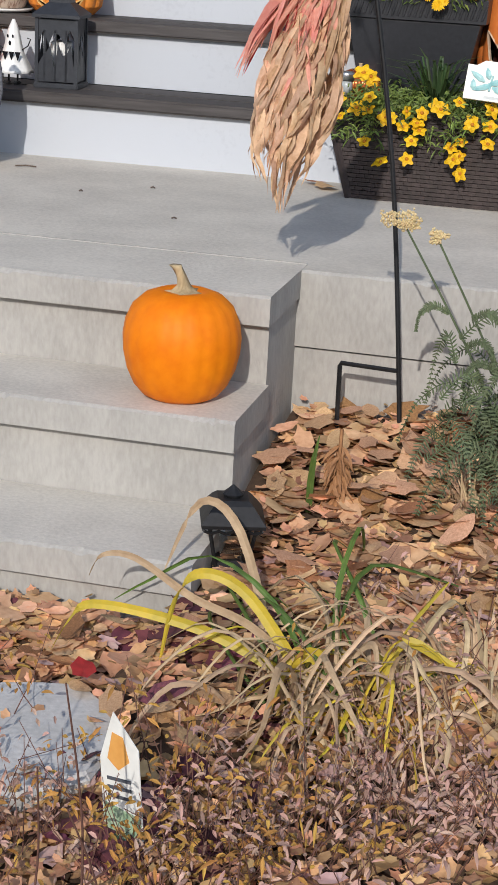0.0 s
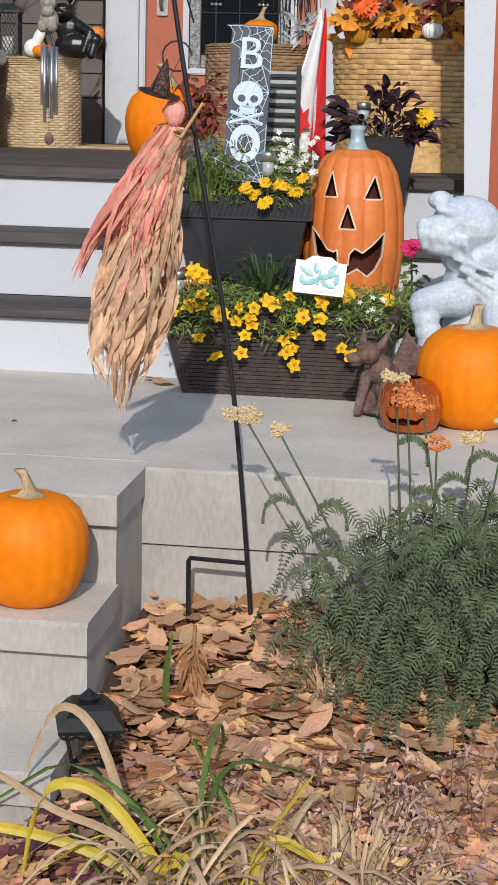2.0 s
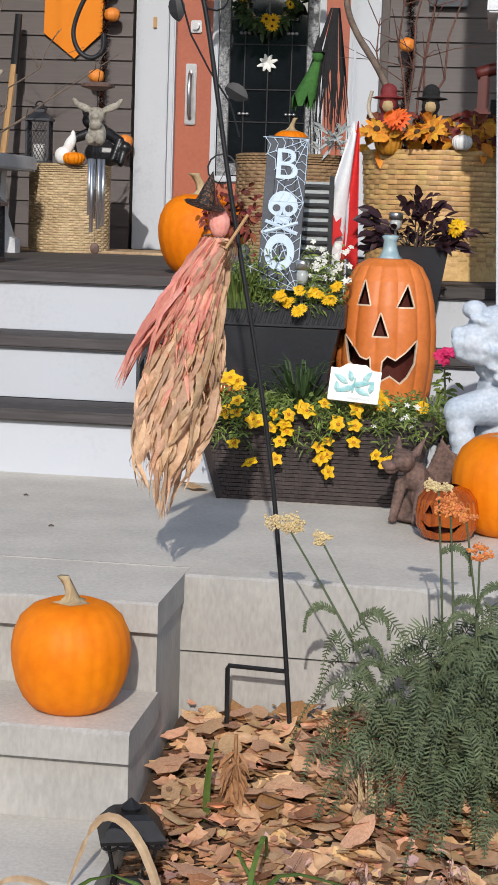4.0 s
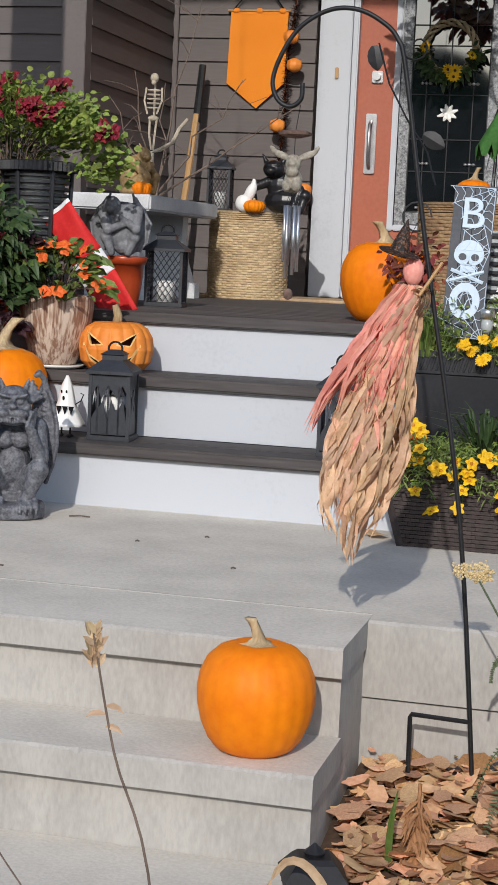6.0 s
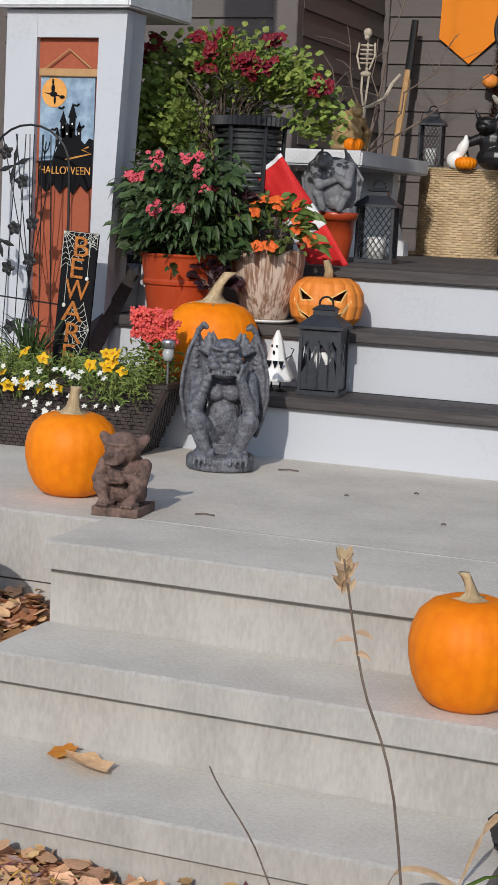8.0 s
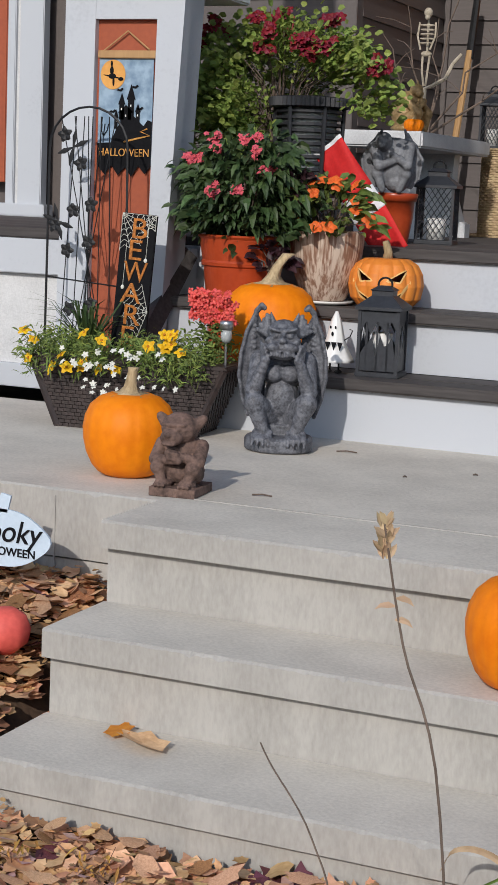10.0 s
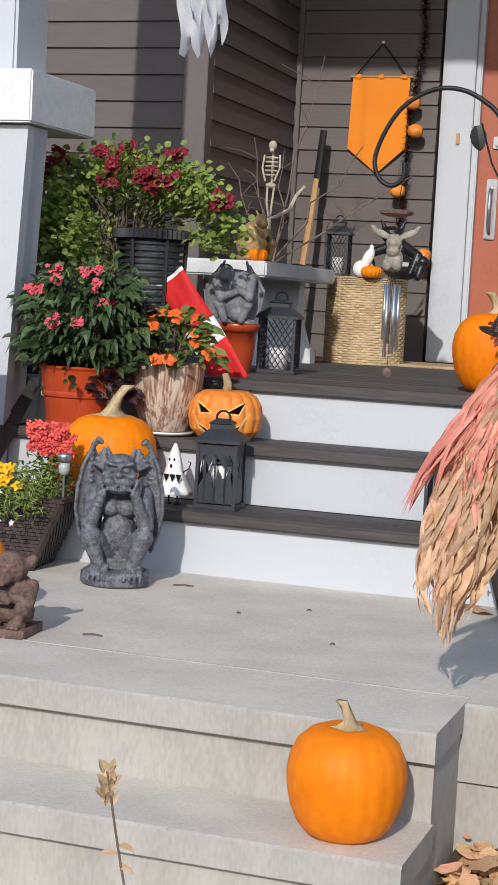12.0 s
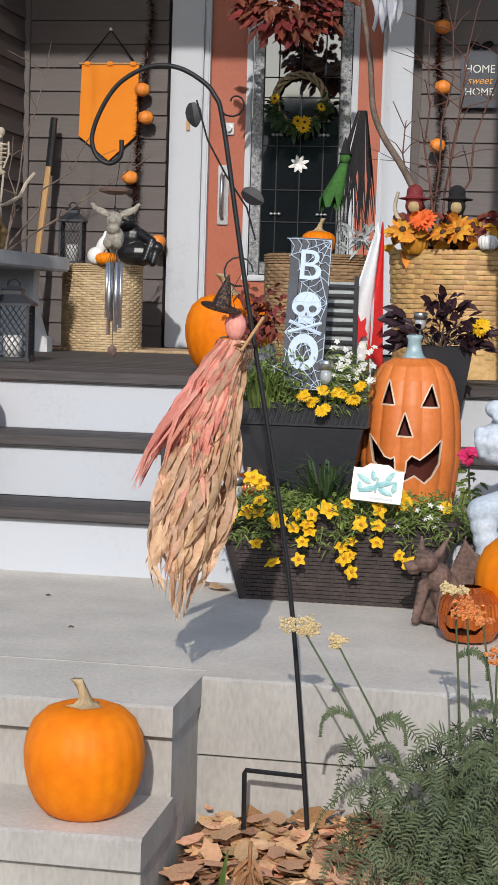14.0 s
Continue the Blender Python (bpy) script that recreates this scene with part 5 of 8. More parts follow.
for y in (-0.33, 0.30):
    bm = bmesh.new()
    poly(bm, [(-0.14, 0.0), (0.155, 0.0), (0.155, 0.06), (0.13, 0.07), (0.10, 0.16), (0.085, 0.26), (0.09, 0.362), (-0.09, 0.362), (-0.085, 0.26), (-0.10, 0.16), (-0.13, 0.07), (-0.14, 0.06)], y - 0.04, 0.08)
    part("leg", bm, STONE, bench, "carved concrete leg")
lantern((-1.225, 2.93, ZD), 0.145, 0.285, "black wire lattice lantern with a white candle on the deck", 8, True)
lantern((-1.485, 4.58, 1.54), 0.115, 0.275, "black wire lattice lantern on the wicker hamper", 5, True)
lantern((-1.05, 1.86, ZA), 0.135, 0.285, "black metal lantern with cut-out silhouettes on the step", 6, False, candle_h=0.6)
lantern((-0.335, 1.86, ZA), 0.135, 0.285, "black metal lantern with cut-out silhouettes behind the corn husk figure", 6, False, candle_h=0.6)
wicker_box("wicker_hamper", (-1.345, 4.62, ZD), 0.375, 0.33, 0.365, WICKER, "straw coloured round woven lidded hamper", 0, 32, 46, 1.0, amp=0.004)
wicker_box("lidded_basket", (-0.14, 3.30, ZD), 0.42, 0.34, 0.39, WICKER_BROWN, "brown woven lidded basket in front of the door", 0, 30, 46, 1.0, amp=0.004)
wicker_box("bamboo_basket", (0.43, 2.95, ZD), 0.56, 0.46, 0.44, BAMBOO, "large round split bamboo basket full of autumn decorations", 0, 26, 44, 1.0, 0.1, amp=0.0028, lid=False)


# ---- hanging pole with the corn husk figure ----
hook = thing("shepherd_hook", "tall black iron shepherd hook with curled tendrils and leaves", "garden hook", (0.258, 0.43, 0.262))
O = Vector((0.258, 0.43, 0.262))


def W(x, z, y=0.43):
    return Vector((x, y, z)) - O


part("pole", tube(bmesh.new(), curve([W(0.260, 0.20), W(0.195, 0.82), W(0.09, 1.392), W(0.033, 1.725), W(0.012, 1.79), W(-0.02, 1.822), W(-0.07, 1.846), W(-0.127, 1.846), W(-0.185, 1.815), W(-0.222, 1.765), W(-0.243, 1.705),
                                W(-0.232, 1.665), W(-0.205, 1.650), W(-0.182, 1.665), W(-0.180, 1.698)]), 0.0050, 8), BLACK, hook, smooth=True)
part("foot_bar", tube(bmesh.new(), [W(0.246, 0.397), W(0.118, 0.401), W(0.116, 0.395), W(0.118, 0.24)], 0.0055, 6), BLACK, hook)
part("tendril", tube(bmesh.new(), [W(0.031, 1.735) + Vector((0.035 * (1 - 0.07 * i) * math.cos(i * 0.55 + 3.0) + 0.022, 0, 0.035 * (1 - 0.07 * i) * math.sin(i * 0.55 + 3.0) + 0.04)) for i in range(12)], 0.002, 5), BLACK, hook)
part("tendril", tube(bmesh.new(), [W(0.09, 1.39) + Vector((-0.018 + 0.03 * math.cos(i * 0.5), 0, 0.045 + 0.03 * math.sin(i * 0.5))) for i in range(11)], 0.002, 5), BLACK, hook)
part("tendril", tube(bmesh.new(), [W(-0.025, 1.78), W(0.0, 1.70), W(0.04, 1.63), W(0.085, 1.565), W(0.105, 1.50)], 0.002, 5), BLACK, hook)
for x, z, d in ((-0.035, 1.775, (0.2, 0, -1)), (0.075, 1.60, (0.9, 0, -0.5))):
    bm = bmesh.new()
    strip(bm, [W(x, z) + Vector(d) * 0.05 * u for u in (0, 0.15, 0.35, 0.6, 0.82, 0.94, 1)], [0.012, 0.026, 0.034, 0.033, 0.022, 0.011, 0.002], (-d[2], 0, d[0]), 0.15)
    part("iron_leaf", bm, BLACK, hook)

figure = thing("corn_husk_figure", "hanging corn husk witch figure dyed pink at the top", "decoration", (0.075, 0.40, 1.325))
F = Vector((0.075, 0.40, 1.325))
part("head", lathe(bmesh.new(), [(0.008, -0.03), (0.017, -0.018), (0.022, -0.002), (0.020, 0.012), (0.012, 0.024), (0.004, 0.032)], 48, 11, 0.10), HUSK_PINK, figure, "pink wrapped husk head", smooth=True)
part("hanging_loop", tube(bmesh.new(), [(0, 0, 0.02), (-0.012, 0.01, 0.07), (0.008, 0.03, 0.115)], 0.0007, 4), BLACK, figure)
part("neck_tie", tube(bmesh.new(), [(-0.012 + 0.019 * math.cos(a), 0.017 * math.sin(a), -0.026 + 0.004 * math.sin(a)) for a in [i * math.pi / 8 for i in range(17)]], 0.002, 5), TWIG, figure)
q = random.Random(11)
husk, pink, red = bmesh.new(), bmesh.new(), bmesh.new()
ZZ = [-0.62, -0.56, -0.50, -0.40, -0.30, -0.20, -0.10, -0.03, 0.0]
ZL = [-0.112, -0.145, -0.165, -0.160, -0.135, -0.105, -0.062, -0.024, -0.018]
ZR = [-0.092, -0.068, -0.042, 0.0, 0.008, 0.004, 0.010, 0.012, 0.010]


def ribbon(bm, pts, widths, a0, twist, fold):
    """A husk strip whose face turns as it hangs."""
    rows, n = [], len(pts)
    for i, p in enumerate(pts):
        d = (pts[min(i + 1, n - 1)] - pts[max(i - 1, 0)]).normalized()
        a = a0 + twist * i / (n - 1)
        sd = Vector((math.cos(a), math.sin(a), 0))
        sd = (sd - d * sd.dot(d)).normalized()
        w = widths[i] / 2
        rows.append([bm.verts.new(p - sd * w), bm.verts.new(p + sd.cross(d) * fold * w), bm.verts.new(p + sd * w)])
    for a, b in zip(rows, rows[1:]):
        for k in (0, 1):
            bm.faces.new((a[k], a[k + 1], b[k + 1], b[k]))


def husk_at(side, z, depth):
    lo, hi = float(np.interp(z, ZZ, ZL)), float(np.interp(z, ZZ, ZR))
    half = (hi - lo) / 2
    return Vector(((lo + hi) / 2 + side * half, depth * min(half * 0.8, 0.05) * math.sqrt(max(0.0, 1.05 - side * side)), z))


for i in range(250):
    side, depth = q.uniform(-1, 1), (-1 if q.random() < 0.72 else 1) * q.uniform(0.75, 1.05)
    fan = q.random() < 0.11
    if fan:
        za, u = -0.03, q.random()
        tip = Vector((-0.215 + 0.085 * u, q.uniform(-0.04, 0.03), -0.335 + 0.07 * u - 0.05 * q.random() + 0.04 * q.random()))
        neck = husk_at(-0.6, za, depth)
        pts = [neck.lerp(tip, k / 6) + Vector((math.sin(k * 1.7 + i) * 0.008, math.cos(k * 1.4 + i) * 0.010, 0.020 * math.sin(k / 6 * 3.14))) for k in range(7)]
        tgt = pink if q.random() < 0.8 else (red if q.random() < 0.45 else husk)
    else:
        za = -0.03 if q.random() < 0.35 else q.uniform(-0.40, -0.08)
        zb = max(-0.61 if abs(side) < 0.6 else -0.55, za - q.uniform(0.13, 0.30))
        w1, w2, drift = q.uniform(0, 6.3), q.uniform(6, 13), q.gauss(0, 0.25)
        pts = []
        for k in range(11):
            u = k / 10
            p = husk_at(max(-1, min(1, side + drift * u)), za + (zb - za) * u, depth)
            flick = u * u * q.uniform(0.0, 0.016)
            pts.append(p + Vector((math.sin(w1 + u * w2) * 0.009, math.cos(w1 + u * w2 * 1.2) * 0.010 + depth * flick, 0)))
        rosy = za > -0.06 and side < 0.7 or (side < 0.0 and za > -0.18)
        tgt = (red if side < -0.3 and zb > -0.3 and q.random() < 0.3 else pink) if rosy and q.random() < 0.68 else husk
    wd = q.uniform(0.008, 0.022)
    m_ = len(pts)
    ribbon(tgt, pts, [wd * (0.35 + 0.65 * math.sin(min(1, 0.15 + 1.0 * k / (m_ - 1)) * math.pi) ** 0.7) * (1 if k < m_ - 1 else 0.15) for k in range(m_)], q.uniform(-0.9, 0.9), q.gauss(0, 1.3), q.uniform(-0.9, 0.9))
part("husk_strips", husk, HUSK, figure, "dry tan husk strips", smooth=True)
part("pink_strips", pink, HUSK_PINK, figure, "pink dyed husk strips", smooth=True)
part("red_strips", red, HUSK_RED, figure, "red dyed husk strips", smooth=True)
bm = bmesh.new()
for i in range(26):
    u = i / 25
    p = Vector((-0.012, -0.022 + 0.02 * u, -0.04))
    mid = Vector((0.022 + 0.016 * u, -0.026 + 0.03 * u, -0.035 - 0.02 * q.random()))
    e = Vector((0.004 + 0.02 * u, -0.028 + 0.03 * u, -0.085 - 0.012 * q.random()))
    strip(bm, curve([p, mid, e], 3), [0.004, 0.008, 0.009, 0.009, 0.008, 0.006, 0.003], None, 0.3)
part("folded_arm", bm, HUSK, figure, "folded pale husk arm")
part("broom_stick", tube(bmesh.new(), [(0.020, -0.035, -0.048), (0.062, -0.03, 0.020)], 0.0035, 6), WOOD, figure)
hat = lathe(bmesh.new(), [(0.040, 0), (0.043, 0.003), (0.021, 0.007), (0.017, 0.022), (0.009, 0.05), (0.001, 0.072)], 18)
bmesh.ops.transform(hat, matrix=pose(-0.030, -0.01, 0.034, 8, 14, 0), verts=hat.verts)
part("witch_hat", hat, mat("hat_glitter", (0.16, 0.07, 0.035), (0.008, 0.006, 0.006), 0.6, 160, 300, 0.6, ramp=(0.48, 0.6)), figure, "black pointed hat with orange net")

# ---- planters on the landing ----
def trough(loc, w0, w1, d, h, label, rows=12, rz=0):
    """A tapered trough woven from brown resin strips."""
    t = thing("wicker_planter", label, "planter", loc, "wicker planters", rz=rz)
    core = bmesh.new()
    poly(core, [(-w0 / 2 + 0.006, 0), (w0 / 2 - 0.006, 0), (w1 / 2 - 0.006, h), (-w1 / 2 + 0.006, h)], -d / 2 + 0.006, d - 0.012)
    part("core", core, RATTAN, t)
    bm = bmesh.new()
    rh = h / rows
    for j in range(rows):
        u = (j + 0.5) / rows
        w = w0 + (w1 - w0) * u
        n = 46
        for i in range(n):
            x = -w / 2 + w * (i + 0.5) / n
            o = 0.003 if (i + j) % 2 else 0.0
            box(bm, (x, -d / 2 - o, rh * (j + 0.5)), (w / n * (1.15 if o else 0.9), 0.006, rh * 0.86))
        m = int(n * d / w)
        for s in (-1, 1):
            for i in range(m):
                o = 0.003 if (i + j) % 2 else 0.0
                box(bm, (s * (w / 2 + o), -d / 2 + d * (i + 0.5) / m, rh * (j + 0.5)), (0.006, d / m * 1.08, rh * 0.80))
    part("weave", bm, RATTAN, t)
    for s in (-1, 1):
        bm = bmesh.new()
        tube(bm, [(s * w0 / 2, -d / 2, 0), (s * w1 / 2, -d / 2, h)], 0.012, 6)
        part("corner_post", bm, RATTAN, t)
    part("rim", B((0, 0, h + 0.004), (w1 + 0.014, d + 0.014, 0.014), 0.004), RATTAN, t)
    return t


trough((0.165, 1.60, Z3), 0.50, 0.635, 0.20, 0.225, "brown woven resin planter full of yellow flowers", 20)
trough((-1.73, 1.56, Z3), 0.44, 0.62, 0.20, 0.205, "brown woven resin planter with yellow and white flowers", 18, 6)


def low_plants(center, rx, ry, z, n, label, rng, lmat=GREEN, hang=0.06, h=0.07):
    """Low feathery bedding plants in tufts, some of which spill over the rim."""
    t = thing("bedding_plant", label, "flowers", (center[0], center[1], z), "bedding plants")
    bm, lime = bmesh.new(), bmesh.new()
    tufts = []
    for i in range(max(24, n // 60)):
        x, y = rng.uniform(-rx, rx), rng.uniform(-ry * 1.15, ry)
        low = hang * rng.random() ** 2 if y < -ry * 0.5 else 0.0
        tufts.append((x, y - (0.035 if low > 0.02 else 0), low))
    for i in range(n):
        x, y, low = rng.choice(tufts)
        zz = rng.uniform(-low, h * rng.uniform(0.3, 1.0)) if low else rng.uniform(-0.01, h * rng.uniform(0.4, 1.0))
        d = Vector((rng.gauss(0, 0.8), rng.gauss(-0.3, 0.6), rng.gauss(0.45, 0.7)))
        leaf(lime if rng.random() < 0.35 else bm, (x + rng.gauss(0, 0.017), y + rng.gauss(0, 0.014), zz), d, rng.uniform(0.014, 0.034), rng.uniform(0.003, 0.0065), rng, 0.4)
    part("foliage", bm, lmat, t)
    part("foliage", lime, GREEN_LIME, t)
    return t


r1 = random.Random(21)
t = low_plants((0.165, 1.585), 0.31, 0.10, 0.79, 5200, "green bidens with yellow daisy flowers spilling over the planter", r1, hang=0.085, h=0.085)
blooms(t, [(r1.uniform(-0.30, 0.27), -0.125 - r1.random() * 0.02, r1.uniform(-0.10, 0.07)) for i in range(13)] + [(r1.uniform(-0.30, 0.08), -0.135 - r1.random() * 0.02, r1.uniform(-0.13, 0.06)) for i in range(19)] + [(-0.22 + r1.uniform(-.03, .03), -0.1, 0.09 + r1.random() * .05) for i in range(5)], YELLOW, 0.024, r1, 5, "yellow_flower", "bright yellow five-petalled flower", 0.2, 0.78)
blooms(t, [(r1.uniform(0.16, 0.30), -0.12, r1.uniform(0.0, 0.07)) for i in range(8)], WHITEFL, 0.010, r1, 5, "white_flower", "small white flower")
blooms(t, [(r1.uniform(0.16, 0.30), -0.10, r1.uniform(0.03, 0.10)) for i in range(4)], YELLOW, 0.018, r1, 14, "marigold", "orange-yellow marigold", 0.5, 0.5, 2, 0.003)
tuft = grass_tuft("spiky_grass", (0.12, 1.60, 0.78), 70, 0.18, GREEN_DARK, r1, "dark green spiky dracaena tuft in the planter", 0.03, 0.010, 0.7)
t = low_plants((-1.73, 1.53), 0.33, 0.11, 0.775, 4600, "green bedding plants with yellow and white flowers in the planter", r1, hang=0.07, h=0.10)
blooms(t, [(r1.uniform(-0.33, 0.02), -0.13, r1.uniform(-0.04, 0.10)) for i in range(12)] + [(0.14 + r1.uniform(-.05, .08), -0.12, 0.05 + r1.random() * .06) for i in range(7)], YELLOW, 0.022, r1, 5, "yellow_flower", "bright yellow five-petalled flower", 0.2, 0.78)
blooms(t, [(r1.uniform(-0.16, 0.24), -0.16 - 0.02 * r1.random(), r1.uniform(-0.09, 0.05)) for i in range(44)], WHITEFL, 0.011, r1, 5, "white_flower", "small white flower", 0.2, 0.7)
grass_tuft("spiky_grass", (-1.93, 1.60, 0.77), 50, 0.19, GREEN_DARK, r1, "dark green strappy leaves in the planter", 0.03, 0.010, 0.9)
t = thing("snapdragon", "coral red snapdragon in the planter corner", "flowers", (-1.50, 1.60, 0.78))
bm = bmesh.new()
for i in range(420):
    leaf(bm, (r1.gauss(0, 0.035), r1.gauss(0, 0.025), r1.uniform(0, 0.13)), (r1.gauss(0, 1), r1.gauss(0, 1), r1.uniform(0, 1)), r1.uniform(0.015, 0.035), 0.008, r1, 0.3)
part("foliage", bm, GREEN, t)
for cx in (-0.05, -0.015, 0.025, 0.055, -0.03):
    bm = bmesh.new()
    for i in range(34):
        flower(bm, (cx + r1.gauss(0, 0.010), -0.02 + r1.gauss(0, 0.01), 0.13 + 0.09 * r1.random()), (r1.gauss(0, 0.6), -0.7, r1.gauss(0.2, 0.6)), 0.014, r1, 5, 0.5, 0.7)
    part("flower_spike", bm, CORAL, t, "coral flower spike")

t = thing("pink_flower_plant", "single hot pink flower on a leafy stem beside the planter", "flowers", (0.505, 1.70, Z3))
part("stem", tube(bmesh.new(), curve([(0.0, 0.0, 0.0), (0.01, 0.0, 0.2), (0.0, -0.01, 0.38)]), 0.003, 5), GREEN_GREY, t)
bm = bmesh.new()
for i in range(60):
    leaf(bm, (r1.gauss(0, 0.012), r1.gauss(0, 0.01), r1.uniform(0.18, 0.36)), (r1.gauss(0, 1), -0.4, r1.gauss(0.2, 0.6)), 0.03, 0.012, r1, 0.4)
part("foliage", bm, GREEN, t)
blooms(t, [(0.0, -0.02, 0.395)], mat("hot_pink_petal", (0.72, 0.03, 0.16), (0.55, 0.02, 0.10), 0.6, 20, 80, 0.1, trans=0.2), 0.022, r1, 6, "blossom", "hot pink blossom cluster", 0.3, 0.8, 7, 0.014)

# black square planter behind with alyssum and marigolds
def square_planter(loc, w0, w1, h, d, label, rz=0, ribs=True):
    t = thing("square_planter", label, "planter", loc, rz=rz)
    bm = bmesh.new()
    lathe(bm, [(w0, 0), (w1 * 1.08, h - 0.004), (w1 * 1.09, h), (w1 * 0.98, h), (w1 * 0.96, h - 0.03)] if not ribs else [(w0, 0), (w1, h * 0.78), (w1 * 1.0, h * 0.79), (w1 * 1.09, h * 0.80), (w1 * 1.10, h * 0.985), (w1 * 1.07, h), (w1 * 0.98, h), (w1 * 0.96, h - 0.03)], 4)
    bmesh.ops.rotate(bm, cent=(0, 0, 0), matrix=Matrix.Rotation(radians(45), 3, "Z"), verts=bm.verts)
    bmesh.ops.scale(bm, vec=(1, d, 1), verts=bm.verts)
    part("body", bm, RESIN, t)
    if ribs:
        bm, half = bmesh.new(), w1 * 1.10 * 0.7071
        for i in range(26):
            x = -half + 2 * half * (i + 0.5) / 26
            tube(bm, [(x - 0.006, -half * d - 0.001, h * 0.83), (x + 0.006, -half * d - 0.001, h * 0.95)], 0.0035, 5)
        part("rim_ribs", bm, RESIN, t, "slanting moulded rim pattern")
    part("soil", B((0, 0, h - 0.03), (w1 * 1.25, w1 * 1.25 * d, 0.02)), SOIL, t)
    return t


square_planter((0.01, 1.90, ZA), 0.185, 0.262, 0.335, 0.55, "black resin planter with a ribbed rim on the steps")
t = low_plants((0.03, 1.88), 0.17, 0.08, 1.095, 2200, "bushy green alyssum and marigolds in a black planter", r1, GREEN, 0.03, 0.17)
blooms(t, [(r1.uniform(0.07, 0.20), -0.08, r1.uniform(0.05, 0.18)) for i in range(36)], WHITEFL, 0.010, r1, 5, "white_flower", "small white flower", 0.2, 0.7)
blooms(t, [(0.05, -0.11, 0.035), (0.0, -0.12, 0.02), (0.10, -0.11, 0.03), (0.14, -0.11, 0.015), (0.06, -0.13, -0.015), (0.02, -0.1, 0.0), (0.16, -0.10, 0.05)], YELLOW, 0.019, r1, 16, "marigold", "yellow-orange marigold", 0.5, 0.45, 2, 0.003)
grass_tuft("strappy_plant", (-0.10, 1.84, 1.075), 170, 0.12, GREEN, r1, "green strappy carnation leaves in a black planter", 0.07, 0.008, 0.9)
square_planter((0.395, 2.13, ZB), 0.062, 0.118, 0.315, 1.0, "tall tapered black planter with dark purple foliage", 4, False)
t, tips = bush("purple_foliage", (0.385, 2.13, 1.315), (0.13, 0.10, 0.09), 240, PURPLE_LEAF, r1, "dark purple sweet potato vine foliage", 0.055, 0.42, 20, True, 0.5)
blooms(t, [(0.13, -0.06, 0.01)], YELLOW, 0.024, r1, 18, "marigold", "yellow marigold", 0.5, 0.4, 3, 0.004)
for p, h in (((0.085, 1.80, 1.04), 0.18), ((-0.118, 1.53, 0.75), 0.15), ((0.328, 2.10, 1.225), 0.14), ((-1.435, 1.55, 0.75), 0.17), ((-1.425, 2.05, 1.16), 0.20)):
    solar_light(p, h, r1)

# ---- pots on the left steps ----
cp = thing("clay_pot", "glossy rust orange plant pot with stepped bands", "plant pot", (-1.605, 2.02, ZA))
part("body", lathe(bmesh.new(), [(0.088, 0), (0.094, 0.004), (0.108, 0.20), (0.114, 0.205), (0.115, 0.215), (0.111, 0.222), (0.120, 0.298), (0.127, 0.303), (0.128, 0.313), (0.124, 0.320), (0.136, 0.388), (0.142, 0.396), (0.138, 0.402), (0.126, 0.40), (0.122, 0.37)], 64), RUSTPOT, cp, smooth=False)
part("soil", lathe(bmesh.new(), [(0.124, 0.372), (0.001, 0.38)], 20, cap=False), SOIL, cp)
t, tips = bush("pink_flowering_shrub", (-1.59, 2.0, 1.30), (0.19, 0.15, 0.17), 2300, GREEN_DARK, r1, "dark green shrub with small pink flower heads in a clay pot", 0.048, 0.52, 84, True, 0.9, -0.75)
hd = [p for p in tips if p.y < 0.0 and p.z > -0.06][:13]
blooms(t, [p * 1.1 + Vector((0, -0.04, 0.015)) for p in hd], PINKFL, 0.010, r1, 5, "flower_head", "pink clustered flower head", 0.3, 0.8, 18, 0.009)
st = thing("striped_pot", "brown and cream striped glazed urn-shaped pot on a saucer", "plant pot", (-1.345, 2.12, ZB + 0.012))
part("body", lathe(bmesh.new(), [(0.060, 0), (0.068, 0.004), (0.088, 0.045), (0.106, 0.095), (0.117, 0.145), (0.122, 0.19), (0.122, 0.215), (0.124, 0.222), (0.120, 0.226), (0.113, 0.222), (0.108, 0.19)], 56), STRIPES, st, smooth=True)
part("soil", lathe(bmesh.new(), [(0.111, 0.195), (0.001, 0.20)], 20, cap=False), SOIL, st)
solo("saucer", lathe(bmesh.new(), [(0.07, 0), (0.092, 0.006), (0.098, 0.014), (0.09, 0.012)], 36), CANDLE, "white pot saucer on the wooden step", "saucer", (-1.345, 2.12, ZB), smooth=True)
t, tips = bush("orange_impatiens", (-1.33, 2.09, 1.235), (0.15, 0.12, 0.10), 330, GREEN, r1, "green impatiens with orange flowers in a striped pot", 0.055, 0.42, 24, True, 0.5, -0.5)
blooms(t, [p * 1.1 + Vector((0, -0.035, 0.015)) for p in tips if p.y < 0.04][:16], ORANGEFL, 0.024, r1, 5, "orange_flower", "orange flower", 0.15, 0.95)
bush("purple_foliage", (-1.43, 2.02, 1.30), (0.05, 0.05, 0.08), 130, PURPLE_LEAF, r1, "dark purple leaves behind the orange flowers", 0.04, 0.5, 14)
bush("purple_foliage", (-1.47, 1.96, 1.09), (0.06, 0.04, 0.06), 130, PURPLE_LEAF, r1, "dark purple leaves hanging between the pots", 0.04, 0.6, 14)
# ribbed black patio lamp-shaped planter with geraniums
gp = thing("ribbed_planter", "black ribbed plastic planter of trailing geraniums", "planter", (-1.575, 2.50, ZD))
part("body", lathe(bmesh.new(), [(0.085, 0), (0.085, 0.02), (0.098, 0.46)], 24), ACRYL, gp, "pale grey inner pot", smooth=True)
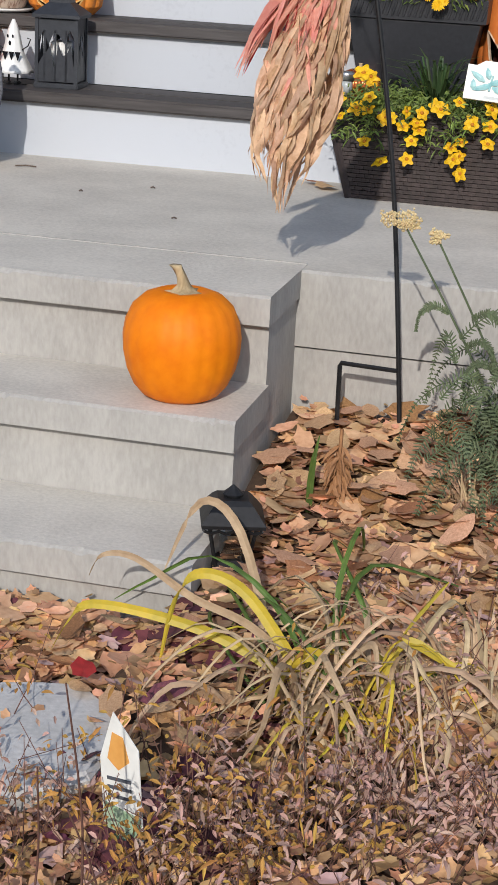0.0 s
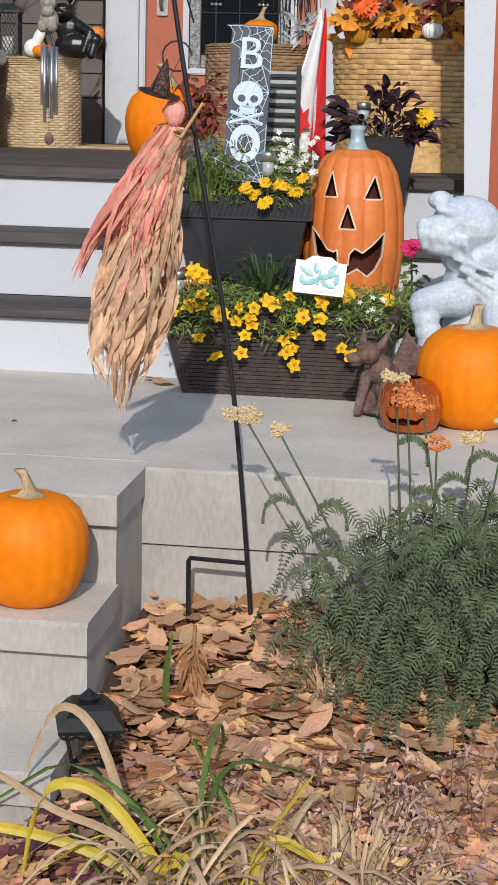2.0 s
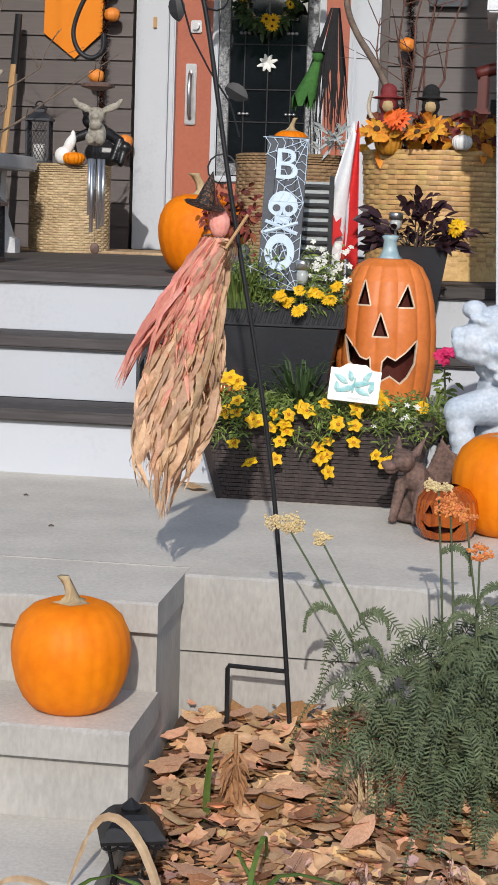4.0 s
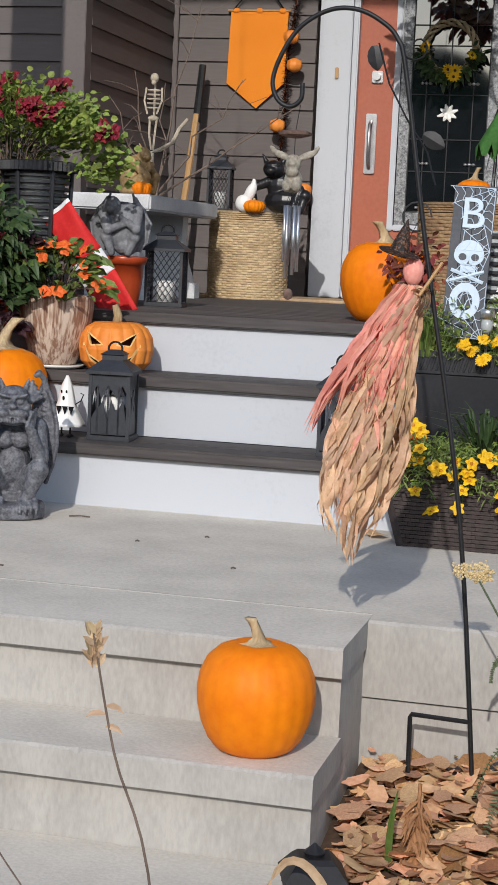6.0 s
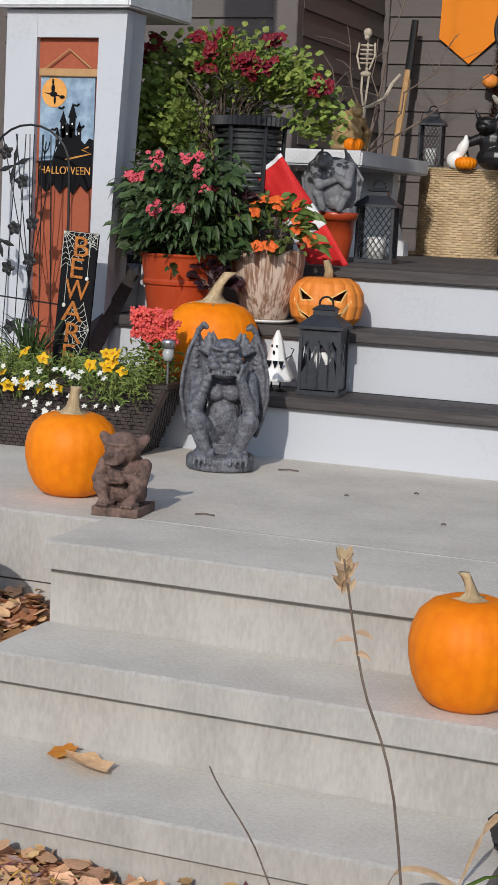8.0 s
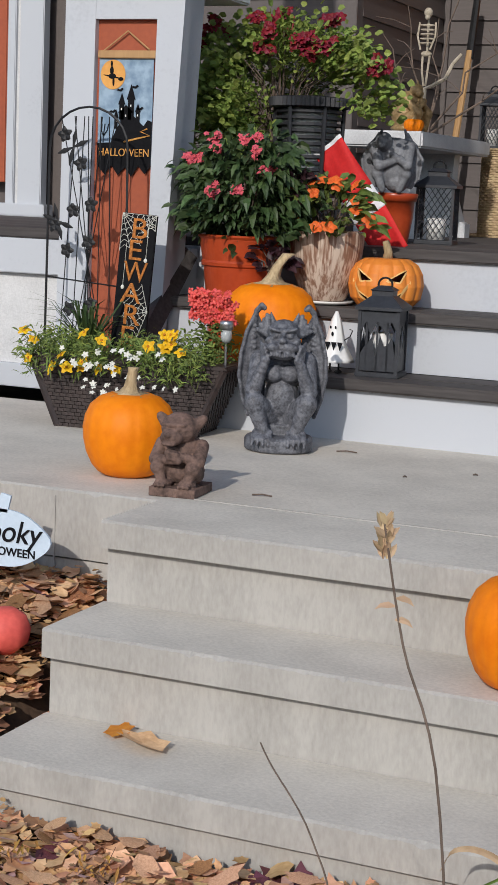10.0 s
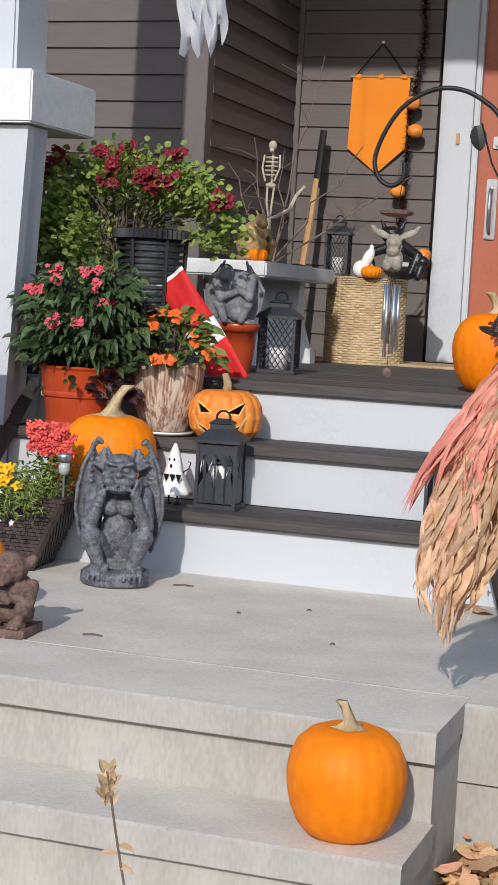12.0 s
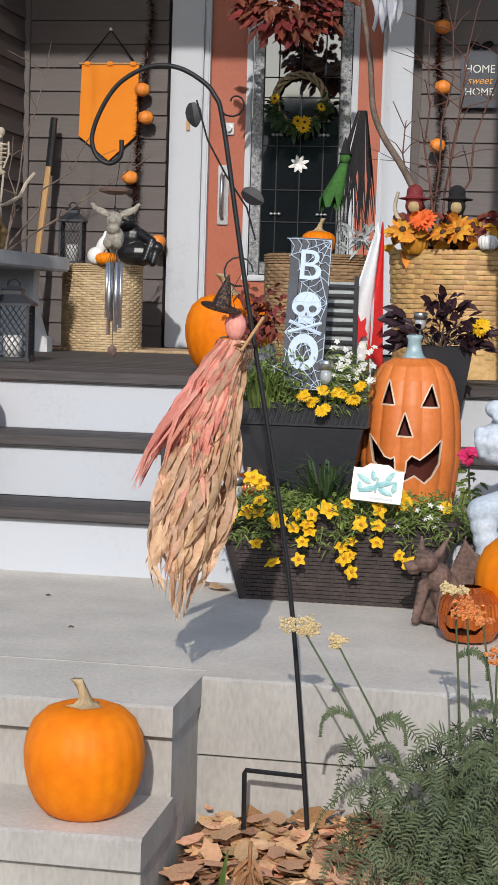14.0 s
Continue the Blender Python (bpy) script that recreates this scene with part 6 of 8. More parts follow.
for k in range(20):
    r_ = 0.100 + 0.0009 * k
    part("slat", lathe(bmesh.new(), [(r_ - 0.012, 0.02 + 0.022 * k), (r_, 0.022 + 0.022 * k), (r_, 0.031 + 0.022 * k), (r_ - 0.012, 0.033 + 0.022 * k)], 24), RESIN, gp)
for k in range(6):
    a = k * math.pi / 3 + 0.3
    part("upright", tube(bmesh.new(), [(0.103 * math.cos(a), 0.103 * math.sin(a), 0.0), (0.120 * math.cos(a), 0.120 * math.sin(a), 0.46)], 0.008, 6), RESIN, gp)
part("rim", lathe(bmesh.new(), [(0.12, 0.455), (0.145, 0.46), (0.145, 0.49), (0.12, 0.495)], 96, 48, 0.06), RESIN, gp)
t, tips = bush("geranium", (-1.68, 2.50, 1.665), (0.385, 0.20, 0.225), 6000, GREEN_LIME, r1, "bushy lime green geranium with crimson flowers", 0.027, 0.95, 130, True, 0.35, -1.0, up=0.2, clear=(-0.06, 0.25, 0.15, 0.03))
blooms(t, [p * 1.08 + Vector((0, -0.03, 0.015)) for p in sorted(tips, key=lambda p: -p.z + p.y * 0.6 + 0.12 * math.sin(p.x * 31))[:15]], CRIMSON, 0.021, r1, 6, "flower_head", "crimson flower head", 0.3, 0.85, 9, 0.016)
t, tips = bush("ivy_geranium", (-2.0, 2.35, 1.50), (0.16, 0.12, 0.18), 420, GREEN_LIME, r1, "trailing yellow-green geranium leaves beside the pier", 0.036, 0.95, 24, True, 0.4, -0.8)

# flags
def flag(loc, rz, tilt, w, h, label, stripes, leafpos=None):
    t = thing("small_flag", label, "flag", loc, "small flags", rz=rz)
    t.rotation_euler = (0, radians(tilt), radians(rz))
    n = 14
    for m, a, b in stripes:
        bm = bmesh.new()
        g = [[bm.verts.new(((a + (b - a) * i / n) * w, 0.012 * math.sin(7 * (a + (b - a) * i / n) + 4 * j / 6) + 0.004 * math.sin(j * 2.1), -h / 2 + h * j / 6)) for i in range(n + 1)] for j in range(7)]
        for j in range(6):
            for i in range(n):
                bm.faces.new((g[j][i], g[j][i + 1], g[j + 1][i + 1], g[j + 1][i]))
        part("cloth", bm, m, t, smooth=True, solid=0.001)
    if leafpos:
        bm = bmesh.new()
        pts = []
        for k in range(22):
            a = 2 * math.pi * k / 22
            r = h * (0.36 if k % 2 == 0 else 0.2)
            pts.append((leafpos * w + r * math.cos(a), r * math.sin(a)))
        poly(bm, pts, -0.017, 0.002)
        part("maple_leaf", bm, FLAG_RED, t, "red leaf emblem")
    return t


flag((-1.475, 2.42, 1.475), 0, 54, 0.45, 0.12, "red and white small flag draped between the pots", ((FLAG_RED, 0.03, 0.45), (FLAG_WHITE, 0.45, 0.64), (FLAG_RED, 0.64, 1), (FLAG_WHITE, 0, 0.03)), 0.54)
fl = thing("small_flag", "red and white small flag hanging folded by the basket", "flag", (0.175, 2.19, 1.62), "small flags")
for m, a, b in ((FLAG_WHITE, 0.0, 0.64), (FLAG_RED, 0.64, 1.0)):
    bm, g = bmesh.new(), []
    for j in range(13):
        v = j / 12
        lo, hi = 0.0 - 0.125 * v, 0.025 + 0.012 * v
        g.append([bm.verts.new((lo + (hi - lo) * (a + (b - a) * i / 8), 0.014 * math.sin(9 * (a + (b - a) * i / 8) + 2.5 * v), -0.42 * v + 0.02 * math.sin(5 * i / 8))) for i in range(9)])
    for j in range(12):
        for i in range(8):
            bm.faces.new((g[j][i], g[j][i + 1], g[j + 1][i + 1], g[j + 1][i]))
    part("cloth", bm, m, fl, smooth=True, solid=0.001)
part("leaf_emblem", poly(bmesh.new(), [(-0.058, -0.30), (-0.045, -0.265), (-0.035, -0.29), (-0.018, -0.275), (-0.022, -0.31), (-0.012, -0.33), (-0.035, -0.34), (-0.045, -0.37), (-0.052, -0.335)], -0.019, 0.002), FLAG_RED, fl, "red leaf emblem")
solo("flag_pole", tube(bmesh.new(), [(0.17, 2.2, 1.0), (0.175, 2.2, 1.85)], 0.004, 6), WHITE, "thin white flag stick by the basket", "flag stick")

# ghost figure
gh = thing("ghost_ornament", "small white metal ghost ornament with a bunting on a stand", "ornament", (-1.195, 1.84, ZA))
part("body", lathe(bmesh.new(), [(0.062, 0.035), (0.058, 0.045), (0.034, 0.09), (0.026, 0.12), (0.022, 0.14), (0.015, 0.165), (0.004, 0.19)], 24, 8, 0.10), GHOSTWHITE, gh, smooth=True)
bm = bmesh.new()
for x in (-0.009, 0.007):
    bmesh.ops.create_uvsphere(bm, u_segments=8, v_segments=6, radius=1, matrix=Matrix.LocRotScale((x, -0.024, 0.142), None, (0.003, 0.003, 0.005)))
bmesh.ops.create_uvsphere(bm, u_segments=8, v_segments=6, radius=1, matrix=Matrix.LocRotScale((-0.001, -0.027, 0.122), None, (0.004, 0.003, 0.007)))
part("face", bm, SIGNBLACK, gh)
for i in range(4):
    x = -0.03 + i * 0.02
    part("bunting_flag", poly(bmesh.new(), [(x - 0.009, 0.098), (x + 0.009, 0.098), (x, 0.072)], -0.042, 0.002), SIGNBLACK, gh, "black bunting flag")
for s in (-1, 1):
    part("leg", tube(bmesh.new(), [(s * 0.014, 0, 0.0), (s * 0.014, 0, 0.05)], 0.003, 6), BLACK, gh)
    part("curled_arm", tube(bmesh.new(), [(s * 0.025, 0, 0.10), (s * 0.05, -0.01, 0.115), (s * 0.058, -0.01, 0.135), (s * 0.048, -0.01, 0.138)], 0.002, 5), BLACK, gh)
    part("shoe", B((s * 0.016, -0.008, 0.005), (0.016, 0.03, 0.010), 0.003), BLACK, gh)

# tile plaque
tp = thing("tile_plaque", "white glazed plaque with a teal dragonfly relief", "plaque", (0.278, 1.435, 0.905), rz=0)
tp.rotation_euler = (radians(-14), radians(4), 0)
part("tile", poly(bmesh.new(), [(-0.067, -0.045), (0.067, -0.045), (0.067, 0.042), (0.045, 0.042), (0.025, 0.056), (-0.025, 0.056), (-0.045, 0.042), (-0.067, 0.042)], 0, 0.012), TILE, tp)
for x, z, a, L in ((-0.035, 0.012, 150, 0.036), (-0.02, -0.012, 200, 0.04), (0.015, 0.004, 15, 0.045), (0.03, 0.022, 55, 0.03), (0.02, -0.016, -20, 0.034), (-0.012, 0.022, 110, 0.024), (-0.046, -0.01, 100, 0.022), (0.045, -0.004, 80, 0.026)):
    bm = bmesh.new()
    d = Vector((math.cos(radians(a)), 0, math.sin(radians(a))))
    o = Vector((x, -0.002, z)) - d * L * 0.55
    strip(bm, [o + d * L * 1.3 * u + Vector((0, -0.003 * math.sin(u * 3.14), 0)) for u in (0, 0.3, 0.7, 1)], [0.004, 0.016, 0.012, 0.001], (-d.z, 0, d.x), 0.2)
    part("wing", bm, TEAL, tp, "teal glazed relief")
for c, sz in (((0, -0.002, -0.043), (0.134, 0.006, 0.005)), ((-0.065, -0.002, 0), (0.005, 0.006, 0.084)), ((0.065, -0.002, 0), (0.005, 0.006, 0.084))):
    part("border", B(c, sz, 0.001), TILE, tp)
part("tail", tube(bmesh.new(), [(0, -0.003, 0.02), (-0.004, -0.004, -0.02)], 0.003, 6), TEAL, tp)
part("number_bar", B((0.015, -0.001, -0.037), (0.06, 0.003, 0.008)), ACRYL, tp, "plain grey bar")


# ---- wall hangings, signs and porch clutter ----
def board_sign(name, loc, w, h, base, label, rz=0, tilt=0.0, lean=0.0):
    t = thing(name, label, "sign", loc, rz=rz)
    t.rotation_euler = (radians(lean), radians(tilt), radians(rz))
    part("board", B((0, 0.006, h / 2), (w, 0.012, h), 0.002), base, t)
    return t


def web(parent, cx, cz, r, a0, a1, material, y=-0.002, rays=6, rings=5, wd=0.0012):
    """A flat spider web: rays and sagging rings."""
    bm = bmesh.new()
    for k in range(rays):
        a = a0 + (a1 - a0) * k / (rays - 1)
        tube(bm, [(cx, y, cz), (cx + r * math.cos(a), y, cz + r * math.sin(a))], wd, 4)
        if k:
            b = a0 + (a1 - a0) * (k - 1) / (rays - 1)
            for j in range(1, rings + 1):
                q = r * j / rings * 0.95
                m = (a + b) / 2
                tube(bm, [(cx + q * math.cos(b), y, cz + q * math.sin(b)), (cx + q * 0.88 * math.cos(m), y, cz + q * 0.88 * math.sin(m)), (cx + q * math.cos(a), y, cz + q * math.sin(a))], wd, 4)
    return part("web", bm, material, parent, "painted white spider web")


def skull(parent, cx, cz, r, y, light, dark):
    part("skull", poly(bmesh.new(), [(cx + r * math.cos(a) * 1.0, cz + r * math.sin(a) * (1.05 if math.sin(a) > 0 else 0.7)) for a in [i * math.pi / 12 for i in range(24)]], y, 0.002), light, parent, "pale painted skull")
    part("jaw", B((cx, y + 0.001, cz - r * 0.85), (r * 1.0, 0.002, r * 0.5), 0), light, parent)
    for s in (-1, 1):
        part("eye_socket", poly(bmesh.new(), [(cx + s * r * 0.42 + r * 0.27 * math.cos(a), cz - r * 0.1 + r * 0.24 * math.sin(a)) for a in [i * math.pi / 6 for i in range(12)]], y - 0.001, 0.001), dark, parent)
        part("crossed_bone", tube(bmesh.new(), [(cx - s * r * 1.1, y, cz - r * 1.0), (cx + s * r * 1.1, y, cz - r * 1.75)], r * 0.13, 5), light, parent)
    part("nose_hole", poly(bmesh.new(), [(cx - r * 0.1, cz - r * 0.55), (cx + r * 0.1, cz - r * 0.55), (cx, cz - r * 0.32)], y - 0.001, 0.001), dark, parent)


t = board_sign("boo_sign", (0.012, 1.80, 1.135), 0.118, 0.435, SIGNGREY, "slate plank sign reading BOO with a skull and webs", 0, 2.0, -4)
words("B", 0.125, PALEBLUE, t, (0, -0.002, 0.352), depth=0.002, wide=1.05)
skull(t, 0.0, 0.235, 0.043, -0.003, PALEBLUE, SIGNGREY)
part("letter_o", lathe(bmesh.new(), [(0.024, -0.002), (0.046, -0.002), (0.046, 0.002), (0.024, 0.002)], 28, cap=False), PALEBLUE, t).matrix_basis = pose(0, -0.003, 0.105, 90) @ Matrix.Diagonal((0.95, 1.15, 1, 1))
for x in (-0.03, 0.0, 0.03):
    part("plank_joint", B((x, -0.0005, 0.2175), (0.0012, 0.002, 0.43)), SIGNBLACK, t)
web(t, 0.058, 0.43, 0.13, math.pi, 1.5 * math.pi, PALEBLUE, -0.003, 5, 5)
web(t, -0.058, 0.16, 0.10, -0.9, 0.9, PALEBLUE, -0.003, 5, 4)
web(t, 0.058, 0.0, 0.16, 0.5 * math.pi, math.pi, PALEBLUE, -0.003, 5, 5)
web(t, 0.058, 0.25, 0.10, 0.6 * math.pi, 1.4 * math.pi, PALEBLUE, -0.003, 5, 4)
solo("boo_sign_stake", B((0.012, 1.823, 1.10), (0.02, 0.012, 0.22)), WOOD, "wooden stake holding the plank sign", "stake")

t = board_sign("beware_sign", (-1.865, 1.735, 0.775), 0.118, 0.445, SIGNBLACK, "black vertical sign with glittering orange letters BEWARE", 4, 3.0, -3)
for i, ch in enumerate("BEWARE"):
    words(ch, 0.092, GLITTER, t, (0.004 * (-1) ** i, -0.002, 0.395 - 0.0685 * i), depth=0.002, wide=1.15 if ch != "W" else 0.85)
web(t, -0.058, 0.443, 0.12, -0.5 * math.pi, 0, WHITEFL, -0.002, 6, 6, 0.0008)
web(t, 0.058, 0.14, 0.09, 0.6 * math.pi, 1.4 * math.pi, WHITEFL, -0.002, 6, 5, 0.0008)
web(t, 0.058, 0.443, 0.05, math.pi, 1.5 * math.pi, WHITEFL, -0.002, 4, 3, 0.0008)
for x, z in ((-0.035, 0.21), (0.035, 0.30)):
    part("thread", tube(bmesh.new(), [(x, -0.002, z), (x, -0.002, z + 0.14)], 0.0007, 4), WHITEFL, t)
    part("spider", blobs([((x, -0.003, z), (0.006, 0.003, 0.007))]), WHITEFL, t)

# cloth banner in the pier recess
t = thing("halloween_banner", "hanging cloth banner with a castle, a moon and the word Halloween", "banner", (-2.022, 1.972, 1.37))
part("wood_strip", B((0.005, 0, 0.36), (0.215, 0.012, 0.025), 0.002), WOOD, t)
part("cord", tube(bmesh.new(), [(-0.085, 0, 0.37), (0.005, 0, 0.435), (0.085, 0, 0.375)], 0.003, 5), WOOD, t)
part("cloth", B((0, 0.006, 0.175), (0.20, 0.003, 0.345)), SIGNBLUE, t, "mottled blue night sky cloth")
part("moon", poly(bmesh.new(), [(-0.048 + 0.046 * math.cos(i * math.pi / 16), 0.295 + 0.048 * math.sin(i * math.pi / 16)) for i in range(32)], 0.0025, 0.001), SIGNORANGE, t, "orange full moon")
part("hill", poly(bmesh.new(), [(-0.10, 0.0), (-0.07, -0.03), (-0.045, 0.0), (-0.02, -0.032), (0.005, -0.005), (0.03, -0.035), (0.055, 0.0), (0.08, -0.025), (0.10, 0.0), (0.10, 0.145), (0.085, 0.15), (0.07, 0.13), (0.03, 0.165), (-0.005, 0.155), (-0.03, 0.12), (-0.05, 0.075), (-0.10, 0.072)], 0.0022, 0.001), SIGNBLACK, t, "black hill with a ragged lower edge")
for x, z, w, h in ((-0.012, 0.15, 0.018, 0.075), (0.022, 0.15, 0.022, 0.10), (0.048, 0.14, 0.014, 0.055), (-0.032, 0.12, 0.012, 0.055), (0.004, 0.14, 0.04, 0.05)):
    part("tower", poly(bmesh.new(), [(x - w / 2, z), (x + w / 2, z), (x + w / 2, z + h * 0.65), (x + w * 0.75, z + h * 0.65), (x, z + h * 1.15), (x - w * 0.75, z + h * 0.65), (x - w / 2, z + h * 0.65)], 0.0016, 0.001), SIGNBLACK, t)
    part("lit_window", B((x, 0.001, z + h * 0.45), (0.004, 0.001, 0.007)), TILE, t)
for x, z in ((-0.045, 0.175), (0.055, 0.185), (-0.02, 0.245), (0.035, 0.255)):
    part("bat", poly(bmesh.new(), [(x - 0.014, z), (x - 0.006, z + 0.005), (x, z + 0.002), (x + 0.008, z + 0.008), (x + 0.014, z + 0.004), (x + 0.004, z - 0.004), (x - 0.004, z - 0.003)], 0.0016, 0.001), SIGNBLACK, t)
part("witch_shape", blobs([((-0.05, 0.001, 0.29), (0.014, 0.001, 0.009)), ((-0.052, 0.001, 0.308), (0.007, 0.001, 0.014)), ((-0.053, 0.001, 0.33), (0.004, 0.001, 0.01)), ((-0.045, 0.001, 0.272), (0.004, 0.001, 0.014)), ((-0.048, 0.001, 0.288), (0.036, 0.001, 0.0025), (0, 10, 0)), ((-0.018, 0.001, 0.281), (0.010, 0.001, 0.006))]), SIGNBLACK, t)
part("path", tube(bmesh.new(), [(0.0, 0.001, 0.078), (0.05, 0.001, 0.09), (0.095, 0.001, 0.10), (0.06, 0.001, 0.112), (0.085, 0.001, 0.122)], 0.003, 4), SIGNORANGE, t)
words("HALLOWEEN", 0.036, SIGNORANGE, t, (0.0, 0.0012, 0.042), depth=0.0006, wide=0.88)
for x in (-0.085, -0.075, -0.063):
    part("bare_tree", tube(bmesh.new(), [(-0.078, 0.0015, 0.07), (-0.078, 0.0015, 0.095), (x, 0.0015, 0.115), (x * 1.1 + 0.01, 0.0015, 0.135)], 0.0016, 4), SIGNBLACK, t)

# garden trellis by the pier
t = thing("garden_trellis", "black wire arched garden trellis with metal flowers and dragonflies", "trellis", (-2.05, 1.80, 0.62))
part("frame", tube(bmesh.new(), [(-0.155, 0, 0), (-0.15, 0, 0.80)] + [(-0.008 - 0.142 * math.cos(a), 0, 0.80 + 0.13 * math.sin(a)) for a in [i * math.pi / 12 for i in range(1, 12)]] + [(0.134, 0, 0.80), (0.15, 0, 0)], 0.004, 6), BLACK, t)
for x in range(5):
    x0 = -0.11 + 0.05 * x
    part("wire", tube(bmesh.new(), [(x0, 0, 0.9), (-x0 * 0.9, 0.003, 0.0)], 0.0018, 4), BLACK, t)
    part("wire", tube(bmesh.new(), [(x0, 0.003, 0.0), (x0 * 0.6 + 0.01, 0.003, 0.9)], 0.0018, 4), BLACK, t)
part("cross_wire", tube(bmesh.new(), [(-0.15, 0, 0.38), (0.14, 0, 0.36)], 0.0025, 4), BLACK, t)
for x, z in ((-0.09, 0.84), (-0.03, 0.75), (-0.055, 0.60), (0.01, 0.62), (-0.075, 0.47), (0.02, 0.30), (0.005, 0.50), (-0.12, 0.55), (-0.06, 0.28)):
    bm = bmesh.new()
    flower(bm, (x, -0.006, z), (0, -1, 0), 0.026, r1, 5, 0.1, 0.8)
    part("metal_flower", bm, BLACK, t)
for x, z, a in ((-0.06, 0.80, 0.9), (-0.11, 0.56, -0.8)):
    bm = bmesh.new()
    for k in (-0.5, 0.5, 2.6, 3.6):
        d = Vector((math.cos(a + k), 0, math.sin(a + k)))
        strip(bm, [Vector((x, -0.008, z)), Vector((x, -0.008, z)) + d * 0.035, Vector((x, -0.008, z)) + d * 0.06], [0.004, 0.018, 0.003], (-d.z, 0, d.x), 0.1)
    part("dragonfly", bm, BLACK, t)

# orange felt pennant on the back wall
t = thing("orange_pennant", "plain orange felt pennant hanging from a wooden rod", "pennant", (-1.52, 5.325, 2.09))
part("cloth", poly(bmesh.new(), [(-0.15, 0.485), (0.15, 0.485), (0.143, 0.13), (0.0, 0.0), (-0.16, 0.125)], 0, 0.004), FABRIC_ORANGE, t)
part("rod", tube(bmesh.new(), [(-0.165, 0, 0.488), (0.162, 0, 0.488)], 0.006, 8), WOOD, t)
part("cord", tube(bmesh.new(), [(-0.14, 0, 0.49), (0.0, -0.005, 0.655), (0.13, 0, 0.49)], 0.004, 5), SIGNBLACK, t)
for x in (-0.12, 0.0, 0.12):
    part("loop", B((x, -0.002, 0.488), (0.03, 0.018, 0.022), 0.004), FABRIC_ORANGE, t)
part("nail", B((0, 0.0, 0.66), (0.014, 0.02, 0.014)), STEEL, t)

# tinsel garland with little pumpkins
def garland(name, pts, label, rng, balls):
    t = thing(name, label, "garland", pts[0])
    o = Vector(pts[0])
    bm = bmesh.new()
    for a, b in zip(pts, pts[1:]):
        a, b = Vector(a) - o, Vector(b) - o
        for i in range(int((b - a).length * 1100)):
            p = a.lerp(b, rng.random())
            d = Vector((rng.gauss(0, 1), rng.gauss(0, 0.7), rng.gauss(0, 0.5))).normalized() * rng.uniform(0.015, 0.038)
            strip(bm, [p, p + d * 0.5, p + d], [0.004, 0.006, 0.003], None, 0.3)
    part("tinsel", bm, TINSEL, t, "dark copper tinsel fringe")
    for p in balls:
        part("pumpkin_bead", lathe(bmesh.new(), [(0.012, -0.034), (0.036, -0.02), (0.041, 0.0), (0.036, 0.022), (0.012, 0.034)], 24, 8, 0.12, c=tuple(Vector(p) - o)), FOAM_PUMPKIN, t, "small orange pumpkin bead", smooth=True)
    return t


garland("tinsel_garland", [(-1.32, 5.30, 3.2), (-1.30, 5.29, 2.75), (-1.35, 5.28, 2.40), (-1.36, 5.28, 2.02), (-1.37, 5.26, 1.75), (-1.28, 5.26, 1.62)], "dark copper tinsel garland with orange pumpkins on the siding", r1,
        [(-1.335, 5.26, 2.44), (-1.31, 5.25, 2.30), (-1.385, 5.25, 2.0), (-1.22, 5.2, 1.68)])
garland("twig_garland", [(0.16, 5.30, 3.1), (0.14, 5.28, 2.6), (0.18, 5.28, 2.2), (0.14, 5.26, 1.8)], "dark garland with orange pumpkins beside the door", r1, [(0.17, 5.25, 2.46), (0.155, 5.25, 2.18), (0.16, 5.25, 2.75)])

# shovel
t = thing("shovel", "wooden handled shovel leaning against the siding", "shovel", (-1.835, 5.02, ZD))
part("handle", tube(bmesh.new(), [(0.025, 0.04, 0.40), (0.045, 0.16, 0.90)], 0.017, 8), WOOD, t)
part("grip", tube(bmesh.new(), [(0.045, 0.16, 0.86), (0.056, 0.2, 1.15)], 0.021, 8, 0.018), BLACK, t, "black rubber grip")
part("blade_socket", tube(bmesh.new(), [(0.010, -0.06, 0.0), (0.027, 0.05, 0.46)], 0.019, 8), BLACK, t)

# skeleton and branches on the bench
t = thing("skeleton_ornament", "tiny bone coloured plastic skeleton tied to a branch", "ornament", (-1.545, 3.70, 1.572))
part("skull", blobs([((0, 0, 0.485), (0.018, 0.019, 0.020)), ((0, -0.008, 0.466), (0.011, 0.012, 0.012))]), BONE, t, smooth=True)
for k in range(5):
    part("rib", tube(bmesh.new(), [(0.028 * math.cos(a), 0.018 * math.sin(a), 0.435 - 0.018 * k) for a in [i * math.pi / 6 for i in range(13)]], 0.0028, 4), BONE, t)
part("spine", tube(bmesh.new(), [(0, 0.01, 0.46), (0, 0.01, 0.32)], 0.005, 5), BONE, t)
part("pelvis", blobs([((0, 0, 0.32), (0.024, 0.012, 0.012))]), BONE, t)
for s in (-1, 1):
    part("leg_bone", tube(bmesh.new(), [(s * 0.015, 0, 0.315), (s * 0.012, -0.01, 0.25), (s * 0.004, 0, 0.19)], 0.0045, 5), BONE, t)
    part("arm_bone", tube(bmesh.new(), [(s * 0.034, 0, 0.445), (s * 0.038, -0.01, 0.39), (s * 0.02, -0.02, 0.335)], 0.004, 5), BONE, t)
part("pale_branch", tube(bmesh.new(), [(0, 0, 0.0), (0.0, 0.0, 0.18), (0.03, 0.0, 0.19), (0.09, -0.01, 0.22), (0.115, 0, 0.28), (0.15, 0, 0.32)], 0.011, 6, 0.007), BONE, t, "pale peeled branch")


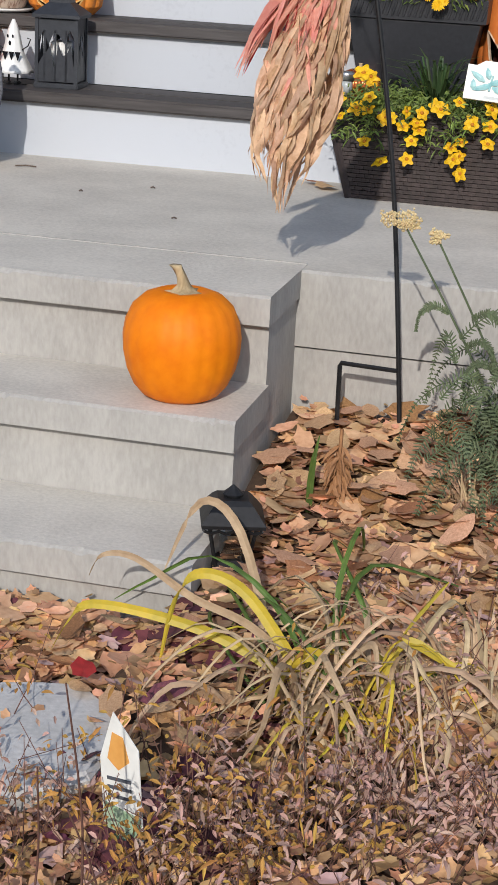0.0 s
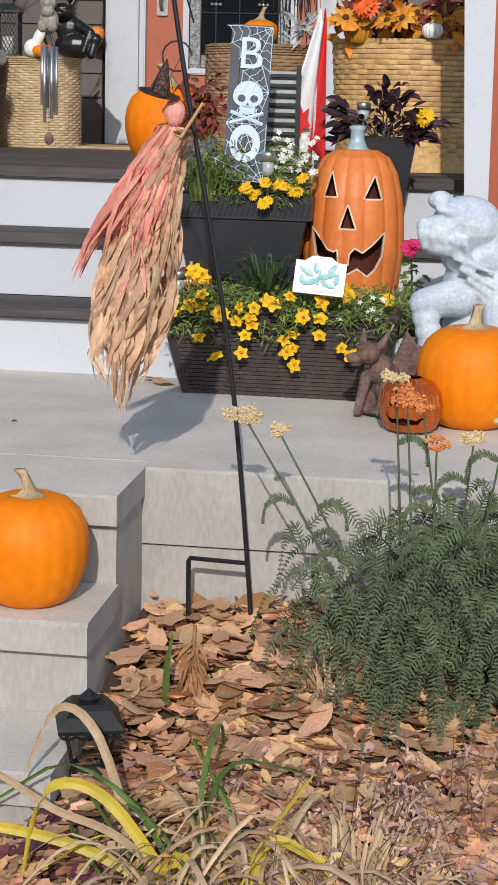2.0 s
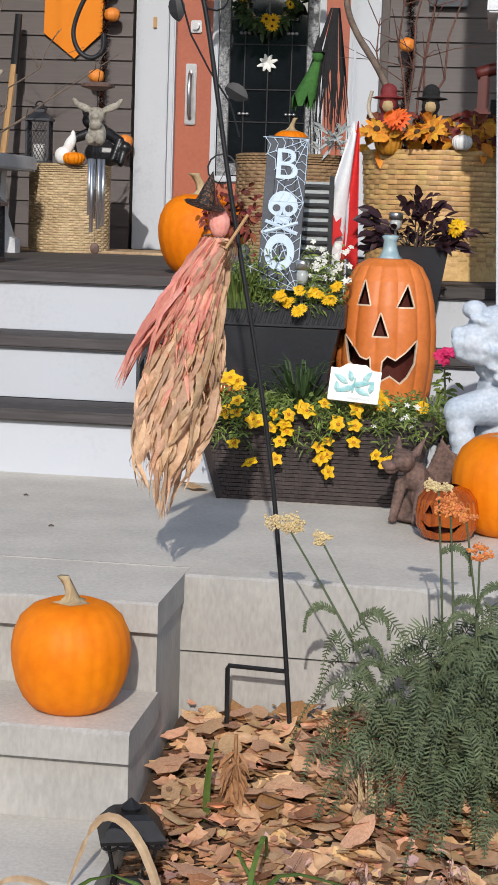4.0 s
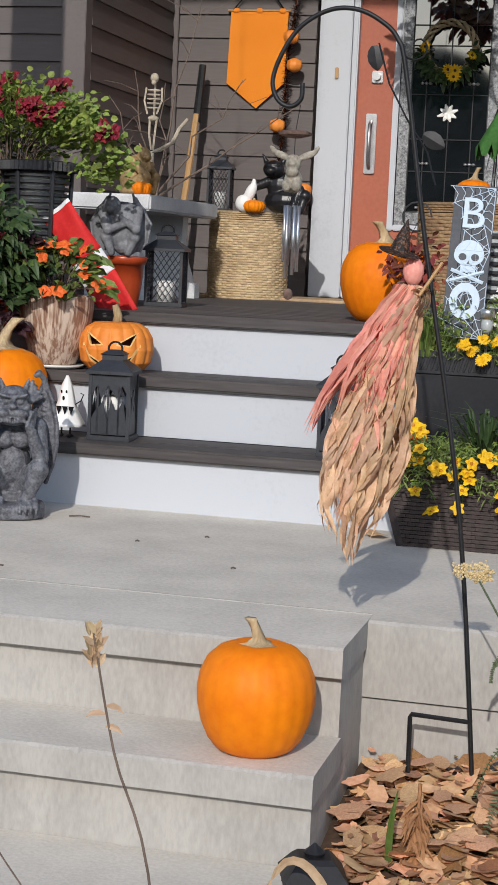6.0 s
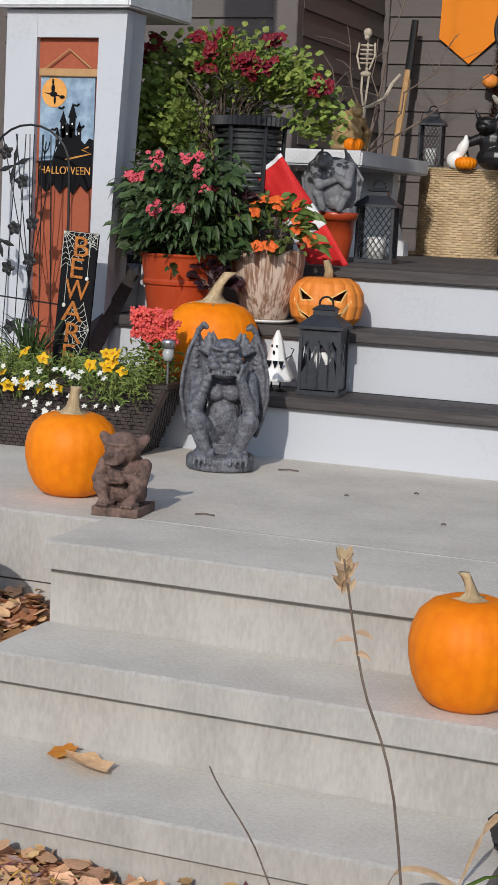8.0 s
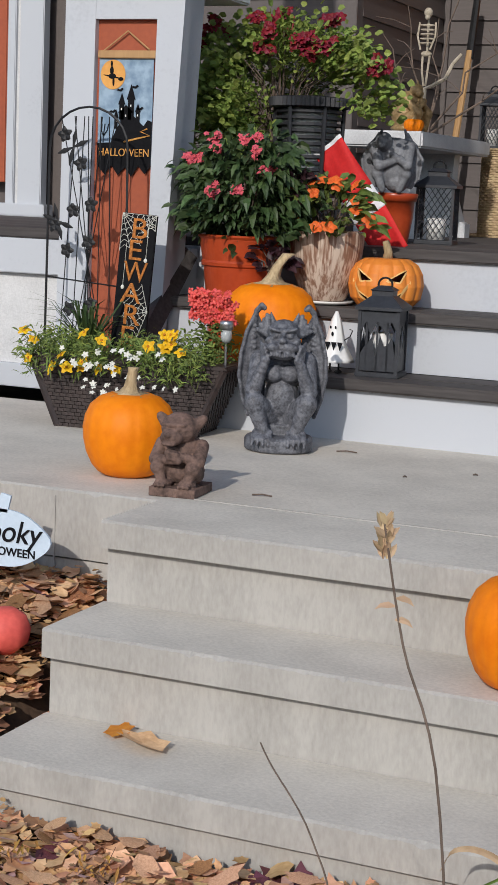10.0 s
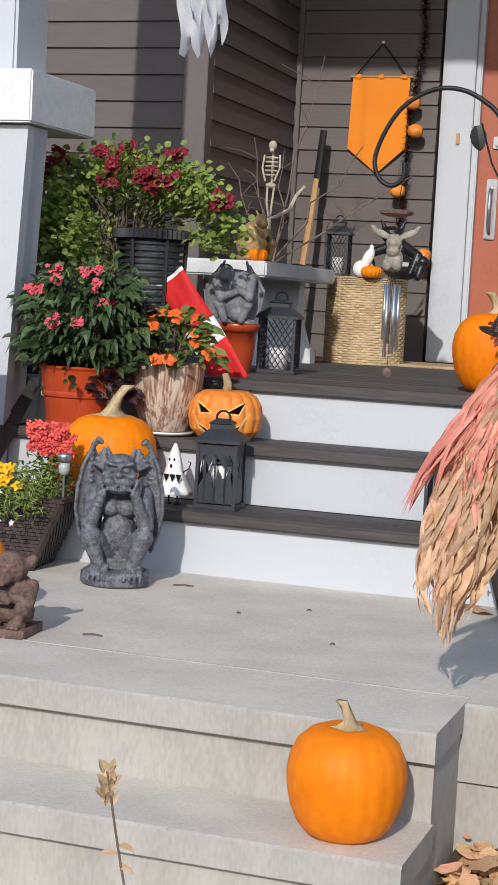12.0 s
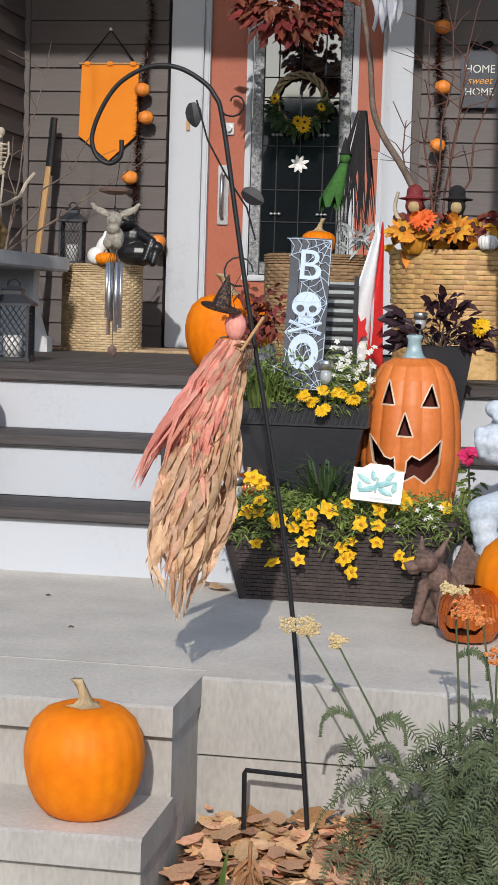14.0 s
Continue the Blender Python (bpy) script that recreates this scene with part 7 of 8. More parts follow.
def twigs(name, base, tips, label, rng, r=0.006, sub=5, material=TWIG):
    t = thing(name, label, "branches", base)
    for tip in tips:
        bm = bmesh.new()
        tip = Vector(tip)
        pts = [Vector((rng.uniform(-.02, .02), rng.uniform(-.02, .02), 0))]
        for k in range(1, 7):
            pts.append(tip * (k / 6) + Vector((rng.gauss(0, 1), rng.gauss(0, 1), 0)) * 0.014)
        tube(bm, pts, r, 5, r * 0.3)
        for j in range(sub):
            i = rng.randint(2, 5)
            d = Vector((rng.gauss(0, 1), rng.gauss(0, 0.6), rng.uniform(0.2, 1.2))) * tip.length * 0.13
            tube(bm, [pts[i], pts[i] + d * 0.5 + Vector((0, 0, 0.01)), pts[i] + d], r * 0.4, 4, r * 0.2)
        part("branch", bm, material, t)
    return t


twigs("bare_branches", (-1.62, 4.0, 1.58), [(0.10, 0.3, 0.95), (-0.15, 0.1, 0.55), (0.28, 0.4, 0.55), (-0.2, -0.1, 0.42), (0.55, 0.4, 0.45), (0.0, 0.1, 0.5)], "thin bare branches standing on the bench", r1, 0.006, 5)
twigs("bare_branches", (0.30, 2.95, 1.55), [(-0.05, 0.05, 0.8), (-0.16, 0.0, 0.55), (0.1, 0.0, 0.7), (0.25, 0.1, 0.85), (0.16, 0, 1.05), (0.05, 0, 0.95)], "thin budded bare branches standing in the bamboo basket", r1, 0.0055, 7, TWIG_RED)
tw = thing("crooked_branch", "thick crooked pale brown branch standing in the bamboo basket", "branches", (0.33, 2.88, 1.57))
part("limb", tube(bmesh.new(), curve([(0.0, 0, 0), (-0.05, 0, 0.12), (-0.13, 0, 0.28), (-0.21, 0, 0.40), (-0.25, 0, 0.50), (-0.265, 0, 0.66), (-0.30, 0, 0.86), (-0.33, 0, 1.1)], 4), 0.014, 8, 0.008), TWIG, tw, smooth=True)
part("side_branch", tube(bmesh.new(), curve([(0.0, 0, 0.01), (-0.06, -0.01, 0.07), (-0.13, -0.01, 0.10), (-0.16, -0.01, 0.15), (-0.15, -0.01, 0.21)], 4), 0.011, 7, 0.006), BONE, tw, "pale peeled side branch", smooth=True)

# hamper extras
t = thing("ghost_plush", "small white cloth ghost doll with an orange collar", "ornament", (-1.335, 4.45, 1.54))
part("body", blobs([((0, 0, 0.04), (0.04, 0.03, 0.04)), ((0.03, 0, 0.09), (0.025, 0.022, 0.05), (0, 25, 0)), ((0.045, 0, 0.13), (0.012, 0.012, 0.025))]), GHOSTWHITE, t, smooth=True, voxel=0.004)
t = thing("wind_chime", "grey metal wind chime with a horned creature figure", "wind chime", (-0.190, 0.43, 1.448))
for i, (x, y) in enumerate(((-0.014, 0), (-0.007, 0.012), (0.004, 0.014), (0.014, 0.004), (0.008, -0.010), (-0.006, -0.012))):
    part("chime_tube", tube(bmesh.new(), [(x, y, 0.0), (x, y, -0.115 - 0.007 * i)], 0.0038, 8), STEEL, t, smooth=True)
    part("string", tube(bmesh.new(), [(x, y, 0.0), (0, 0, 0.04)], 0.0005, 4), BLACK, t)
sp = [((0, 0, 0.05), (0.020, 0.016, 0.026)), ((0, -0.006, 0.085), (0.017, 0.015, 0.017)), ((-0.028, 0, 0.103), (0.024, 0.005, 0.008), (0, 22, 0)), ((0.028, 0, 0.103), (0.024, 0.005, 0.008), (0, -22, 0)), ((-0.046, 0, 0.115), (0.010, 0.004, 0.005), (0, 45, 0)), ((0.046, 0, 0.115), (0.010, 0.004, 0.005), (0, -45, 0)), ((0, -0.014, 0.068), (0.014, 0.012, 0.012)), ((0, -0.010, 0.098), (0.013, 0.010, 0.006)), ((-0.010, -0.013, 0.04), (0.011, 0.013, 0.014)), ((0.010, -0.013, 0.04), (0.011, 0.013, 0.014)), ((0, -0.018, 0.084), (0.009, 0.009, 0.009))]
part("creature_figure", blobs(sp), mat("weathered_resin", (0.36, 0.33, 0.27), (0.15, 0.13, 0.10), 0.7, 60, 160, 0.8), t, "bone coloured horned creature", smooth=True, voxel=0.0025)
part("top_disc", lathe(bmesh.new(), [(0.012, 0.138), (0.034, 0.144), (0.036, 0.149), (0.024, 0.153)], 20), BROWNSTONE, t)
part("cord", tube(bmesh.new(), [(0, 0, 0.10), (0, 0, 0.15), (0.008, 0, 0.205)], 0.0008, 4), BLACK, t)
part("clapper_cord", tube(bmesh.new(), [(0, 0, 0.05), (0.0, 0, -0.175)], 0.0006, 4), BLACK, t)
part("wind_catcher", blobs([((0.0, 0, -0.183), (0.010, 0.006, 0.012))]), BROWNSTONE, t, smooth=True)

# leaf wreath over sunflower wreath
def wreath(name, c, r, label, rng, lmat, n, lsz, ring=STEM, thick=0.03, full=True):
    t = thing(name, label, "wreath", c)
    bm = bmesh.new()
    for k in range(7):
        tube(bm, [((r + thick * 0.5 * math.cos(k * 2.2 + a * 5)) * math.cos(a), thick * 0.5 * math.sin(k * 2.2 + a * 5), (r + thick * 0.5 * math.cos(k * 2.2 + a * 5)) * math.sin(a)) for a in [i * math.pi / 20 for i in range(41)]], thick * 0.22, 5)
    part("vine_ring", bm, ring, t, "twisted brown vine ring", smooth=True)
    bm = bmesh.new()
    for i in range(n):
        a = rng.uniform(0, 6.28) if full else rng.uniform(math.pi * 1.02, math.pi * 1.98)
        p = Vector((r * math.cos(a), -thick * 0.5, r * math.sin(a))) + Vector((rng.gauss(0, 1), rng.gauss(-0.3, 0.5), rng.gauss(0, 1))) * thick * (0.9 if full else 0.6)
        leaf(bm, p, (rng.gauss(math.cos(a), 0.7), rng.gauss(-0.5, 0.4), rng.gauss(math.sin(a), 0.7)), lsz * rng.uniform(0.6, 1.3), lsz * 0.5, rng, 0.15)
    part("leaves", bm, lmat, t)
    return t


wr = wreath("sunflower_wreath", (-0.542, 5.335, 2.405), 0.125, "vine wreath with sunflowers on the front door", r1, GREEN_DARK, 150, 0.05, full=False)
blooms(wr, [(0.0, -0.05, -0.11), (0.035, -0.05, -0.115), (-0.12, -0.05, 0.0), (0.115, -0.05, -0.04), (0.03, -0.055, -0.145)], YELLOW, 0.034, r1, 12, "sunflower", "yellow sunflower", 0.1, 0.4, 1, 0, (0, -1, 0.1))
wr2 = wreath("autumn_leaf_wreath", (-0.50, 4.6, 2.81), 0.14, "large rust red autumn leaf wreath hanging before the door", r1, LEAFRUST, 480, 0.075, thick=0.055)
part("strap", tube(bmesh.new(), [(0.0, 0, 0.15), (0.0, 0, 1.75)], 0.004, 5), BLACK, wr2)

# tattered gauze cloths under the roof edge
def gauze(c, w, h, label, rng):
    t = thing("gauze_cloth", label, "cloth", c, "gauze cloths")
    bm = bmesh.new()
    n = 16
    g = []
    for j in range(13):
        row = []
        for i in range(n + 1):
            u = i / n - 0.5
            row.append(bm.verts.new((u * w * (1 - 0.35 * j / 12) + 0.01 * math.sin(j * 0.8), 0.03 * math.sin(u * 22 + j * 0.3), -h * j / 12 * (0.6 + 0.4 * abs(math.cos(u * 9 + 1))))))
        g.append(row)
    for j in range(12):
        for i in range(n):
            bm.faces.new((g[j][i], g[j][i + 1], g[j + 1][i + 1], g[j + 1][i]))
    part("cloth", bm, GAUZE, t, smooth=True)
    part("cord", tube(bmesh.new(), [(0, 0, 0), (0, 0, 4.5 - c[2])], 0.002, 4), WHITE, t)


gauze((-1.335, 2.25, 2.56), 0.20, 0.37, "tattered white gauze cloth hanging from the porch roof", r1)
gauze((-0.95, 2.6, 2.60), 0.22, 0.09, "tattered white gauze cloth hanging from the porch roof", r1)
gauze((0.14, 2.6, 2.57), 0.12, 0.29, "tattered white gauze cloth hanging beside the door", r1)

# green witch figure by the door
t = thing("hanging_witch_doll", "green and black cloth witch doll with a net cape", "doll", (-0.06, 3.2, 1.60))
bm, g = bmesh.new(), []
for j in range(9):
    v = j / 8
    half = 0.014 + 0.030 * v
    g.append([bm.verts.new((0.008 - 0.045 * v + half * math.sin(2 * math.pi * i / 16) , 0.6 * half * math.cos(2 * math.pi * i / 16), 0.305 - v * (0.15 + 0.035 * math.sin(i * 2.4)))) for i in range(16)])
for j in range(8):
    for i in range(16):
        bm.faces.new((g[j][i], g[j][(i + 1) % 16], g[j + 1][(i + 1) % 16], g[j + 1][i]))
part("figure", bm, GREENCLOTH, t, smooth=True)
part("head", blobs([((0.01, 0, 0.325), (0.021, 0.02, 0.024))]), GREENCLOTH, t, smooth=True)
bm = bmesh.new()
for i in range(40):
    x = r1.uniform(-0.02, 0.11)
    strip(bm, [(0.07 + (x - 0.06) * 0.25, 0.02, 0.50), (x, 0.03 * r1.random(), 0.28), (x + r1.uniform(-.04, .03), 0.02, r1.uniform(-0.05, 0.15))], [0.003, 0.007, 0.002], (1, 0, 0), 0.2)
part("net_cape", bm, BLACKNET, t, "ragged black net cape")
part("pointed_hat", lathe(bmesh.new(), [(0.026, 0.338), (0.017, 0.344), (0.011, 0.37), (0.002, 0.40)], 14, c=(0.01, 0, 0)), BLACKNET, t)
bm = bmesh.new()
for i in range(60):
    leaf(bm, (r1.uniform(0.03, 0.12), -0.03, r1.uniform(-0.02, 0.06)), (r1.gauss(0, 1), -0.6, r1.gauss(0.5, 1)), 0.05, 0.012, r1, 0.2)
part("silver_fringe", bm, ACRYL, t, "silver grey fringe")

# autumn decorations heaped in the bamboo basket
t = thing("autumn_posy", "heap of silk autumn leaves and sunflowers in the basket", "decoration", (0.40, 2.90, 1.58))
bm = bmesh.new()
for i in range(110):
    leaf(bm, (r1.uniform(-0.24, 0.26), r1.uniform(-0.18, 0.12), r1.uniform(-0.01, 0.10)), (r1.gauss(0, 1), -0.5, r1.gauss(0.3, 0.8)), 0.06, 0.035, r1, 0.3)
part("silk_leaves", bm, LEAFGOLD, t)
bm = bmesh.new()
for i in range(90):
    leaf(bm, (r1.uniform(-0.2, 0.24), r1.uniform(-0.16, 0.1), r1.uniform(0, 0.13)), (r1.gauss(0, 1), -0.5, r1.gauss(0.3, 0.8)), 0.05, 0.03, r1, 0.3)
part("red_leaves", bm, LEAFRUST, t)
blooms(t, [(-0.05, -0.2, 0.05), (0.0, -0.19, 0.06), (-0.19, -0.16, 0.06)], LEAFGOLD, 0.055, r1, 12, "silk_sunflower", "orange silk sunflower", 0.2, 0.45)
blooms(t, [(-0.11, -0.18, 0.10)], ORANGEFL, 0.04, r1, 16, "red_mum", "red silk mum", 0.3, 0.4, 2, 0.01)
pumpkin((0.50, 2.72, 1.58), 0.035, 0.05, "tiny white pumpkin on the basket rim", 0, 0.015, 0, 8, group="mini pumpkins", skin=GHOSTWHITE, depth=0.15, stem_r=0.006)
pumpkin((0.25, 2.78, 1.56), 0.05, 0.09, "small yellow gourd in the basket", 0, 0.02, 0, 8, group="mini pumpkins", skin=LEAFGOLD, depth=0.12, stem_r=0.006)
for x, nm in ((0.24, "brown"), (0.385, "black")):
    d = thing("scarecrow_doll", "small cloth scarecrow doll with a dark hat in the basket", "doll", (x, 2.84, 1.60), "scarecrow dolls")
    bm = blobs([((0, 0, 0.05), (0.04, 0.03, 0.07)), ((0, -0.01, 0.13), (0.032, 0.03, 0.032)), ((0, 0, 0.155), (0.06, 0.05, 0.006)), ((0, 0, 0.175), (0.03, 0.028, 0.03))])
    part("figure", bm, BLACKNET if nm == "black" else LEAFRUST, d, smooth=True, voxel=0.005)
    part("face", blobs([((0, -0.018, 0.128), (0.025, 0.024, 0.026))]), STRAW, d, "straw coloured face", smooth=True)
t = board_sign("home_sign", (0.345, 5.30, 2.37), 0.185, 0.25, SIGNGREY, "slate house-shaped sign reading HOME sweet HOME", 0)
words("HOME", 0.055, WHITEFL, t, (0, -0.002, 0.185), wide=0.95)
words("sweet", 0.05, SIGNORANGE, t, (0, -0.002, 0.13), shear=0.3)
words("HOME", 0.05, WHITEFL, t, (0, -0.002, 0.075))
part("gable", poly(bmesh.new(), [(-0.0925, 0.25), (0.0925, 0.25), (0.0, 0.31)], 0.0, 0.012), SIGNGREY, t)
part("bow", blobs([((-0.03, -0.01, 0.30), (0.032, 0.012, 0.018), (0, 20, 0)), ((0.03, -0.01, 0.30), (0.032, 0.012, 0.018), (0, -20, 0))]), SIGNBLACK, t, "black ribbon bow", smooth=True)
ch = thing("porch_chair", "dark red wooden porch chair with a black cushion", "chair", (0.80, 3.55, ZD))
CHERRY = mat("cherry_stain", (0.13, 0.025, 0.018), (0.07, 0.014, 0.011), 0.4, 5, 60, 0.1, stretch=(1, 1, 0.15))
for sx in (-0.25, 0.25):
    part("back_post", B((sx, 0.22, 0.40), (0.045, 0.04, 0.80), 0.008), CHERRY, ch)
    part("front_leg", B((sx, -0.22, 0.29), (0.045, 0.045, 0.58), 0.008), CHERRY, ch)
    part("armrest", B((sx, -0.02, 0.60), (0.07, 0.54, 0.03), 0.01), CHERRY, ch)
part("top_rail", tube(bmesh.new(), curve([(-0.28, 0.22, 0.78), (-0.15, 0.21, 0.81), (0.15, 0.21, 0.81), (0.28, 0.22, 0.78)], 4), 0.026, 8), CHERRY, ch, smooth=True)
part("seat", B((0, 0, 0.39), (0.50, 0.48, 0.04), 0.01), CHERRY, ch)
part("cushion", B((0, -0.01, 0.45), (0.46, 0.46, 0.08), 0.03), BLACKNET, ch, "black seat cushion")
part("back_cushion", B((0, 0.17, 0.58), (0.44, 0.07, 0.26), 0.03), BLACKNET, ch, "black back cushion")
# red berry spray and slatted black box near the plank sign
t = thing("berry_spray", "rust red artificial berry spray beside the deck pumpkin", "decoration", (-0.20, 2.34, 1.30))
bm = bmesh.new()
for i in range(200):
    leaf(bm, (r1.gauss(0, 0.05), r1.gauss(0, 0.03), r1.gauss(0.03, 0.045)), (r1.gauss(0, 1), -0.4, r1.gauss(0, 1)), 0.03, 0.016, r1, 0.2)
part("berry_foliage", bm, LEAFRUST, t)
part("stalk", tube(bmesh.new(), [(0, 0, -0.16), (0, 0, 0.03)], 0.004, 5), TWIG, t)
t = thing("slatted_box", "black slatted plastic patio box behind the plank sign", "box", (0.072, 2.20, ZB))
for k in range(17):
    part("slat", B((0, 0, 0.03 + 0.0285 * k), (0.115, 0.115, 0.013), 0.003), RESIN, t)
for sx in (-1, 1):
    part("corner_post", B((sx * 0.054, -0.054, 0.26), (0.014, 0.014, 0.52), 0.003), RESIN, t)
part("core", B((0, 0, 0.25), (0.09, 0.09, 0.5)), ACRYL, t, "pale grey core")



# ---- the garden bed ----
def dry_leaf(rng, size, lobes=True):
    """A curled dead leaf of irregular outline, as vertices and faces."""
    n, vs, fs = 12, [], []
    cx, cy = rng.uniform(2, 5) * rng.choice((-1, 1)), rng.uniform(1.0, 3.5)
    ph, fold = rng.uniform(0, 6), rng.uniform(0.05, 0.4)

    def lift(x, y):
        return size * (0.07 * math.sin(cx * x / size * 0.7 + ph) + (y / size) ** 2 * cy * 0.075 + (x / size) ** 2 * cx * 0.09 + abs(x / size) * fold * 0.3)
    for ring in (0.0, 0.6, 1.0):
        for k in range(n if ring else 1):
            a = 2 * math.pi * k / n
            r = size * 0.5 * ring * (1 + ((0.10 if k % 2 else -0.10) * ring if lobes else 0) + rng.uniform(-0.09, 0.09) * ring + (0.22 if k == 3 and ring == 1 else 0))
            x, y = r * math.cos(a) * 0.72, r * math.sin(a) * 1.1
            vs.append((x, y, lift(x, y)))
    for k in range(n):
        j = (k + 1) % n
        fs.append((0, 1 + k, 1 + j))
        fs.append((1 + k, 1 + n + k, 1 + n + j, 1 + j))
    return vs, fs


def litter(name, count, area, size, material, label, rng, keep, top=0.012, lobes=True):
    """Thousands of dead leaves joined as one layer of stuff."""
    shapes = [dry_leaf(rng, 1.0, lobes) for i in range(14)]
    V, F = [], []
    while count:
        x, y = rng.uniform(area[0], area[1]), rng.uniform(area[2], area[3])
        if not keep(x, y):
            continue
        count -= 1
        vs, fs = rng.choice(shapes)
        s = size * rng.uniform(0.55, 1.3)
        m = Matrix.LocRotScale((x, y, ground_height(x, y) + rng.uniform(0.0, top)), Euler((rng.gauss(0, 0.22), rng.gauss(0, 0.22), rng.uniform(0, 6.28))), (s, s, s))
        o = len(V)
        V.extend((m @ Vector(v))[:] for v in vs)
        F.extend(tuple(i + o for i in f) for f in fs)
    me = bpy.data.meshes.new(name)
    me.from_pydata(V, [], F)
    me.materials.append(material)
    me.polygons.foreach_set("use_smooth", [True] * len(me.polygons))
    return tagged(new(name, me), label, "leaf litter", kind="stuff")


r2 = random.Random(5)


def on_bed(x, y):
    if -1.16 < x < 0.02 and y > -0.26:
        return False
    if (x - -0.14) ** 2 / 0.03 + (y + 0.72) ** 2 / 0.04 < 1:
        return r2.random() < 0.4
    return y < 0.52


litter("brown_leaf_litter", 8500, (-2.2, 1.1, -1.15, 0.53), 0.040, LEAF_MIX, "thick layer of dry brown and tan fallen leaves", r2, on_bed, 0.022)
litter("tan_leaf_litter", 2000, (-2.0, 1.0, -0.45, 0.52), 0.056, mat("tan_litter", (0.76, 0.49, 0.29), (0.52, 0.28, 0.14), 0.75, 12, 70, 0.4, rnd=0.4, per="island", trans=0.1), "large pale tan fallen leaves by the wall", r2, on_bed, 0.035)
litter("pale_leaf_litter", 700, (-2.2, 1.0, -1.1, 0.0), 0.036, LEAF_PALE, "faded pinkish undersides of fallen leaves", r2, on_bed, 0.03)
litter("purple_leaf_litter", 420, (-1.4, 0.25, -1.0, -0.2), 0.052, mat("purple_litter", (0.16, 0.045, 0.06), (0.07, 0.02, 0.03), 0.65, 12, 70, 0.4, rnd=0.4, per="island"), "dark purple maple leaves", r2, lambda x, y: on_bed(x, y) and (math.sin(x * 9) + math.sin(y * 13 + x * 4) > 0.2), 0.035)
litter("leaf_fragments", 7000, (-2.2, 1.1, -1.15, 0.52), 0.022, LEAF_MIX, "small broken fragments of dry brown leaves", r2, on_bed, 0.045)
# the leaves that lie uppermost, one by one
heap = thing("fallen_leaves", "single dry leaves lying on top of the bed", "leaves", (0, 0, 0))
protos = []
for i in range(12):
    vs, fs = dry_leaf(r2, 1.0, i % 3 != 0)
    me = bpy.data.meshes.new("leaf")
    me.from_pydata(vs, [], fs)
    me.polygons.foreach_set("use_smooth", [True] * len(me.polygons))
    me.materials.append((LEAF_TAN, LEAF_TAN, LEAF_BROWN, LEAF_TAN, LEAF_PURPLE, LEAF_BROWN)[i % 6])
    protos.append(me)
k = 0
while k < 285:
    if k < 150:
        x, y, s = r2.uniform(0.03, 0.85), r2.uniform(-0.2, 0.50), r2.uniform(0.05, 0.08)
        me = protos[r2.choice((0, 1, 3, 6, 7, 9, 2))]
    elif k < 220:
        x, y, s = r2.uniform(-1.7, -1.15), r2.uniform(-0.5, 0.5), r2.uniform(0.055, 0.09)
        me = r2.choice(protos)
    else:
        x, y, s = r2.uniform(-1.2, 0.2), r2.uniform(-0.75, -0.29), r2.uniform(0.045, 0.07)
        me = r2.choice(protos)
    if not on_bed(x, y):
        continue
    ob = new("leaf", me)
    ob.parent = heap
    ob.matrix_basis = Matrix.LocRotScale((x, y, ground_height(x, y) + r2.uniform(0.022, 0.045)), Euler((r2.gauss(0, 0.25), r2.gauss(0, 0.25), r2.uniform(0, 6.28))), (s, s, s))
    k += 1
for x, y, z, s, rz, m in ((-0.86, -0.07, Z1 + 0.006, 0.115, 60, LEAF_TAN), (-0.94, -0.02, Z1 + 0.004, 0.08, 10, LEAFGOLD), (-0.10, -0.55, 0.10, 0.06, 30, LEAF_RED), (0.0, 1.52, Z3 + 0.004, 0.06, 0, LEAF_BROWN), (-0.17, 1.60, Z3 + 0.005, 0.075, 40, LEAF_TAN), (-0.21, 1.66, Z3 + 0.005, 0.06, 80, LEAF_BROWN)):
    vs, fs = dry_leaf(r2, s)
    me = bpy.data.meshes.new("dry_leaf")
    me.from_pydata(vs, [], fs)
    me.materials.append(m)
    ob = tagged(new("dry_leaf", me), "single curled dry leaf on the concrete", "leaf", "stray leaves")
    ob.location, ob.rotation_euler = (x, y, z), (0, 0, radians(rz))
    ob.location.z = z + 0.002 - min(v[2] for v in vs)
for x, y, L in ((-0.98, 0.72, 0.05), (-1.05, 1.5, 0.06), (-0.6, 1.35, 0.012), (-0.42, 0.95, 0.012), (-0.75, 1.2, 0.01)):
    solo("twig_scrap", tube(bmesh.new(), [(0, 0, 0.002), (L * 0.5, 0.004, 0.004), (L, 0.0, 0.002)], 0.002, 4), TWIG, "tiny broken twig on the landing", "twig", (x, y, Z3), r2.uniform(-30, 30), "twig scraps")

# stepping stone half under the leaves
bm = lathe(bmesh.new(), [(0.15, -0.05), (0.16, 0.0), (0.15, 0.012), (0.02, 0.014)], 14, 7, 0.08, (1.0, 1.25))
solo("stepping_stone", bm, ROCKGREY, "pale grey stepping stone half covered by leaves", "paving stone", (-0.14, -0.72, 0.055))

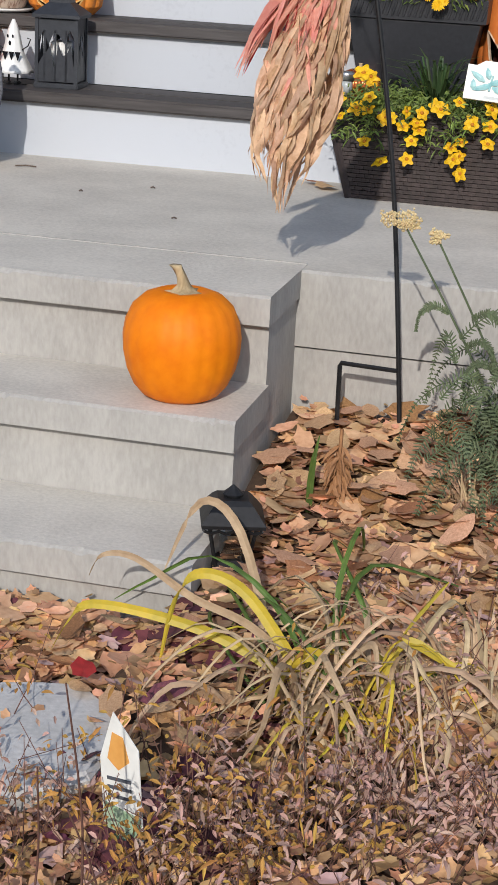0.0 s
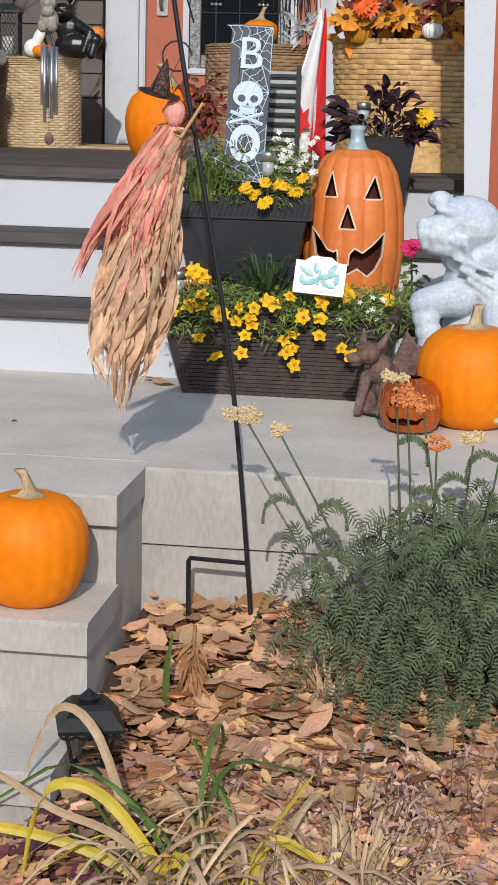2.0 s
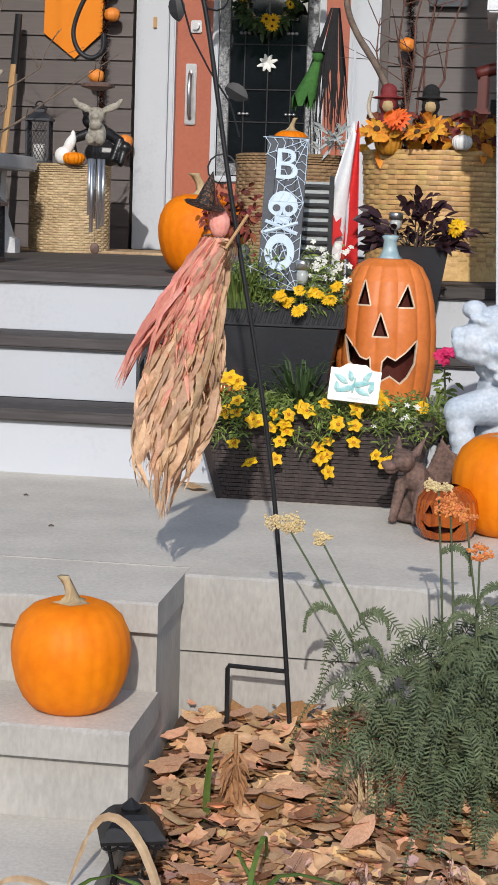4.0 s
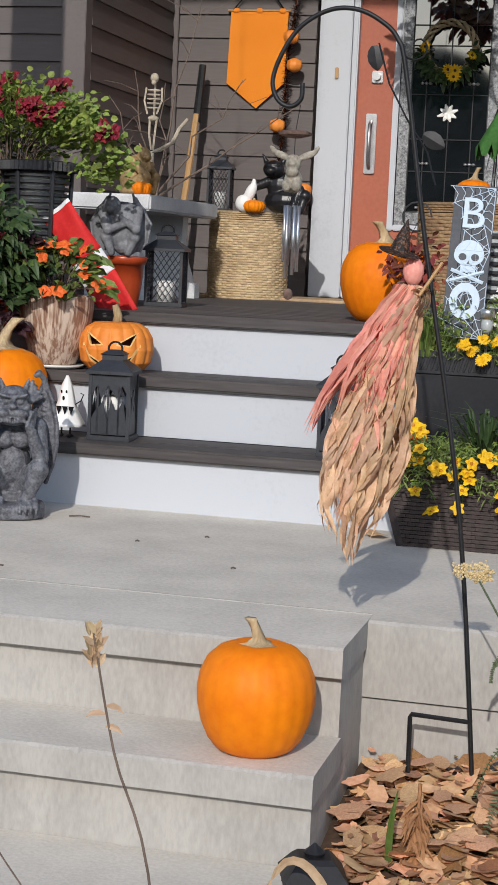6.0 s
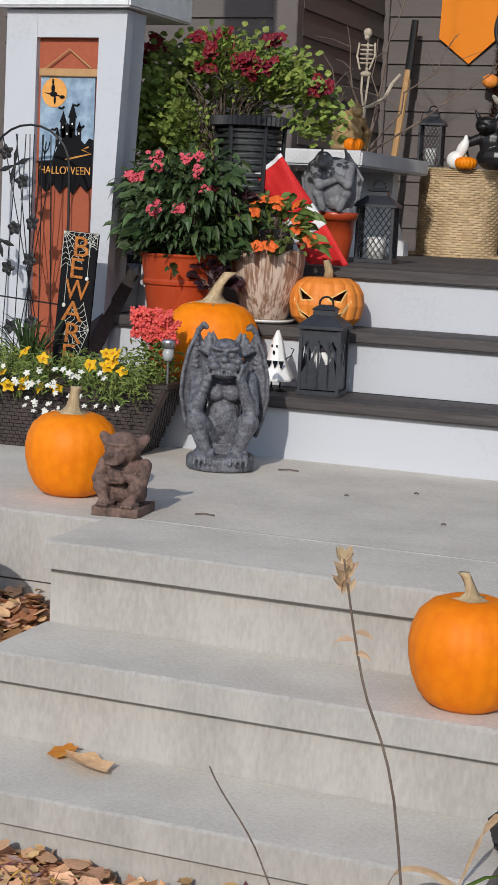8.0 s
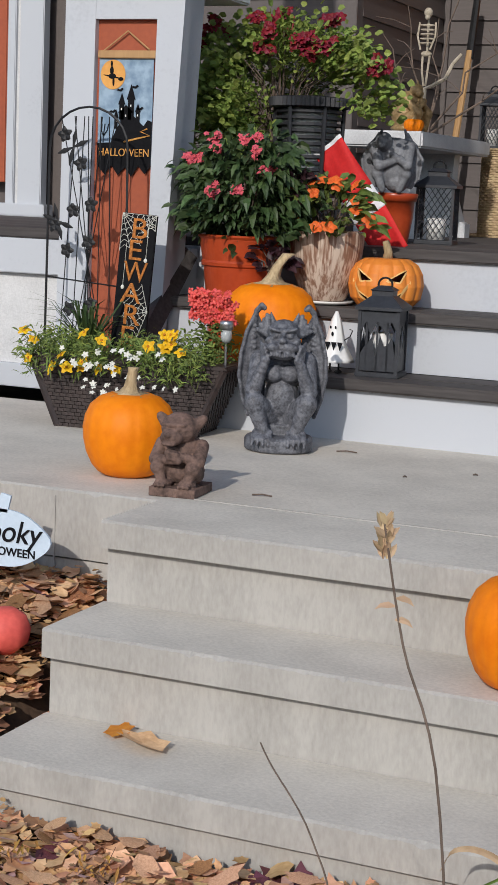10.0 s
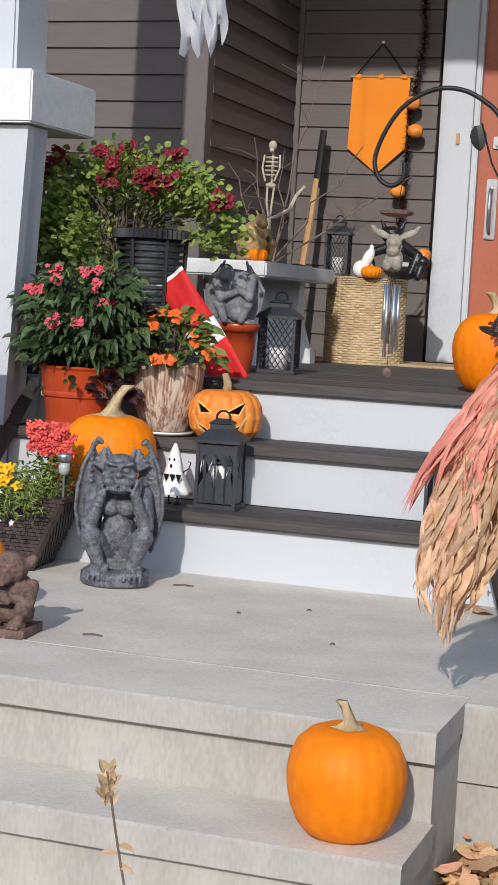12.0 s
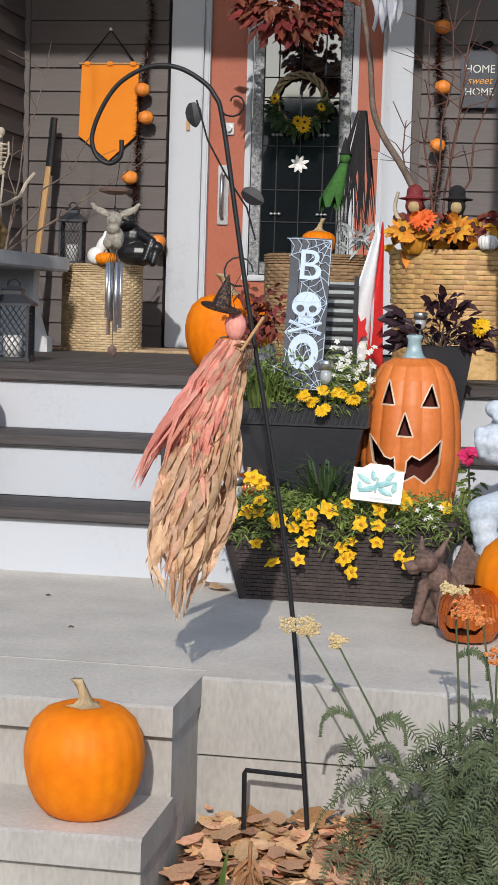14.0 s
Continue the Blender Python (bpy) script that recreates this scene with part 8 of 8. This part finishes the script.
# arching daylily clump: dry, yellow and green blades
lily = thing("daylily_clump", "dying daylily clump with arching yellow and straw coloured blades", "plant", (0.29, -0.50, ground_height(0.29, -0.50)))
sets = {"dry_blades": (BLADE_DRY, 105, bmesh.new()), "yellow_blades": (BLADE_YELLOW, 16, bmesh.new()), "green_blades": (BLADE_GREEN, 14, bmesh.new())}
for nm, (m, n, bm) in sets.items():
    for i in range(n):
        a, L = r2.uniform(0, 6.28), r2.uniform(0.12, 0.30)
        if nm == "green_blades":
            a, L = r2.choice((2.2, 2.6, 1.9, 2.9)) + r2.gauss(0, 0.25), r2.uniform(0.25, 0.42)
        p0 = Vector((r2.gauss(0.03, 0.08), r2.gauss(0, 0.05), 0))
        if nm == "dry_blades" and i % 3 == 0:
            p0.x += r2.uniform(0.0, 0.22)
        hh = L * r2.uniform(0.15, 0.75)
        end = r2.uniform(-0.1, 0.3) if nm == "dry_blades" else r2.uniform(0.1, 0.6)
        w = r2.uniform(0.005, 0.014)
        bend = r2.gauss(0, 0.5)
        pts = []
        for u, k in ((0, 0), (0.22, 0.72), (0.55, 1.0), (0.85, 0.45 + end * 0.5), (1.0, end)):
            d = Vector((math.cos(a + bend * u), math.sin(a + bend * u), 0))
            pts.append(p0 + d * L * u + Vector((r2.gauss(0, 0.006), 0, max(0.012 if u else 0, hh * k))))
        pts = curve(pts, 3)
        k = len(pts)
        strip(bm, pts, [w * (1 - 0.9 * (i_ / (k - 1)) ** 2.5) for i_ in range(k)], (-d.y + r2.gauss(0, 0.5), d.x + r2.gauss(0, 0.3), r2.gauss(0, 0.5)), 0.4)
    part(nm, bm, m, lily)
arcs = (((-0.02, 0, 0.03), (-0.15, 0.02, 0.082), (-0.265, 0.02, 0.111), (-0.40, 0.02, 0.118), (-0.443, 0.02, 0.08), (-0.473, 0.02, 0.021)), ((-0.03, 0, 0.05), (-0.132, 0.02, 0.172), (-0.212, 0.02, 0.202), (-0.257, 0.02, 0.151), (-0.283, 0.02, 0.012)),
        ((-0.03, 0, 0.06), (-0.13, 0.02, 0.122), (-0.228, 0.02, 0.156), (-0.327, 0.02, 0.211), (-0.386, 0.02, 0.208), (-0.408, 0.02, 0.168)), ((0.02, 0, 0.03), (-0.015, 0, 0.097), (-0.051, -0.03, 0.075), (-0.064, -0.12, 0.03), (-0.07, -0.2, -0.01)),
        ((0.09, 0, 0.05), (0.124, 0.02, 0.146), (0.16, 0.02, 0.208), (0.187, 0.02, 0.248)), ((0.08, 0, 0.06), (0.125, 0.02, 0.133), (0.187, 0.02, 0.114), (0.244, 0.02, 0.087)), ((0.05, 0, 0.01), (0.04, 0.0, 0.09), (0.06, 0.0, 0.12), (0.085, -0.02, 0.135), (0.10, -0.06, 0.08)),
        ((-0.1, 0.1, 0.02), (-0.2, 0.22, 0.2), (-0.28, 0.24, 0.24), (-0.33, 0.2, 0.12)))
for a, m, w in zip(arcs, (BLADE_YELLOW, BLADE_YELLOW, BLADE_DRY, BLADE_YELLOW, BLADE_YELLOW, BLADE_YELLOW, BLADE_DRY, BLADE_DRY), (0.019, 0.020, 0.014, 0.026, 0.018, 0.018, 0.018, 0.018)):
    bm = bmesh.new()
    pts = curve(a, 5)
    strip(bm, pts, [w * (1 - 0.9 * (i / (len(pts) - 1)) ** 3) for i in range(len(pts))], (0.5, 0.3, 1), 0.3)
    part("arching_blade", bm, m, lily, "long arching blade")
grass_tuft("dry_grass", (0.55, -0.42, ground_height(0.55, -0.42)), 60, 0.12, BLADE_DRY, r2, "flattened clump of straw coloured dry grass", 0.12, 0.007, 1.5, group="dry grasses")
grass_tuft("dry_grass", (0.44, 0.18, ground_height(0.44, 0.18)), 40, 0.12, BLADE_DRY, r2, "small tuft of dry straw grass", 0.05, 0.004, 1.2, group="dry grasses")
t = thing("green_blade_plant", "single tall green blade leaf in the bed", "plant", (0.137, 0.08, ground_height(0.137, 0.08)))
bm = bmesh.new()
strip(bm, [(0, 0, 0), (0.0, 0, 0.06), (0.004, -0.005, 0.11), (0.012, 0, 0.16)], [0.012, 0.014, 0.011, 0.002], (1, 0.2, 0), 0.4)
strip(bm, curve([(0.2, 0.3, 0.05), (0.3, 0.3, 0.10), (0.42, 0.3, 0.10), (0.5, 0.28, 0.07)]), [0.008] * 19, (0, 1, 0.5), 0.3)
part("blade", bm, BLADE_GREEN, t)
t = thing("dead_stalk", "dead brown shrivelled flower stalk in the bed", "plant", (0.185, 0.10, ground_height(0.185, 0.10)))
bm = bmesh.new()
for i in range(120):
    z = r2.uniform(0.01, 0.14)
    leaf(bm, (r2.gauss(0, 0.006), r2.gauss(0, 0.006), z), (r2.gauss(0, 1), r2.gauss(0, 1), -0.6), 0.03, 0.008, r2, 0.8)
tube(bm, [(0, 0, 0), (0.003, 0, 0.17)], 0.004, 5)
part("withered_leaves", bm, LEAF_BROWN, t)

# solar carriage lantern on a stake
pl = thing("path_lamp", "black carriage style solar path lantern among the leaves", "garden light", (0.033, -0.12, 0.128), rz=63)
bm = lathe(bmesh.new(), [(0.082, 0.105), (0.084, 0.112), (0.052, 0.142), (0.040, 0.150), (0.030, 0.150)], 4)
part("roof", bm, BLACK, pl)
part("finial", lathe(bmesh.new(), [(0.016, 0.148), (0.020, 0.156), (0.008, 0.166), (0.002, 0.172)], 12), BLACK, pl)
for k in range(4):
    a = radians(90 * k)
    part("post", tube(bmesh.new(), [(0.040 * math.cos(a), 0.040 * math.sin(a), 0.02), (0.062 * math.cos(a), 0.062 * math.sin(a), 0.106)], 0.004, 5), BLACK, pl)
    part("scalloped_edge", tube(bmesh.new(), [(0.075 * math.cos(a) + (0.075 * math.cos(a + math.pi / 2) - 0.075 * math.cos(a)) * i / 8, 0.075 * math.sin(a) + (0.075 * math.sin(a + math.pi / 2) - 0.075 * math.sin(a)) * i / 8, 0.100 - 0.005 * (i % 2)) for i in range(9)], 0.003, 4), BLACK, pl)
part("base_plate", lathe(bmesh.new(), [(0.05, 0.0), (0.05, 0.016), (0.03, 0.03)], 4), BLACK, pl)
part("lens", lathe(bmesh.new(), [(0.026, 0.028), (0.036, 0.10)], 4), GLASS, pl, "clear plastic lens").visible_shadow = False
part("stake", tube(bmesh.new(), [(0, 0, -0.08), (0, 0, 0.01)], 0.008, 6), BLACK, pl)

# yarrow: feathery fronds, leaning stalks and flat flower heads
yar = thing("yarrow_plant", "grey-green feathery yarrow with rust and cream flower heads", "plant", (0.63, 0.22, ground_height(0.63, 0.22)))


def frond(bm, pts, w, rng):
    pts = curve(pts, 5)
    tube(bm, pts, 0.0014, 4, 0.0006)
    for i in range(1, len(pts)):
        for h_ in (0.0, 0.5):
            p = pts[i - 1].lerp(pts[i], h_)
            u = (i + h_) / len(pts)
            d = (pts[i] - pts[i - 1]).normalized()
            s = d.cross(Vector((rng.gauss(0.1, 0.3), -0.8, 0.5))).normalized()
            L = w * math.sin(min(1.0, u * 1.25 + 0.12) * math.pi * 0.86) * rng.uniform(0.8, 1.15)
            for q in (-1, 1):
                e = p + s * q * L + d * L * 0.55
                strip(bm, [p, p.lerp(e, 0.55), e], [0.0024, 0.0036, 0.001], d, 0.2)


bm = bmesh.new()
for i in range(360):
    b = Vector((r2.gauss(0.05, 0.12), r2.gauss(0, 0.08), r2.uniform(0.0, 0.38) * r2.uniform(0.5, 1.0)))
    a = r2.uniform(0, 6.28)
    d = Vector((math.cos(a), math.sin(a) * 0.7 - 0.25, 0))
    L = r2.uniform(0.09, 0.19)
    frond(bm, [b, b + d * L * 0.4 + Vector((0, 0, 0.05)), b + d * L * 0.8 + Vector((0, 0, 0.0)), b + d * L + Vector((0, 0, -0.085))], r2.uniform(0.012, 0.022), r2)
part("fronds", bm, GREEN_GREY, yar)
heads = [((0.250, 0.25, 0.748), CREAM, 0.046), ((0.318, 0.25, 0.725), CREAM, 0.030), ((0.545, 0.22, 0.845), CREAM, 0.032), ((0.57, 0.2, 0.81), RUSTHEAD, 0.042), ((0.63, 0.2, 0.725), RUSTHEAD, 0.028), ((0.70, 0.18, 0.74), CREAM, 0.032), ((0.76, 0.2, 0.77), CREAM, 0.024), ((0.60, 0.2, 0.79), RUSTHEAD, 0.022)]
O = Vector(yar.location)
for i, (p, m, r) in enumerate(heads):
    p = Vector(p) - O
    root = Vector((0.02 * i - 0.10, 0.02, 0.02))
    mid = root.lerp(p, 0.5) + Vector((0.03 if i < 2 else 0.01, 0, -0.02))
    part("stalk", tube(bmesh.new(), curve([root, mid, p]), 0.0032, 5, 0.002), GREEN_GREY, yar)
    florets = []
    for k in range(int(r * 9000)):
        if not k % 40:
            b_, e_ = r2.uniform(0, 6.28), 0.72 * r * math.sqrt(r2.random())
            sub = Vector((e_ * math.cos(b_), 0, e_ * math.sin(b_) * 0.6))
        a, q = r2.uniform(0, 6.28), 0.36 * r * math.sqrt(r2.random())
        c = p + sub + Vector((q * math.cos(a), -0.006 + 0.2 * q + r2.uniform(-0.003, 0.003), q * math.sin(a) * (0.55 + 0.3 * math.sin(3 * a + i))))
        florets.append((tuple(c), (r2.uniform(0.0016, 0.003),) * 3))
    part("flower_head", blobs(florets, 5), m, yar, "flat clustered flower head")
    bm = bmesh.new()
    for k in range(4):
        b = mid.lerp(p, r2.uniform(0.0, 0.75)) if k % 2 else root.lerp(mid, r2.uniform(0.4, 1))
        d = Vector((r2.choice((-1, 1)), -0.2, 0))
        frond(bm, [b, b + d * 0.03 + Vector((0, 0, 0.015)), b + d * 0.055 + Vector((0, 0, -0.005)), b + d * 0.06 + Vector((0, 0, -0.04))], 0.010, r2)
    part("stalk_fronds", bm, GREEN_GREY, yar)

# dried low perennials in the foreground
def haze(name, cx, cy, n, h, label, material, tips, rng, spread):
    t = thing(name, label, "plant", (cx, cy, ground_height(cx, cy)), "dried perennials")
    sb, lb = bmesh.new(), bmesh.new()
    for i in range(int(n * 0.27)):
        p = Vector((rng.gauss(0, spread[0] * 1.3), rng.gauss(0, spread[1]), 0))
        hh = h * rng.uniform(0.4, 1.15)
        e = p + Vector((rng.gauss(0, 0.06), rng.gauss(0, 0.05), hh))
        m_ = p.lerp(e, 0.5) + Vector((rng.gauss(0, 0.02), 0, 0))
        tube(sb, [p, m_, e], 0.0013, 3, 0.0006)
        for k in range(9):
            c = p.lerp(e, rng.uniform(0.35, 1.0)) + Vector((rng.gauss(0, 0.014), rng.gauss(0, 0.014), rng.gauss(0, 0.01)))
            leaf(lb, c, (rng.gauss(0, 1), rng.gauss(0, 1), rng.gauss(0.2, 0.8)), rng.uniform(0.008, 0.026), 0.006, rng, 0.4)
    part("stems", sb, TWIG_RED, t)
    part("withered_leaves", lb, tips, t)


HAZE_A = mat("withered_pinkbrown", (0.48, 0.31, 0.25), (0.28, 0.16, 0.12), 0.8, 10, 60, 0.2, rnd=0.4, per="island")
HAZE_B = mat("withered_gold", (0.50, 0.28, 0.07), (0.34, 0.17, 0.04), 0.8, 10, 60, 0.2, rnd=0.35, per="island", trans=0.2)
for i, (x, y, n, h, m) in enumerate(((-0.05, -0.98, 130, 0.16, HAZE_A), (0.16, -0.98, 160, 0.17, HAZE_B), (0.33, -0.90, 170, 0.16, HAZE_A), (0.50, -0.82, 170, 0.17, HAZE_A), (0.65, -0.72, 160, 0.18, HAZE_A), (0.62, -0.45, 110, 0.16, HAZE_A), (0.27, -0.85, 90, 0.2, HAZE_B), (0.80, -0.25, 120, 0.16, HAZE_A), (-0.12, -0.75, 40, 0.2, HAZE_B), (0.55, -0.2, 70, 0.12, HAZE_A), (0.42, -0.62, 60, 0.2, HAZE_B))):
    haze("withered_perennial", x, y, n, h, "withered pinkish brown low perennial" if m is HAZE_A else "withered golden leaved low perennial", TWIG_RED, m, r2, (0.09, 0.06))
haze("withered_perennial", -1.0, -0.42, 30, 0.10, "withered golden sprigs before the bottom step", TWIG_RED, HAZE_B, r2, (0.12, 0.03))
t = thing("bare_stalks", "thin reddish bare stalks in the garden bed", "plant", (0.05, -1.2, 0.0))
for x0, x1, z in ((0.075, 0.055, 0.42), (0.0, 0.02, 0.3), (0.11, 0.06, 0.25), (0.2, 0.14, 0.2), (-0.02, 0.16, 0.22), (0.25, 0.28, 0.22)):
    part("stalk", tube(bmesh.new(), curve([(x0, 0, 0.0), (x0 * 0.6 + x1 * 0.4 + 0.006, 0.02, z * 0.5), (x1, 0, z)]), 0.0022, 5, 0.0012), TWIG_RED, t)

# weed stalk close to the lens
wd = thing("weed_stalk", "thin dry weed stalk with a withered seed head", "weed", (0.35, -2.0, ground_height(0.35, -2.0)))
g0 = ground_height(0.35, -2.0)
part("stalk", tube(bmesh.new(), curve([(-0.0, 0, 0), (-0.03, 0, 0.94 - g0 - 0.3), (-0.051, 0, 0.939 - g0), (-0.08, 0, 1.04 - g0), (-0.0955, 0, 1.112 - g0)]), 0.0011, 6, 0.0007), TWIG, wd)
bm = bmesh.new()
for i in range(34):
    leaf(bm, (-0.0945 + r2.gauss(0, 0.0012), 0, 1.098 - g0 + r2.uniform(-0.008, 0.014)), (r2.gauss(0, 0.5), r2.gauss(0, 0.3), 0.9), 0.011, 0.004, r2, 0.1)
for z, s in ((1.068, 1), (1.063, -1), (1.055, 1)):
    leaf(bm, (-0.086, 0, z - g0), (s, -0.2, 0.3), 0.013, 0.004, r2, 0.5)
part("seed_head", bm, BLADE_DRY, wd, "withered brown seed head")
t = thing("weed_stalk", "thin bare weed twig before the steps", "weed", (-0.03, -1.2, ground_height(-0.03, -1.2)))
part("stalk", tube(bmesh.new(), curve([(0, 0, 0), (-0.01, 0, 0.4), (-0.045, 0, 0.53), (-0.10, 0, 0.61), (-0.115, 0, 0.635)]), 0.0014, 5, 0.001), TWIG, t)

# plant tag
tg = thing("plant_tag", "faded white and green pointed plant tag in the bed", "plant tag", (0.092, -0.92, 0.058), rz=0)
tg.rotation_euler = (radians(-4), radians(-10), radians(-24))
part("card", poly(bmesh.new(), [(-0.035, 0.0), (0.0, -0.07), (0.04, -0.03), (0.04, 0.12), (-0.005, 0.17), (-0.035, 0.10)], 0, 0.0015), TILE, tg)
part("green_field", poly(bmesh.new(), [(-0.033, 0.0), (0.0, -0.065), (0.038, -0.03), (0.038, 0.02), (-0.033, 0.035)], -0.001, 0.0008), mat("tag_green", (0.25, 0.40, 0.22), (0.42, 0.5, 0.36), 0.5, 30, 60, 0.02), tg, "green printed field")
part("flower_print", poly(bmesh.new(), [(-0.02, 0.10), (0.0, 0.085), (0.022, 0.10), (0.012, 0.135), (-0.008, 0.14)], -0.001, 0.0008), SIGNORANGE, tg, "faded orange flower print")
for z in (0.045, 0.058, 0.071):
    part("text_bar", B((0.0, -0.001, z), (0.045, 0.001, 0.005)), SIGNGREY, tg)

# pumpkin shaped lawn sign and an orange stake lamp at the far end of the steps
sg = thing("spooky_sign", "white pumpkin shaped lawn sign reading spooky HALLOWEEN", "sign", (-1.43, 0.30, ground_height(-1.43, 0.30)))
part("board", poly(bmesh.new(), [(0.125 * math.cos(a) * (1 + 0.06 * math.cos(4 * a)), 0.175 + 0.068 * math.sin(a)) for a in [i * math.pi / 20 for i in range(40)]], 0, 0.006), PALEBLUE, sg)
part("stem_shape", poly(bmesh.new(), [(-0.02, 0.235), (0.015, 0.235), (0.025, 0.275), (-0.002, 0.28)], 0, 0.006), PALEBLUE, sg)
words("spooky", 0.075, SIGNBLACK, sg, (0.0, -0.002, 0.19), shear=0.25, wide=0.95)
words("HALLOWEEN", 0.028, SIGNBLACK, sg, (0.01, -0.002, 0.143))
part("stake", tube(bmesh.new(), [(-0.01, 0.008, -0.1), (-0.01, 0.008, 0.2)], 0.004, 5), BLACK, sg)
ol = thing("stake_lamp", "orange ball stake lamp on a black stem", "garden light", (-1.29, 0.10, ground_height(-1.29, 0.10)))
part("ball", lathe(bmesh.new(), [(0.02, 0.02), (0.05, 0.045), (0.056, 0.075), (0.045, 0.105), (0.02, 0.12)], 24, 8, 0.06), CORAL, ol, smooth=True)
part("stem", tube(bmesh.new(), [(0, 0, -0.15), (0, 0, 0.025)], 0.008, 6), BLACK, ol)
